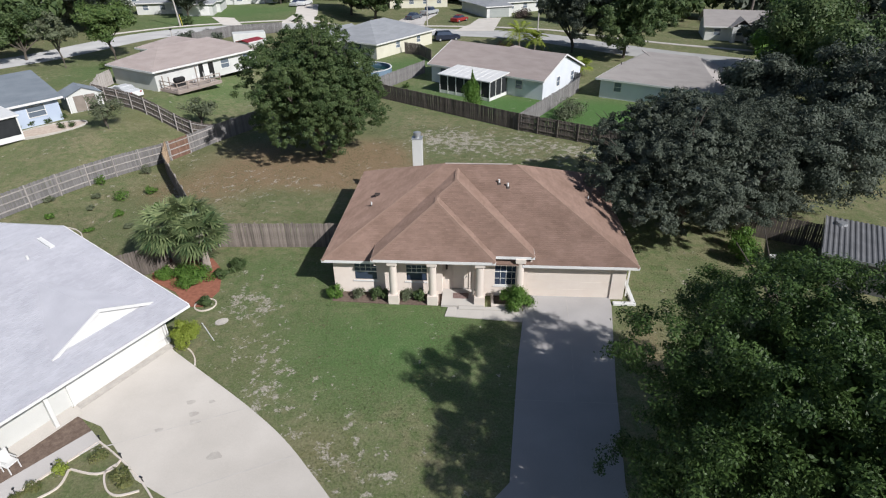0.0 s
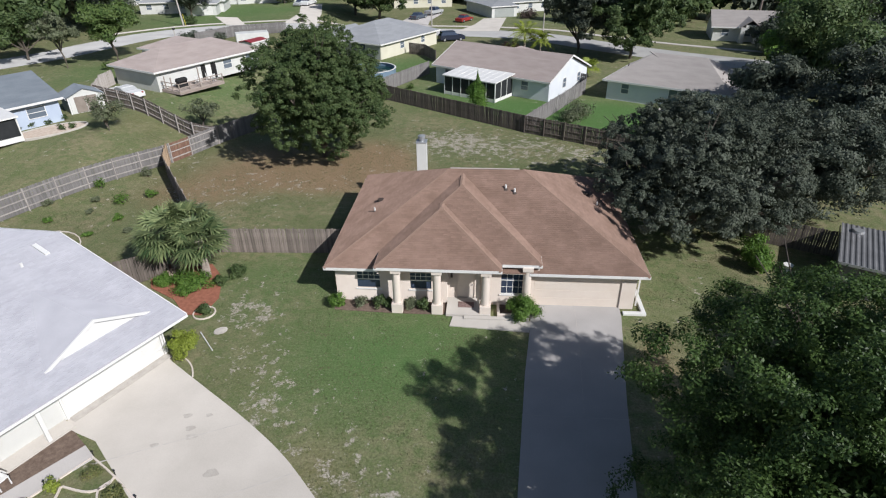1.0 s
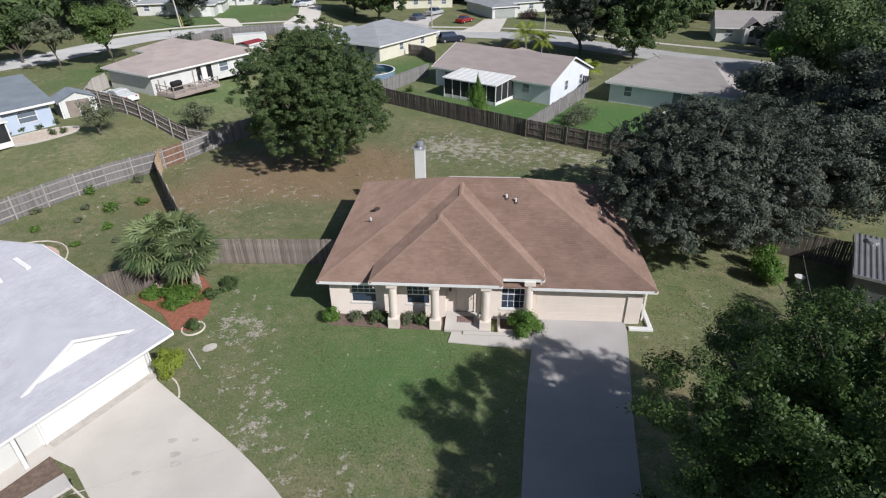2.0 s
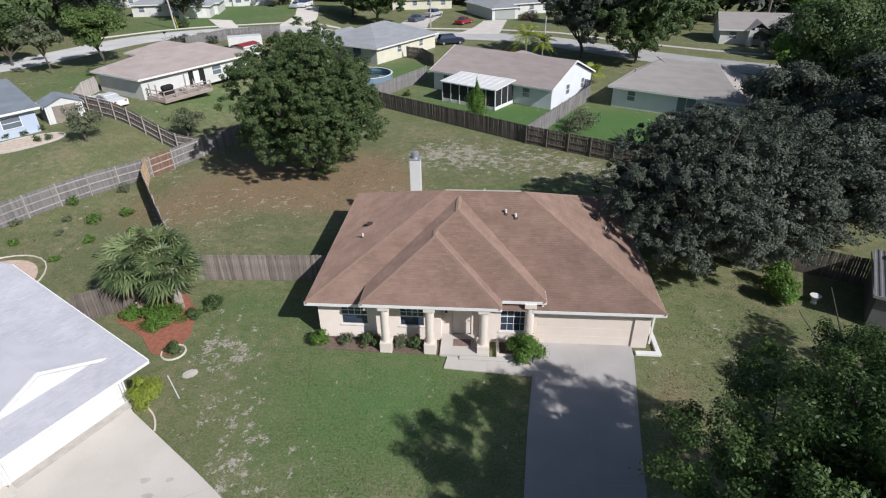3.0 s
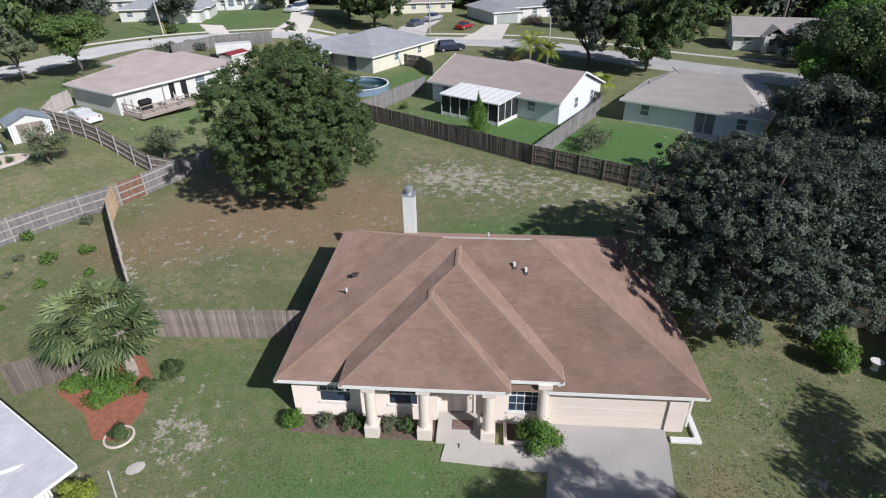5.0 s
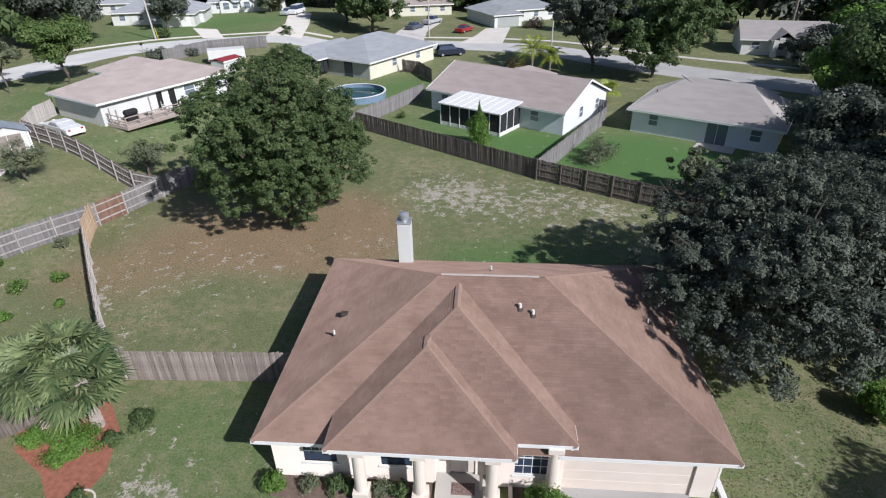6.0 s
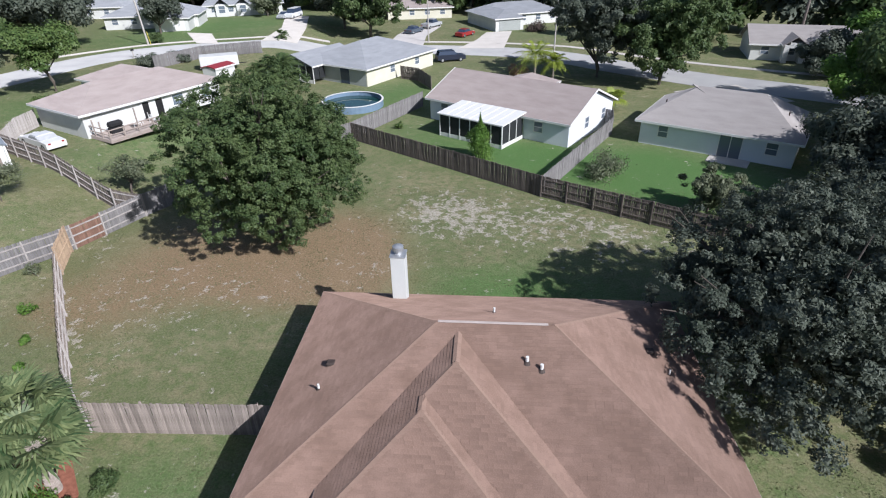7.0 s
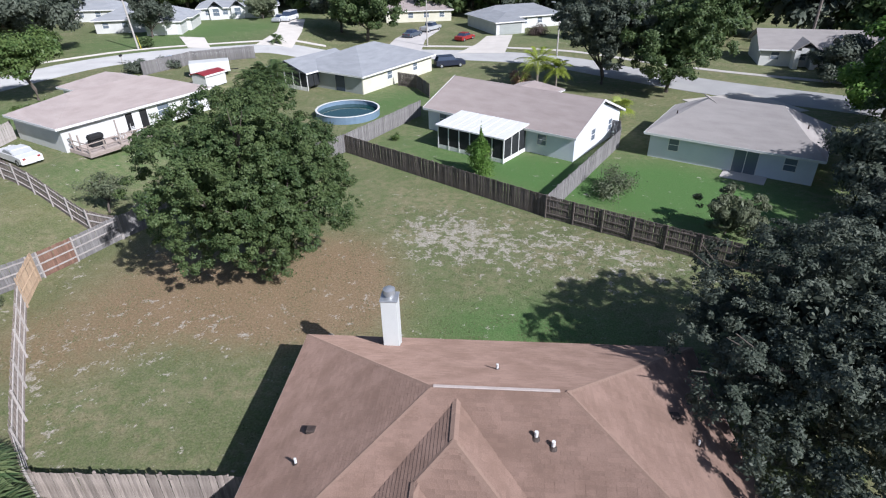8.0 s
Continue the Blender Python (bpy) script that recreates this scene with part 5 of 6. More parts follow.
far_house(pose(-77.5, 131.5, 1.8, 0, 0, 14), 19, 10, M_WHITE_WALL, M_ROOF_GREY, "white house with a pale grey hip roof and garage wing", garage=14.5)
arch = far_house(pose(-64.5, 149, 1.8, 0, 0, 20), 18, 11, M_WHITE_WALL, M_ROOF_GREY, "white house with grey roof and gabled front windows", slope=0.45)
for gx in (4.2, 8.8, 13.4):
    roof(arch, [[(gx - 1.6, -0.6, 2.5), (gx, -0.6, 3.9), (gx, 3.4, 3.9), (gx - 1.6, 2.0, 2.5)], [(gx, -0.6, 3.9), (gx + 1.6, -0.6, 2.5), (gx + 1.6, 2.0, 2.5), (gx, 3.4, 3.9)]], M_ROOF_GREY)
    part("gable_wall", bm_mesh("gable_wall", plate(bmesh.new(), [(gx - 1.4, 0.0, 2.6), (gx + 1.4, 0.0, 2.6), (gx + 1.4, 0.4, 2.6), (gx - 1.4, 0.4, 2.6)], 2.6)), M_WHITE_WALL, arch)
    small_window(arch, gx, 0.0, 0.8, 2.3, 1.3)
gh = far_house(pose(-1.2, 143.5, 0, 0, 0, 26), 19, 10, M_WHITE_WALL, M_ROOF_GREY, "white house with a grey roof and front garage", garage=3.6, garage_m=M_GREY_WALL)
far_house(pose(-24, 156, 0, 0, 0, 12), 16, 10, M_YELLOW_WALL, M_ROOF_TAN, "tan-roofed house behind a fence", garage=None)
ph = far_house(pose(40.2, 111.5, 0, 0, 0, -12), 17, 10, M_WHITE_WALL, M_ROOF_BEIGE, "cream house with a tan gable roof and entry gable", gable=True, slope=0.45)
roof(ph, [[(4.4, -1.6, 2.6), (6.2, -1.6, 3.9), (6.2, 4.0, 3.9), (4.4, 2.0, 2.6)], [(6.2, -1.6, 3.9), (8.0, -1.6, 2.6), (8.0, 2.0, 2.6), (6.2, 4.0, 3.9)]], M_ROOF_BEIGE)
part("entry_wall", boxes((4.7, 5.4, -1.3, 0.5, 0, 2.6), (7.0, 7.7, -1.3, 0.5, 0, 2.6), (5.4, 7.0, -1.3, 0.5, 2.2, 3.0)), M_WHITE_WALL, ph)
far_house(pose(-112, 122, 1.8, 0, 0, 30), 18, 11, M_WHITE_WALL, M_ROOF_DARK, "white house with a dark grey roof", garage=None)
far_house(pose(-100, 146, 1.8, 0, 0, 10), 18, 11, M_WHITE_WALL, M_ROOF_GREY, "white house with a grey roof", garage=None)

draped("driveway", [((-58.5, 128.5), (-53.0, 127.2)), ((-51.5, 117.5), (-47.0, 116.5))], M_CONCRETE, "pale concrete driveway of the white house", "driveway", 0.06)
draped("driveway", [((-46, 150.5), (-40.5, 150)), ((-41.5, 134), (-36.5, 134)), ((-40.5, 119.5), (-34, 119.5))], M_CONCRETE, "long pale concrete driveway", "driveway", 0.06)
draped("driveway", [((-0.6, 138.5), (4.6, 140.0)), ((-2.4, 130), (3.4, 129)), ((-5.5, 121.5), (2.6, 121.5))], M_CONCRETE, "pale concrete driveway of the garage house", "driveway", 0.06)
draped("driveway", [((-16.5, 146), (-10.5, 147)), ((-18.5, 136), (-12.5, 135)), ((-19, 122), (-12, 122))], M_CONCRETE_GREY, "grey concrete driveway with parked cars", "driveway", 0.06)
draped("driveway", [((24, 92), (33, 95.5)), ((27.5, 84), (37, 87.5))], M_CONCRETE, "pale concrete driveway of the hip-roofed house", "driveway", 0.06)

# fences
fence([(-14.0, 72.3), (4.5, 58.74)], M_FENCE, "weathered dark brown board fence across the back yard", seed=2)
fence([(4.5, 58.74), (14.0, 53.07), (21.0, 48.9)], M_FENCE, "weathered dark brown board fence with posts showing", seed=3, facing=-1)
fence([(-14.0, 72.3), (-7.85, 84.8)], M_FENCE_GREY, "grey board fence between back yards", seed=4)
fence([(4.5, 58.74), (13.0, 74.7), (13.4, 77.2), (11.6, 78.4)], M_FENCE_GREY, "grey board fence beside the porch house yard", seed=5)
fence([(-27.5, 50.75), (-28.35, 48.6)], M_FENCE_RUST, "orange-brown stained panel in the grey fence", seed=20, frame_m=M_FENCE_RAIL)
fence([(-26.2, 54.0), (-27.5, 50.75)], M_FENCE_GREY, "silver-grey board fence with rails and posts showing", seed=21, frame_m=M_FENCE_RAIL)
fence([(-28.35, 48.6), (-28.6, 48.0), (-35.6, 36.0), (-40, 29.0)], M_FENCE_GREY, "silver-grey board fence with rails and posts showing", seed=6, facing=1, frame_m=M_FENCE_RAIL)
fence([(-26.2, 54.0), (-21, 64), (-14.0, 72.3)], M_FENCE_GREY, "grey board fence behind the shade tree", seed=7)
fence([(-28.4, 48.2), (-27.2, 45.4)], M_FENCE_NEW, "tan newer board panel at the fence corner", seed=22, height=2.0)
fence([(-27.2, 45.4), (-22.4, 38.9), (-19.3, 34.8), (-17.2, 32.85)], M_FENCE_PALE, "grey-brown board side fence with pale rails", seed=8, facing=1, frame_m=M_FENCE_RAIL)
fence([(-44.2, 63.2), (-46.0, 67.2), (-46.2, 70.2)], M_FENCE_RAIL, "pale grey board fence beside the white house", seed=23)
fence([(-17.0, 32.85), (-9.4, 33.15), (-7.95, 33.2)], M_FENCE_PALE, "weathered brown board fence joined to the house", seed=9)
fence([(-44.0, 62.7), (-28.9, 54.6), (-26.2, 54.0)], M_FENCE, "dark brown board fence with pale posts between yards", seed=10, facing=-1, frame_m=M_FENCE_RAIL)
fence([(-21.6, 28.2), (-19.2, 30.0)], M_FENCE, "short brown board fence beside the palm bed", seed=11)
fence([(-48, 97), (-44.5, 104.5), (-36.5, 109)], M_FENCE_GREY, "grey board fence beside the street", seed=12)
fence([(18.5, 36.6), (24.0, 34.0)], M_FENCE, "dark board fence under the live oak", seed=13)
fence([(-7.5, 92.5), (-9.8, 97.5), (-12.5, 99.0)], M_FENCE, "brown board fence beside the yellow house", seed=14)


# ---- pale-roofed neighbour with its yard ----
NB = pose(-14.7, 22.35, 0, 0, 0, 64.5)


def neighbour():
    h = thing("house", NB, "white house with a pale grey shingle gable roof", "house")
    z, s, ridge = 2.77, 0.22, 9.0
    planes = gable_planes(-16.0, 0.55, -0.55, 17.0, z - 0.18, s, ridge)
    bm = bmesh.new()
    for p in planes:
        plate(bm, p, 0.1)
    part("roof_deck", bm, M_ROOF_PALE, h)
    rng = random.Random(8)
    keys = {"a": [p for p in planes[0]], "b": [p for p in planes[1]]}
    verts, faces, _ = shingle(keys, rng, lambda key, at: False)
    part("shingles", mesh_from("shingles", verts, faces), M_ROOF_PALE, h, kind="stuff")
    v, f = cap_run((-16, ridge, z - 0.18 + s * 9.55), (0.55, ridge, z - 0.18 + s * 9.55), rng)
    part("ridge_cap", mesh_from("ridge_cap", v, f), M_ROOF_PALE, h)
    wall_ring(h, -15.5, -0.05, 1.0, 16.4, z, M_WHITE_WALL)
    gable_wall(h, -0.15, 1.0, 16.4, z, s, M_WHITE_WALL, ridge=ridge)
    # eaves: board, gutter, rake
    part("gutter", boxes((-16.0, 0.55, -0.68, -0.56, z - 0.30, z - 0.18), bevel=0.03), M_WHITE, h, "white gutter along the eave")
    part("downspout", boxes((-0.14, -0.06, 0.9, 0.99, 0.1, z - 0.2), bevel=0.01), M_WHITE, h)
    for y0, y1 in ((-0.55, ridge), (ridge, 17.0)):
        z0, z1 = (z - 0.18, z - 0.18 + s * 9.55) if y0 < 0 else (z - 0.18 + s * 9.55, z - 0.18 + s * 9.55 - s * 8.0)
        bm = bmesh.new()
        plate(bm, [(0.55, y0, z0 + 0.03), (0.6, y0, z0 + 0.03), (0.6, y1, z1 + 0.03), (0.55, y1, z1 + 0.03)], 0.2)
        part("rake_board", bm, M_WHITE, h)
    # small decorative gable over the garage
    def zr(y):
        return z - 0.18 + s * (y + 0.55)
    gx0, gx1, gy, gh = -5.2, -0.6, 0.95, 1.05
    gm = (gx0 + gx1) / 2
    bm = bmesh.new()
    tri = [(gx0, gy, zr(gy) - 0.05), (gx1, gy, zr(gy) - 0.05), (gm, gy, zr(gy) + gh)]
    a = [bm.verts.new(p) for p in tri]
    b = [bm.verts.new((p[0], p[1] + 0.1, p[2])) for p in tri]
    bm.faces.new(a), bm.faces.new(b[::-1])
    for i in range(3):
        bm.faces.new((a[i], b[i], b[(i + 1) % 3], a[(i + 1) % 3]))
    g = part("gable_face", bm, M_WHITE, h, "white decorative gable above the garage")
    back = gy + gh / s
    bm = bmesh.new()
    plate(bm, [(gx0 - 0.2, gy - 0.15, zr(gy) - 0.02), (gm, gy - 0.15, zr(gy) + gh + 0.07), (gm, back, zr(back) + 0.05), (gx0 - 0.2, gy + 0.1, zr(gy) + 0.0)], 0.06)
    part("gable_roof", bm, M_ROOF_PALE, g)
    bm = bmesh.new()
    plate(bm, [(gm, gy - 0.15, zr(gy) + gh + 0.07), (gx1 + 0.2, gy - 0.15, zr(gy) - 0.02), (gx1 + 0.2, gy + 0.1, zr(gy) + 0.0), (gm, back, zr(back) + 0.05)], 0.06)
    part("gable_roof", bm, M_ROOF_PALE, g)
    for xa, xb in ((gx0 - 0.2, gm), (gm, gx1 + 0.2)):
        za, zb = (zr(gy) - 0.0, zr(gy) + gh + 0.09) if xa < gm - 0.1 else (zr(gy) + gh + 0.09, zr(gy) - 0.0)
        bm = bmesh.new()
        plate(bm, [(xa, gy - 0.2, za), (xb, gy - 0.2, zb), (xb, gy - 0.13, zb), (xa, gy - 0.13, za)], 0.16)
        part("rake_board", bm, M_WHITE, g)
    # roof vents
    for x, y in ((-2.3, 3.3), (-0.9, 8.2), (-8.2, 4.2)):
        bm = bmesh.new()
        plate(bm, [(x - 0.12, y - 0.55, zr(y - 0.55) + 0.1), (x + 0.12, y - 0.55, zr(y - 0.55) + 0.1), (x + 0.12, y + 0.55, zr(y + 0.55) + 0.1), (x - 0.12, y + 0.55, zr(y + 0.55) + 0.1)], 0.14)
        part("roof_vent", bm, M_WHITE, h, "white low roof vent")
    for x, y in ((-2.2, 7.6), (-4.9, 5.9)):
        part("vent_pipe", tube(bmesh.new(), (x, y, zr(y) - 0.1), (x, y, zr(y) + 0.22), 0.07, 0.07, 8), M_PIPE, h)
    garage_front(h, -2.75, 1.0, 4.9)
    part("door_frame", boxes((-5.32, -5.22, 0.9, 1.0, 0, 2.3), (-0.28, -0.18, 0.9, 1.0, 0, 2.3), (-5.22, -0.28, 0.9, 1.0, 2.2, 2.3)), M_WHITE, h)
    # porch: posts, rail, slab
    for x in (-6.4, -8.6, -10.8, -13.0):
        part("porch_post", boxes((x - 0.08, x + 0.08, 0.27, 0.43, 0, 2.2), bevel=0.01), M_WHITE, h)
    for z0 in (0.2, 0.85):
        part("porch_rail", boxes((-13.0, -8.6, 0.31, 0.39, z0, z0 + 0.07)), M_WHITE, h)
    small_window(h, -11.6, 1.0, 0.7, 2.0, 1.6)
    part("porch_slab", boxes((-14.0, -5.4, 0.2, 1.0, 0.0, 0.1)), M_CONCRETE, h)
    part("threshold", boxes((-5.25, -0.2, 0.48, 0.93, 0.0, 0.062)), M_STAIN, h, "grey worn threshold strip before the garage door")
    return h


neighbour()
for x, a in ((-8.6, 10), (-9.6, -15), (-10.9, 5)):
    chair_at(NB @ pose(x, -0.25, 0.03, 0, 0, a), "white metal garden chair beside the porch")
def smooth(pts, n=5):
    """A soft line through the given points."""
    out = []
    p = [Vector(q) for q in (pts[0], *pts, pts[-1])]
    for i in range(1, len(p) - 2):
        for k in range(n):
            t = k / n
            out.append(tuple(0.5 * (2 * p[i] + (p[i + 1] - p[i - 1]) * t + (2 * p[i - 1] - 5 * p[i] + 4 * p[i + 1] - p[i + 2]) * t * t + (3 * p[i] - p[i - 1] - 3 * p[i + 1] + p[i + 2]) * t ** 3)))
    return out + [tuple(p[-1])]


flat_slab("driveway", smooth([(-15.05, 22.0), (-12.72, 20.41), (-9.81, 18.41), (-7.58, 16.65), (-5.86, 14.92), (-4.77, 13.75), (-2.5, 11.2), (-0.9, 9.0)]) + [ (-9.6, 9.0), (-11.1, 13.5), (-12.9, 14.3), (-15.9, 16.9), (-17.35, 17.4), (-17.9, 18.0), (-15.7, 22.6)], 0.05, M_CONCRETE, "wide pale concrete driveway curving to the street", "driveway")
for (x0, y0), (x1, y1) in (((-15.3, 15.7), (-9.8, 18.3)), ((-11.3, 13.6), (-6.9, 15.8))):
    d = Vector((x1 - x0, y1 - y0)).normalized() * 0.022
    solo("drive_joint", prism(bmesh.new(), [(x0 + d.y, y0 - d.x), (x1 + d.y, y1 - d.x), (x1 - d.y, y1 + d.x), (x0 - d.y, y0 + d.x)], 0.03, 0.054), M_JOINT, "dark control joint across the pale driveway", "joint", kind="structure")
for x, y, r in ((-12.1, 17.8, 0.22), (-11.85, 17.35, 0.24), (-12.55, 18.5, 0.2), (-11.6, 18.6, 0.15), (-13.2, 16.8, 0.18), (-10.2, 15.6, 0.3)):
    pts = [(x + r * (1 + 0.25 * math.sin(3 * a + x)) * math.cos(a), y + r * 0.7 * (1 + 0.2 * math.sin(2 * a)) * math.sin(a)) for a in (2 * math.pi * i / 14 for i in range(14))]
    solo("oil_stain", prism(bmesh.new(), pts, 0.04, 0.0535), M_STAIN, "faint grey oil stain on the pale driveway", "stain", kind="structure")


flat_slab("mulch_bed", [(-16.17, 16.64), (-17.35, 17.5), (-21.4, 9.6), (-20.28, 10.85)], 0.035, M_MULCH_BROWN, "brown mulch bed in front of the porch", "mulch bed")
flat_slab("front_walk", [(-15.37, 16.03), (-16.14, 16.62), (-20.26, 10.83), (-19.7, 10.1)], 0.055, M_CONCRETE_GREY, "pale grey concrete walk to the porch", "walkway")


def edging(points, label, closed=False):
    """Low white scalloped border laid in a curve."""
    bm = bmesh.new()
    for a, b in zip(points, points[1:]):
        d = (Vector(b) - Vector(a)).normalized() * 0.035
        prism(bm, [(a[0] + d.y, a[1] - d.x), (b[0] + d.y, b[1] - d.x), (b[0] - d.y, b[1] + d.x), (a[0] - d.y, a[1] + d.x)], 0, 0.07)
    return solo("garden_edging", bm, M_CREAM, label, "edging")


def arc(x0, y0, x1, y1, bulge, n=10):
    d = Vector((x1 - x0, y1 - y0))
    nrm = Vector((-d.y, d.x))
    return [(x0 + d.x * t + nrm.x * bulge * 4 * t * (1 - t), y0 + d.y * t + nrm.y * bulge * 4 * t * (1 - t)) for t in (i / n for i in range(n + 1))]


edging(smooth([(-14.0, 15.15), (-14.11, 14.71), (-14.71, 14.45), (-15.8, 14.62)]), "white scalloped edging round a flower bed")
edging(smooth([(-15.85, 14.6), (-15.76, 13.77), (-16.42, 13.04), (-17.3, 12.3)]), "white scalloped edging round a flower bed")
edging(smooth([(-14.04, 14.98), (-14.28, 14.53), (-13.79, 13.8), (-13.2, 13.54), (-12.45, 13.8)]), "white scalloped edging round a flower bed")
edging(smooth([(-15.47, 16.06), (-14.0, 15.2), (-12.51, 14.15), (-11.57, 13.32)], 3), "white edging strip along the driveway")
edging(smooth([(-15.5, 15.98), (-16.43, 14.55), (-17.3, 13.2), (-18.6, 11.2)], 3), "white edging strip along the walk")
edging(arc(-15.0, 22.5, -13.5, 21.0, 0.12, 8), "white curved edging at the garage corner")
edging([(-15.2 + 0.6 * math.cos(a), 26.1 + 0.6 * math.sin(a)) for a in (2 * math.pi * i / 16 for i in range(17))], "pale stone edging round a small plant")
solo("garden_stake", tube(bmesh.new(), (-14.62, 24.35, 0.06), (-13.35, 22.95, 0.04), 0.035, 0.03, 6), M_PIPE, "thin pale garden stake lying on the lawn", "stake")
bush(-14.5, 22.5, 0.85, 1.6, M_LIME, "lime green bush at the garage corner", 31, 6000, 0.05)
for i, (x, y, r, hgt) in enumerate(((-16.1, 14.45, 0.4, 0.6), (-14.9, 15.2, 0.45, 0.35), (-13.5, 14.3, 0.45, 0.4), (-16.6, 13.6, 0.35, 0.4), (-13.1, 14.0, 0.3, 0.35), (-17.0, 13.1, 0.3, 0.3))):
    bush(x, y, r, hgt, M_LIME if i == 0 else M_FLOWER, "small lime green shrub" if i == 0 else "low flowering plant in an edged bed", 40 + i, 500, 0.045, name="garden_plant")
for x, y in ((-15.45, 16.12), (-14.0, 15.27), (-12.5, 14.2), (-16.5, 14.6), (-17.25, 13.4)):
    p = thing("path_light", pose(x, y, 0), "small black path light beside the edging", "path light", "path lights")
    part("stake", tube(bmesh.new(), (0, 0, 0), (0, 0, 0.3), 0.015, 0.015, 6), M_RUBBER, p)
    part("shade", tube(bmesh.new(), (0, 0, 0.3), (0, 0, 0.35), 0.05, 0.02, 8), M_RUBBER, p)
# curved kerb behind the pale roof
edging([(-33.1 + 3.1 - 3.1 * math.cos(a), 31.5 + 3.6 * math.sin(a)) for a in (math.pi * i / 14 for i in range(15))], "curved pale concrete border behind the house")
flat_slab("patio", [(-32.9 + 2.9 - 2.8 * math.cos(a), 31.2 + 3.3 * math.sin(a)) for a in (math.pi * i / 14 for i in range(15))] + [(-27.3, 29.0), (-32.7, 29.0)], 0.04, surf("pink_gravel", (0.34, 0.25, 0.20), (0.48, 0.37, 0.31), 6, 0.95, 0.01, 30), "pinkish gravel bed inside a curved border", "gravel bed")

# palms in the red mulch bed
flat_slab("mulch_bed", [(-20.8, 30.6), (-19.6, 28.4), (-17.6, 27.3), (-16.3, 25.9), (-15.3, 25.9), (-15.0, 27.6), (-15.7, 29.8), (-17.0, 31.3), (-19.0, 31.6)], 0.04, M_MULCH, "red mulch bed round the palms", "mulch bed")
fan_palm(-16.7, 29.9, 2.6, 2.1, 52, 51, "cabbage palm with spiky grey-green fan fronds", droop=0.4)
fan_palm(-18.8, 30.2, 2.8, 2.2, 54, 52, "cabbage palm with full grey-green fan crown", droop=0.4)
fan_palm(-17.9, 31.2, 3.3, 2.0, 46, 53, "taller cabbage palm behind two others", droop=0.4)
for x, y, r, hgt, m, sd in ((-16.6, 28.7, 0.75, 0.8, M_BRIGHT, 54), (-17.6, 28.9, 0.7, 0.9, M_BRIGHT, 55), (-17.2, 28.0, 0.6, 0.6, M_BRIGHT, 56), (-18.9, 29.0, 0.6, 0.6, M_BRIGHT, 57), (-15.4, 29.0, 0.35, 0.6, M_GREEN, 58), (-14.8, 30.1, 0.55, 0.55, M_GREEN, 59), (-15.2, 26.1, 0.4, 0.4, M_GREEN, 60)):
    bush(x, y, r * 1.3, hgt * 1.1, m, "leafy green shrub in the palm bed", sd, 2200, 0.055, name="shrub")
bush(-18.7, 29.6, 0.5, 0.55, M_THATCH, "dry pinkish fallen palm frond", 61, 260, 0.12, name="dry_frond", category="dead frond")

# shrubs along the front of the main house
for x, y, r, hgt, m, sd, n in ((-7.75, 27.25, 0.55, 1.05, M_BRIGHT, 71, 1800), (-6.35, 27.35, 0.45, 0.6, M_DUSTY, 72, 700), (-5.35, 27.3, 0.5, 0.8, M_GREEN, 73, 1300), (-4.85, 27.35, 0.4, 0.6, M_GREEN, 74, 800), (-3.55, 27.25, 0.45, 0.75, M_DUSTY, 75, 1000), (-2.75, 27.2, 0.45, 0.8, M_GREEN, 76, 1100), (2.75, 26.7, 0.95, 1.5, M_BRIGHT, 77, 7000)):
    bush(x, y, r, hgt, m, "leafy green shrub against the house front", sd, n, 0.055, name="shrub")

# young plants between the grey and brown fences
for i, (x, y, r, hgt) in enumerate(((-28.9, 45.2, 0.6, 0.9), (-31.2, 42.2, 0.55, 0.9), (-28.1, 40.0, 0.75, 0.8), (-33.6, 38.9, 0.5, 0.5), (-26.4, 41.2, 0.6, 0.7), (-26.8, 37.1, 0.5, 0.5), (-29.6, 38.0, 0.35, 0.35), (-24.6, 38.6, 0.4, 0.4), (-31.8, 36.4, 0.4, 0.35), (-25.0, 35.3, 0.35, 0.35), (-27.6, 34.6, 0.4, 0.3), (-23.4, 36.6, 0.35, 0.35), (-30.3, 40.0, 0.4, 0.4))):
    bush(x, y, r, hgt, M_BRIGHT if i % 3 else M_DUSTY, "young green shrub planted in thin turf", 80 + i, 420, 0.07, name="young_shrub", group="young shrubs")

# a flat stone in the lawn
rng_s = random.Random(3)
for x, y in ((-13.6, 24.6),):
    bm = bmesh.new()
    bmesh.ops.create_icosphere(bm, subdivisions=2, radius=0.3)
    for v in bm.verts:
        v.co = Vector((v.co.x * 1.3, v.co.y, v.co.z * 0.35)) * (1 + 0.25 * noise.noise(v.co * 4 + Vector((x, y, 0))))
    solo("limestone_rock", bm, M_STAIN, "flat grey limestone rock in the lawn", "rock", m=pose(x, y, 0.03, 0, 0, rng_s.uniform(0, 180)))


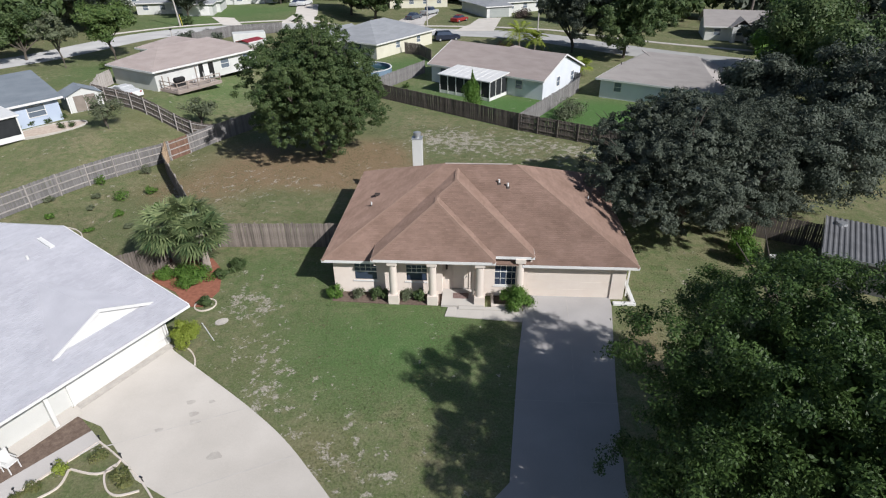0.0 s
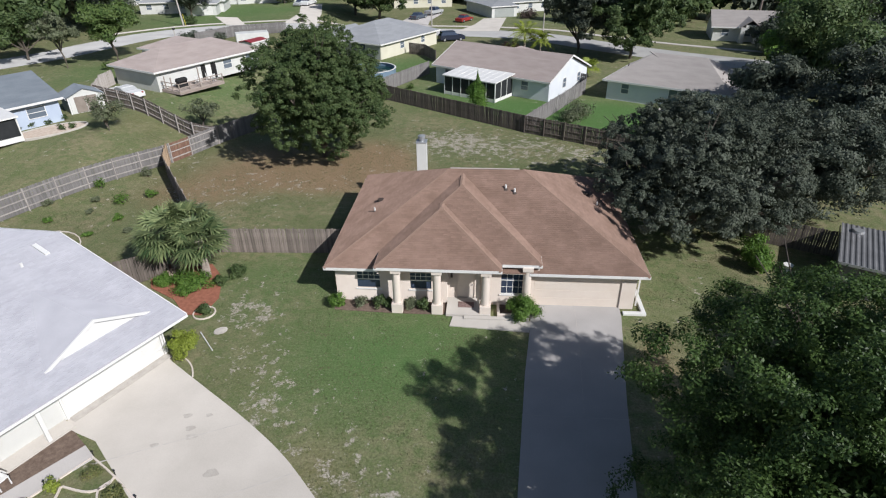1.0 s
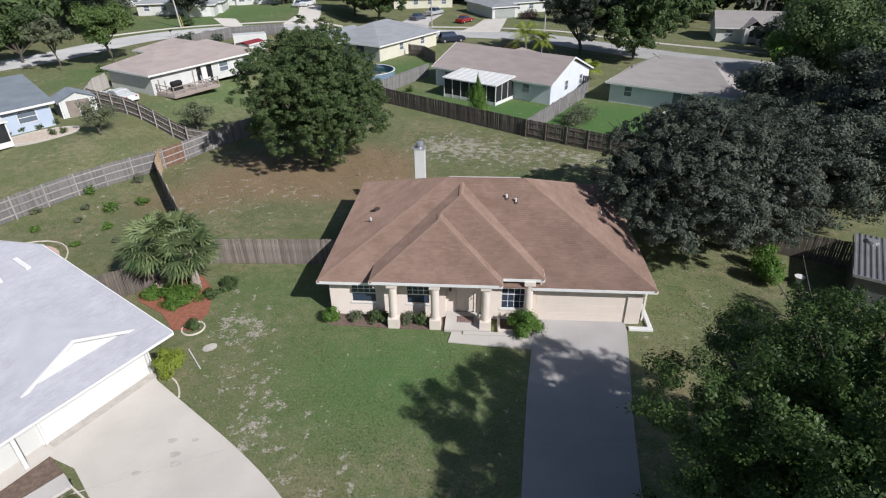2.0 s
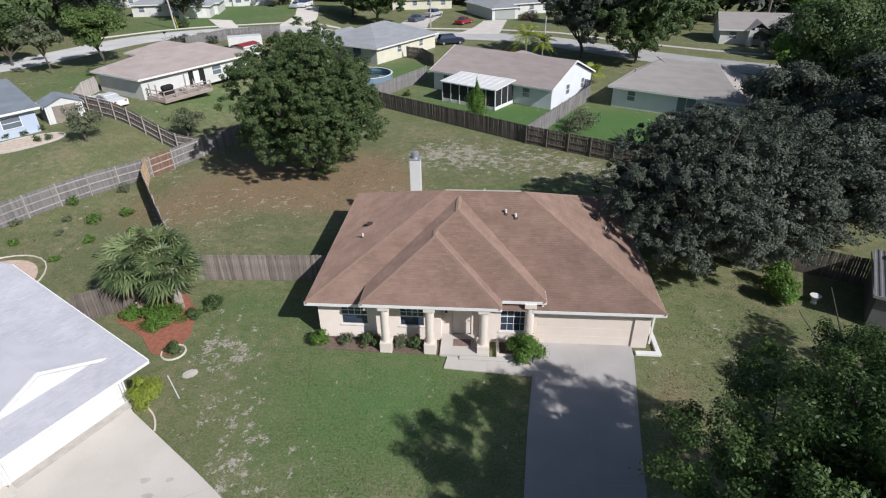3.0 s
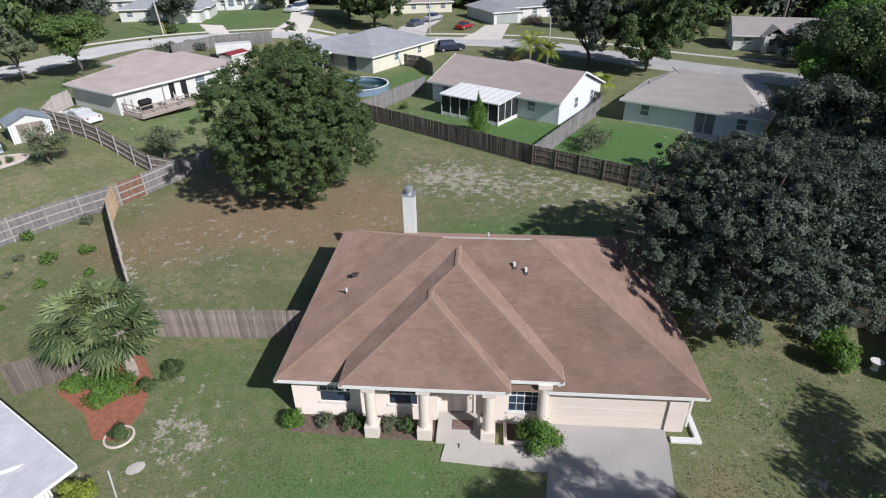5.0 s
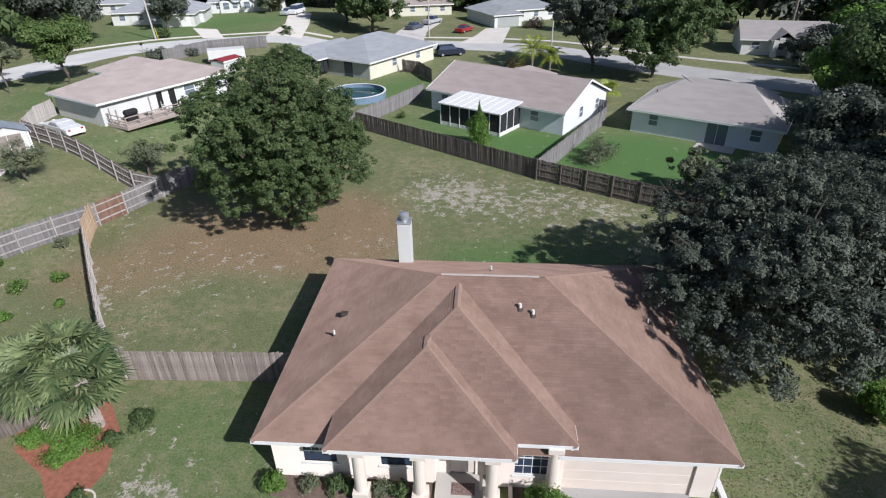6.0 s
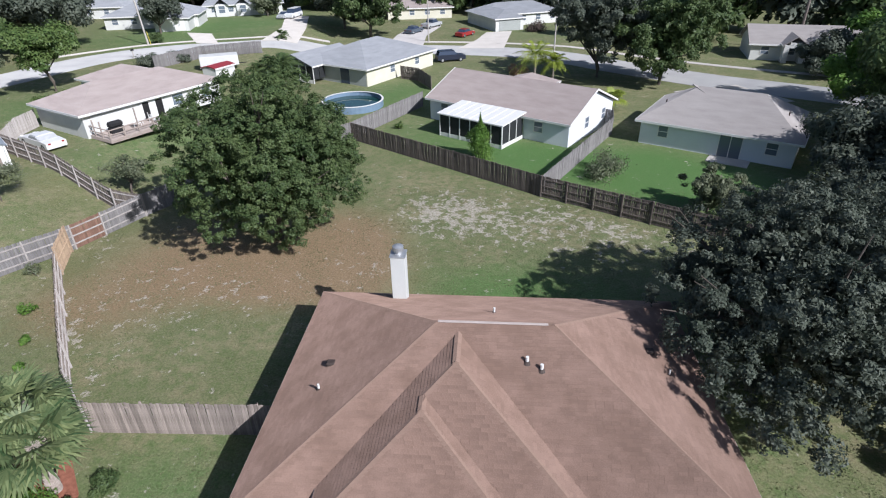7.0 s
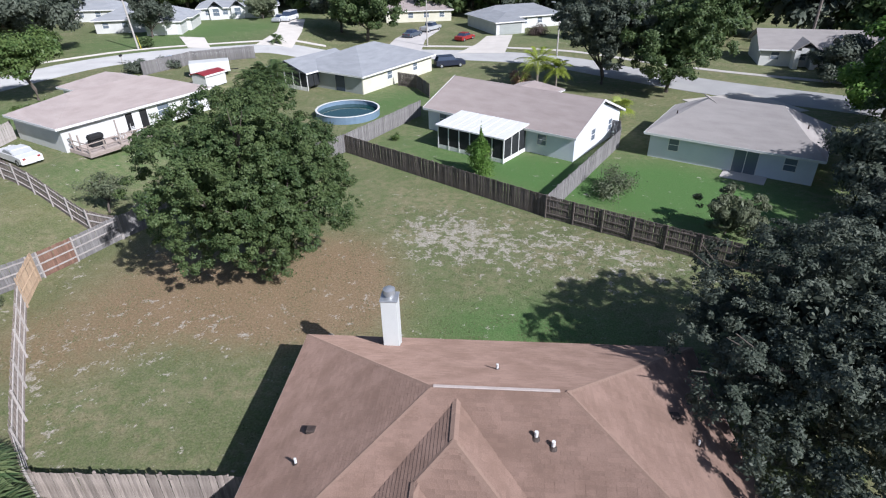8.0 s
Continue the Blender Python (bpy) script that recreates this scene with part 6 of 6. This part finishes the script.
# ---- back yards ----
bush(-0.6, 67.0, 2.6, 4.0, M_BRIGHT, "bright green cone-shaped conifer behind the fence", 101, 9000, 0.075, name="conifer", cone=True, category="tree")
bush(10.2, 63.4, 2.1, 2.1, M_DUSTY, "round olive-brown shrub beside the grey fence", 102, 3200, 0.09)
bush(-9.5, 76.0, 0.6, 0.8, M_HEDGE, "small clipped green bush on the lawn", 103, 700, 0.07)
bush(4.0, 99.5, 1.8, 1.9, surf("bronze_croton_leaf", (0.22, 0.13, 0.09), (0.36, 0.24, 0.15), 4, 0.7), "bronze croton shrub behind the gable roof", 104, 1400, 0.14)
tree(16.9, 56.6, 2.3, 3.6, 0.1, 12000, 0.085, M_DUSTY, "small pale green tree behind the fence", 105, 90, 0.42, 0.08, low=-0.9)
tree(-29.4, 57.6, 1.9, 3.0, 1.2, 2600, 0.08, M_DUSTY, "small open tree with pale bare branches", 106, 34, 0.6, 0.10, low=-0.3)
tree(-36.4, 52.6, 1.9, 3.3, 0.6, 2600, 0.08, M_DUSTY, "thin dusty green small tree in the side yard", 107, 40, 0.6, 0.08)
fan_palm(6.4, 97.2, 3.6, 3.4, 36, 108, "feather palm with arching yellow-green fronds", M_LIME, True, droop=0.5, trunk_r=0.16)
fan_palm(9.0, 97.8, 2.6, 2.7, 26, 109, "smaller feather palm with yellow-green fronds", M_LIME, True, droop=0.55, trunk_r=0.12)
fan_palm(14.4, 83.2, 1.6, 1.9, 26, 110, "small bright fan palm beside the white gable wall", M_LIME, trunk_r=0.15)
fan_palm(-27.0, 89.5, 3.6, 3.4, 70, 111, "feather palm with dense dark green fronds", M_GREEN, True, droop=0.5, trunk_r=0.16)
fan_palm(-29.4, 90.6, 2.6, 3.0, 60, 112, "low feather palm with dense dark green fronds", M_GREEN, True, droop=0.5, trunk_r=0.16)
fan_palm(50.8, 118.4, 13.0, 3.0, 30, 113, "tall slender fan palm in front of the cream house", M_PALM, trunk_r=0.2)
fan_palm(-37.5, 121.5, 0.8, 1.8, 22, 114, "low dark palm beside the long driveway", M_GREEN, True, trunk_r=0.15)

# ---- trees along the street and beyond ----
tree(15.4, 100.0, 6.4, 12.4, 2.2, 36000, 0.17, M_OAK, "dark live oak on the street verge", 121, 220, 0.9, 0.3, "live_oak")
tree(23.0, 95.8, 7.0, 12.6, 1.2, 40000, 0.17, M_GREEN, "broad olive green oak on the street verge", 122, 240, 0.95, 0.3, "live_oak")
tree(-54.0, 84.0, 3.9, 8.0, 2.9, 12000, 0.18, M_HEDGE, "bright green round tree on the street verge", 123, 90, 1.1, 0.22)
tree(-58.5, 79.0, 3.0, 6.8, 2.6, 3600, 0.16, M_DUSTY, "thin dusty tree with open branches", 127, 40, 0.8, 0.12, low=-0.3)
tree(-68, 84, 4.4, 7.4, 1.6, 9000, 0.2, M_GREEN, "dark green tree near the street", 128, 60, 1.1, 0.2)
tree(-75, 110, 8.5, 13.5, 1.2, 22000, 0.28, M_OAK, "large dark oak beside the street", 124, 110, 1.9, 0.4, "live_oak")
tree(-63.5, 128, 3.8, 8.0, 1.5, 9000, 0.22, M_OAK, "dark tree in front of the white house", 129, 60, 1.1, 0.22)
tree(-23.5, 133.5, 6.6, 12.5, 0.8, 20000, 0.26, M_GREEN, "tall dark green tree behind the grey roof", 125, 100, 1.5, 0.35)
tree(-30.5, 141.5, 5.4, 10.5, 0.8, 14000, 0.26, M_OAK, "dark tree behind the grey roof", 126, 80, 1.4, 0.3)
tree(-50.5, 151.5, 3.6, 5.6, 0.3, 7000, 0.22, M_DUSTY, "rounded grey-green shrub tree before the gabled house", 130, 50, 1.0, 0.2)
bush(9.5, 139.5, 2.6, 1.7, surf("dark_red_hedge", (0.06, 0.045, 0.04), (0.12, 0.09, 0.075), 4, 0.8), "low dark clipped mound of shrubs", 131, 2200, 0.14)
bush(-59.0, 117.5, 1.5, 1.7, M_GREEN, "dark palm-like shrub on the verge", 132, 1100, 0.14)
bush(-50, 98.5, 1.8, 1.8, M_OAK, "dark shrub beside the grey fence", 133, 1400, 0.14)
bush(-46.5, 101.5, 1.6, 1.8, M_OAK, "dark shrub beside the grey fence", 134, 1200, 0.14)
bush(-49.5, 79.5, 1.2, 1.3, M_BRIGHT, "bright green bush beside the house", 135, 900, 0.12)
for i in range(7):
    bush(-52.2 + i * 0.75, 78.3 + i * 0.95, 0.85, 0.95, M_HEDGE, "clipped green hedge plant along the verge", 140 + i, 500, 0.1, name="hedge_plant", group="verge hedge")
tree(29.4, 61.2, 3.7, 7.2, 0.8, 16000, 0.18, M_OAK, "dark round tree beside the hip-roofed house", 151, 90, 1.1, 0.25)
tree(38.6, 68.0, 7.4, 11.6, 1.4, 34000, 0.19, M_GREEN, "large dark live oak beyond the fence", 152, 110, 1.8, 0.4, "live_oak")
tree(43, 84, 5.5, 10.5, 1.4, 16000, 0.24, M_BRIGHT, "green tree beyond the driveway", 153, 80, 1.4, 0.3)
tree(47, 101, 4.0, 5.2, 0.3, 9000, 0.22, M_OAK, "dark shrub tree in front of the cream house", 154, 60, 1.2, 0.3)
tree(58, 100, 7.5, 12.5, 1.4, 18000, 0.28, M_OAK, "large dark oak beside the street", 155, 100, 1.8, 0.4, "live_oak")
# stays out of view: added so that its shadow darkens the right side yard
tree(24.4, 18.3, 6.0, 9.8, 0.6, 36000, 0.14, M_GREEN, "unseen green tree added to shade the side yard", 156, 110, 1.15, 0.3)
bush(17.6, 32.6, 0.95, 1.7, M_BRIGHT, "bright green vine-covered shrub under the oak", 157, 5200, 0.075)
bush(18.0, 34.2, 1.0, 1.7, M_BRIGHT, "green shrub beside the dark fence", 158, 1500, 0.09)

far_oak = tree(-92, 168, 7.5, 13.0, 0.5, 1900, 0.72, M_OAK, "dark green distant tree among others", 161, 70, 1.9, 0.4)
far_green = tree(-80, 172, 6.5, 11.0, 0.5, 1700, 0.70, M_GREEN, "pale green distant tree among others", 162, 60, 1.8, 0.4)
for o in (far_oak, far_green):
    o["group"] = "distant trees"
rf = random.Random(77)
for i in range(52):
    x = -150 + i * 5.8 + rf.uniform(-2, 2)
    for band in (0, 1):
        y = (172 if band == 0 else 188) + rf.uniform(-7, 7)
        copy_thing(far_oak if rf.random() < 0.55 else far_green, pose(x, y, rise(x, y), 0, 0, rf.uniform(0, 360)))
for x, y, o in ((-95, 150, far_oak), (-108, 140, far_green), (-86, 122, far_oak), (-92, 104, far_oak), (-96, 90, far_green), (-42, 162, far_green), (-33, 160, far_oak), (-12, 164, far_green), (22, 158, far_oak), (30, 150, far_green), (36, 140, far_oak),
                (46, 138, far_green), (56, 134, far_oak), (66, 128, far_green), (74, 118, far_oak), (28, 128, far_oak), (36, 128, far_green), (68, 108, far_oak), (-120, 110, far_oak), (-78, 96, far_green), (62, 84, far_oak), (54, 72, far_oak), (46, 60, far_oak), (44, 50, far_green), (-84, 82, far_oak)):
    copy_thing(o, pose(x, y, rise(x, y), 0, 0, x * 7))


# ---- vehicles, poles, small structures ----
def paint(name, a):
    return surf(name, a, tuple(min(1, c * 1.1) for c in a), 1, 0.3, 0, 20, spec=0.5)


P_WHITE, P_RED, P_SILVER, P_BLUE = paint("white_car_paint", (0.75, 0.75, 0.74)), paint("red_car_paint", (0.30, 0.03, 0.03)), paint("silver_car_paint", (0.42, 0.43, 0.44)), paint("dark_blue_car_paint", (0.025, 0.03, 0.05))


def vehicle(x, y, turn, body_paint, label, profile, cabin, width=1.8, category="car", glass_m=M_GLASS):
    """Profile: side outline of the lower body as (x, z); cabin: outline of the glasshouse."""
    v = thing("car", pose(x, y, rise(x, y), 0, 0, turn), label, category)

    def extrude(outline, w, inset=0.0):
        bm = bmesh.new()
        sides = []
        for sg in (-1, 1):
            sides.append([bm.verts.new((px, sg * (w / 2 - (inset if pz > 1.25 else 0)), pz)) for px, pz in outline])
        k = len(outline)
        bm.faces.new(sides[0][::-1]), bm.faces.new(sides[1])
        for i in range(k):
            bm.faces.new((sides[0][i], sides[0][(i + 1) % k], sides[1][(i + 1) % k], sides[1][i]))
        bmesh.ops.bevel(bm, geom=list(bm.edges), offset=0.04, segments=2, affect="EDGES")
        return bm

    part("body", extrude(profile, width), body_paint, v)
    part("window_band", extrude(cabin, width - 0.14, 0.14), glass_m, v, "dark tinted windows" if glass_m is M_GLASS else "pale covered windows")
    top = max(c[1] for c in cabin)
    xs = [c[0] for c in cabin if c[1] > top - 0.05]
    part("roof", boxes((min(xs) - 0.05, max(xs) + 0.05, -width / 2 + 0.2, width / 2 - 0.2, top - 0.03, top + 0.03), bevel=0.02), body_paint, v)
    lo, hi = min(p[0] for p in profile), max(p[0] for p in profile)
    for px in (lo + 0.85, hi - 0.85):
        for sg in (-1, 1):
            w = part("wheel", tube(bmesh.new(), (px, sg * (width / 2 - 0.2), 0.32), (px, sg * (width / 2 + 0.01), 0.32), 0.32, 0.32, 16), M_RUBBER, v)
            part("rim", tube(bmesh.new(), (px, sg * (width / 2 + 0.005), 0.32), (px, sg * (width / 2 + 0.02), 0.32), 0.2, 0.18, 12), M_METAL, w)
    for sg in (-1, 1):
        part("headlight", boxes((hi - 0.06, hi + 0.015, sg * (width / 2 - 0.35) - 0.14, sg * (width / 2 - 0.35) + 0.14, 0.62, 0.76), bevel=0.02), M_WHITE, v)
        part("tail_light", boxes((lo - 0.015, lo + 0.05, sg * (width / 2 - 0.3) - 0.12, sg * (width / 2 - 0.3) + 0.12, 0.66, 0.82), bevel=0.02), P_RED, v)
    return v


M_COVER = surf("pale_grey_vinyl", (0.42, 0.43, 0.43), (0.52, 0.53, 0.53), 3, 0.6)
SEDAN = ([(-2.3, 0.25), (2.3, 0.25), (2.32, 0.7), (1.1, 0.92), (-1.5, 0.95), (-2.32, 0.88)], [(-1.55, 0.93), (1.05, 0.9), (0.35, 1.38), (-0.95, 1.4)])
SUV = ([(-2.35, 0.3), (2.35, 0.3), (2.36, 0.9), (1.1, 1.08), (-2.3, 1.1), (-2.37, 0.9)], [(-2.2, 1.08), (1.05, 1.06), (0.45, 1.68), (-1.95, 1.7)])
TRUCK = ([(-2.8, 0.4), (2.7, 0.4), (2.72, 0.95), (1.4, 1.1), (-2.78, 1.08)], [(-0.9, 1.06), (1.35, 1.08), (0.7, 1.75), (-0.75, 1.78)])
VAN = ([(-2.6, 0.3), (2.5, 0.3), (2.52, 0.95), (1.7, 1.15), (-2.58, 1.15)], [(-2.5, 1.12), (1.65, 1.13), (0.9, 1.95), (-2.4, 1.98)])
vehicle(-41.6, 64.6, 152, P_WHITE, "long white older car parked beside the house", [(-2.6, 0.25), (2.6, 0.25), (2.62, 0.72), (1.2, 0.86), (-1.5, 0.9), (-2.62, 0.84)], [(-1.5, 0.86), (0.9, 0.84), (0.3, 1.2), (-0.8, 1.22)], glass_m=M_COVER)
vehicle(-6.2, 111.2, 20, P_BLUE, "dark blue sport utility parked on the street", *SUV)
vehicle(-4.8, 134.6, 60, P_RED, "red sedan parked on the grass", *SEDAN)
vehicle(-12.4, 145.4, 62, P_SILVER, "silver pickup truck on the driveway", *TRUCK, width=1.95, category="truck")
vehicle(-15.4, 138.4, 64, paint("slate_car_paint", (0.09, 0.11, 0.14)), "slate blue sedan parked on the driveway", *SEDAN)
vehicle(-43.5, 148.4, -100, P_WHITE, "white van on the long driveway", *VAN, width=1.95, category="van")
vehicle(-45.2, 147.6, -100, P_SILVER, "silver car beside the white van", *SEDAN)
vehicle(-46.8, 103.4, 70, paint("pale_blue_car_paint", (0.45, 0.52, 0.62)), "pale blue car behind dark shrubs", *SEDAN)
trailer = thing("utility_trailer", pose(-38.5, 97.5, rise(-38.5, 97.5), 0, 0, 25), "white box trailer in the side yard", "trailer")
part("body", boxes((-2.6, 2.6, -1.2, 1.2, 0.5, 1.9), bevel=0.06), M_WHITE_WALL, trailer)
for sg in (-1, 1):
    w = part("wheel", tube(bmesh.new(), (0, sg * 1.0, 0.35), (0, sg * 1.24, 0.35), 0.35, 0.35, 14), M_RUBBER, trailer)
    part("rim", tube(bmesh.new(), (0, sg * 1.24, 0.35), (0, sg * 1.26, 0.35), 0.2, 0.18, 10), M_METAL, w)
part("tow_bar", boxes((2.6, 3.7, -0.06, 0.06, 0.5, 0.6)), M_RUBBER, trailer)
lean = thing("garden_shed", pose(-36.0, 90.6, rise(-36.0, 90.6), 0, 0, 68), "low white shed with a dark red roof", "shed")
wall_ring(lean, 0, 3.4, 0, 2.4, 1.6, M_WHITE_WALL)
roof(lean, gable_planes(-0.15, 3.55, -0.15, 2.55, 1.6, 0.2), P_RED)


def lamp_pole(x, y, h, arm, label, material=M_POLE, lean=0.0):
    t = thing("street_lamp", pose(x, y, rise(x, y), 0, lean, 0), label, "street lamp")
    part("pole", tube(bmesh.new(), (0, 0, -0.2), (0, 0, h), 0.13, 0.085, 10), material, t)
    part("arm", tube(bmesh.new(), (0, 0, h - 0.2), (arm, 0, h + 0.15), 0.045, 0.035, 6), M_METAL, t)
    part("lamp_head", boxes((arm - 0.1, arm + 0.55, -0.14, 0.14, h + 0.08, h + 0.24), bevel=0.05), M_METAL, t)
    return t


lamp_pole(-11.4, 128.3, 8.5, -1.0, "pale concrete street lamp pole on the verge")
lamp_pole(11.2, 118.9, 8.2, -1.4, "pale street lamp with a short arm")
pole = thing("utility_pole", pose(-59.5, 116.0, 1.8, 0, -4, 0), "slightly leaning wooden utility pole with yellow guard", "utility pole")
part("pole", tube(bmesh.new(), (0, 0, -0.3), (0, 0, 10.5), 0.17, 0.12, 10), M_POLE, pole)
part("crossarm", boxes((-1.1, 1.1, -0.06, 0.06, 9.6, 9.75)), M_POLE, pole)
part("guard", tube(bmesh.new(), (0.5, 0, 0), (0.42, 0, 2.2), 0.06, 0.05, 8), surf("yellow_plastic", (0.55, 0.45, 0.06), (0.65, 0.54, 0.1), 3, 0.5), pole)
box_ob = thing("mailbox", pose(-55.6, 104.6, 1.8), "dark mailbox on a post by the street", "mailbox")
part("post", boxes((-0.05, 0.05, -0.05, 0.05, 0, 1.1)), M_POLE, box_ob)
part("box", boxes((-0.14, 0.14, -0.28, 0.28, 1.1, 1.4), bevel=0.06), M_RUBBER, box_ob)

# metal shed beside the oak
SH = pose(20.75, 30.3, 0, 0, 0, -28)
ms = thing("metal_shed", SH, "grey corrugated metal shed under the trees", "shed")
wall_ring(ms, 0.2, 6.8, 0.2, 5.0, 2.05, M_METAL_ROOF)
verts, faces = [], []
n = 100
for i in range(n + 1):
    x = 7.0 * i / n
    zz = 0.025 if i % 4 in (0, 1) else -0.02
    verts += [(x, 0, 2.08 + zz), (x, 5.2, 2.3 + zz)]
    if i:
        k = len(verts)
        faces.append((k - 4, k - 2, k - 1, k - 3))
part("roof", mesh_from("roof", verts, faces), M_METAL_ROOF, ms, "corrugated grey metal roof")
part("roof_edge", boxes((0, 7, -0.03, 0.0, 1.95, 2.12), (-0.03, 0, 0, 5.2, 1.95, 2.12)), M_METAL, ms)
bm = tube(bmesh.new(), (0.9, 4.3, 2.25), (0.9, 4.3, 2.42), 0.34, 0.30, 16)
part("roof_vent", bm, M_METAL, ms, "round pale roof vent")
lamp = thing("garden_urn", pose(19.4, 32.5, 0), "small white garden ornament under the oak", "ornament")
part("bowl", tube(bmesh.new(), (0, 0, 0.25), (0, 0, 0.5), 0.16, 0.3, 12), M_WHITE, lamp)
part("foot", tube(bmesh.new(), (0, 0, 0), (0, 0, 0.25), 0.18, 0.1, 12), M_WHITE, lamp)

# gravel bed and plants by the blue house
bed_pts = [(-41.9 + 3.3 * math.cos(a) * math.cos(0.9) - 1.7 * math.sin(a) * math.sin(0.9), 51.9 + 3.3 * math.cos(a) * math.sin(0.9) + 1.7 * math.sin(a) * math.cos(0.9)) for a in (2 * math.pi * i / 28 for i in range(28))]
solo("gravel_bed", prism(bmesh.new(), bed_pts, 1.2, 1.83), surf("tan_gravel", (0.33, 0.27, 0.22), (0.46, 0.39, 0.33), 4, 0.95, 0.01, 25), "tan gravel bed with a pale border beside the blue house", "gravel bed", kind="structure")
bm = bmesh.new()
for a, b in zip(bed_pts, bed_pts[1:] + bed_pts[:1]):
    d = (Vector(b) - Vector(a)).normalized() * 0.08
    prism(bm, [(a[0] + d.y, a[1] - d.x), (b[0] + d.y, b[1] - d.x), (b[0] - d.y, b[1] + d.x), (a[0] - d.y, a[1] + d.x)], 1.3, 1.92)
solo("garden_edging", bm, M_CONCRETE, "pale stone border round the gravel bed", "edging")
for i, (x, y) in enumerate(((-41.0, 52.3), (-40.3, 52.9), (-42.9, 55.4), (-43.7, 54.0), (-44.5, 52.7), (-45.0, 51.6))):
    bush(x, y, 0.45, 0.6, M_GREEN, "small dark green shrub by the blue house", 170 + i, 300, 0.07, name="shrub", z=1.8)


# ---- turf tufts ----
def tufts():
    rng = np.random.default_rng(9)
    n = 170000
    x, y = rng.uniform(-34, 22, n), rng.uniform(12.5, 60, n)
    keep = ~((x > HX0 + 0.4) & (x < HX1 - 0.4) & (y > HY0 - 0.5) & (y < HY1 - 0.4))
    keep &= ~((x > 1.2 + (y - 15) * 0.11) & (x < 8.5) & (y < 28.2))
    keep &= ~((x < -4.6) & (y < 22.6) & (x + 13.8 < (21.3 - y) * 1.25))
    keep &= ~((x < -13.2) & (y < 33) & (y < 22.6 - (x + 13.96) * 0.8))
    keep &= ~((x > -21) & (x < -14.8) & (y > 25.6) & (y < 31.7))
    keep &= ~((x > -1.4) & (x < 3.3) & (y > 25.2) & (y < 27))
    patch = np.array([noise.noise(Vector((a * 0.5, b * 0.5, 7.0))) for a, b in zip(x, y)])
    keep &= patch + rng.uniform(-0.35, 0.35, n) > -0.05
    x, y = x[keep], y[keep]
    n = len(x)
    z = 1.8 * smooth_step(27, 38, -x) * smooth_step(34, 52, y)
    pos = np.stack([x, y, z + 0.02], 1)
    nrm = rng.normal(size=(n, 3))
    nrm[:, 2] = np.abs(nrm[:, 2]) * 0.5 + 0.45
    nrm /= np.linalg.norm(nrm, axis=1, keepdims=True)
    me = leaf_mesh("grass", pos, nrm, 0.05, rng, 0.4)
    me.materials.append(leafy("grass_blade", (0.105, 0.130, 0.052), (0.215, 0.212, 0.115), 0.2, 0.8))
    ob = new("grass", me)
    tagged(ob, "short uneven tufts of green and straw grass", "grass", kind="stuff")


tufts()
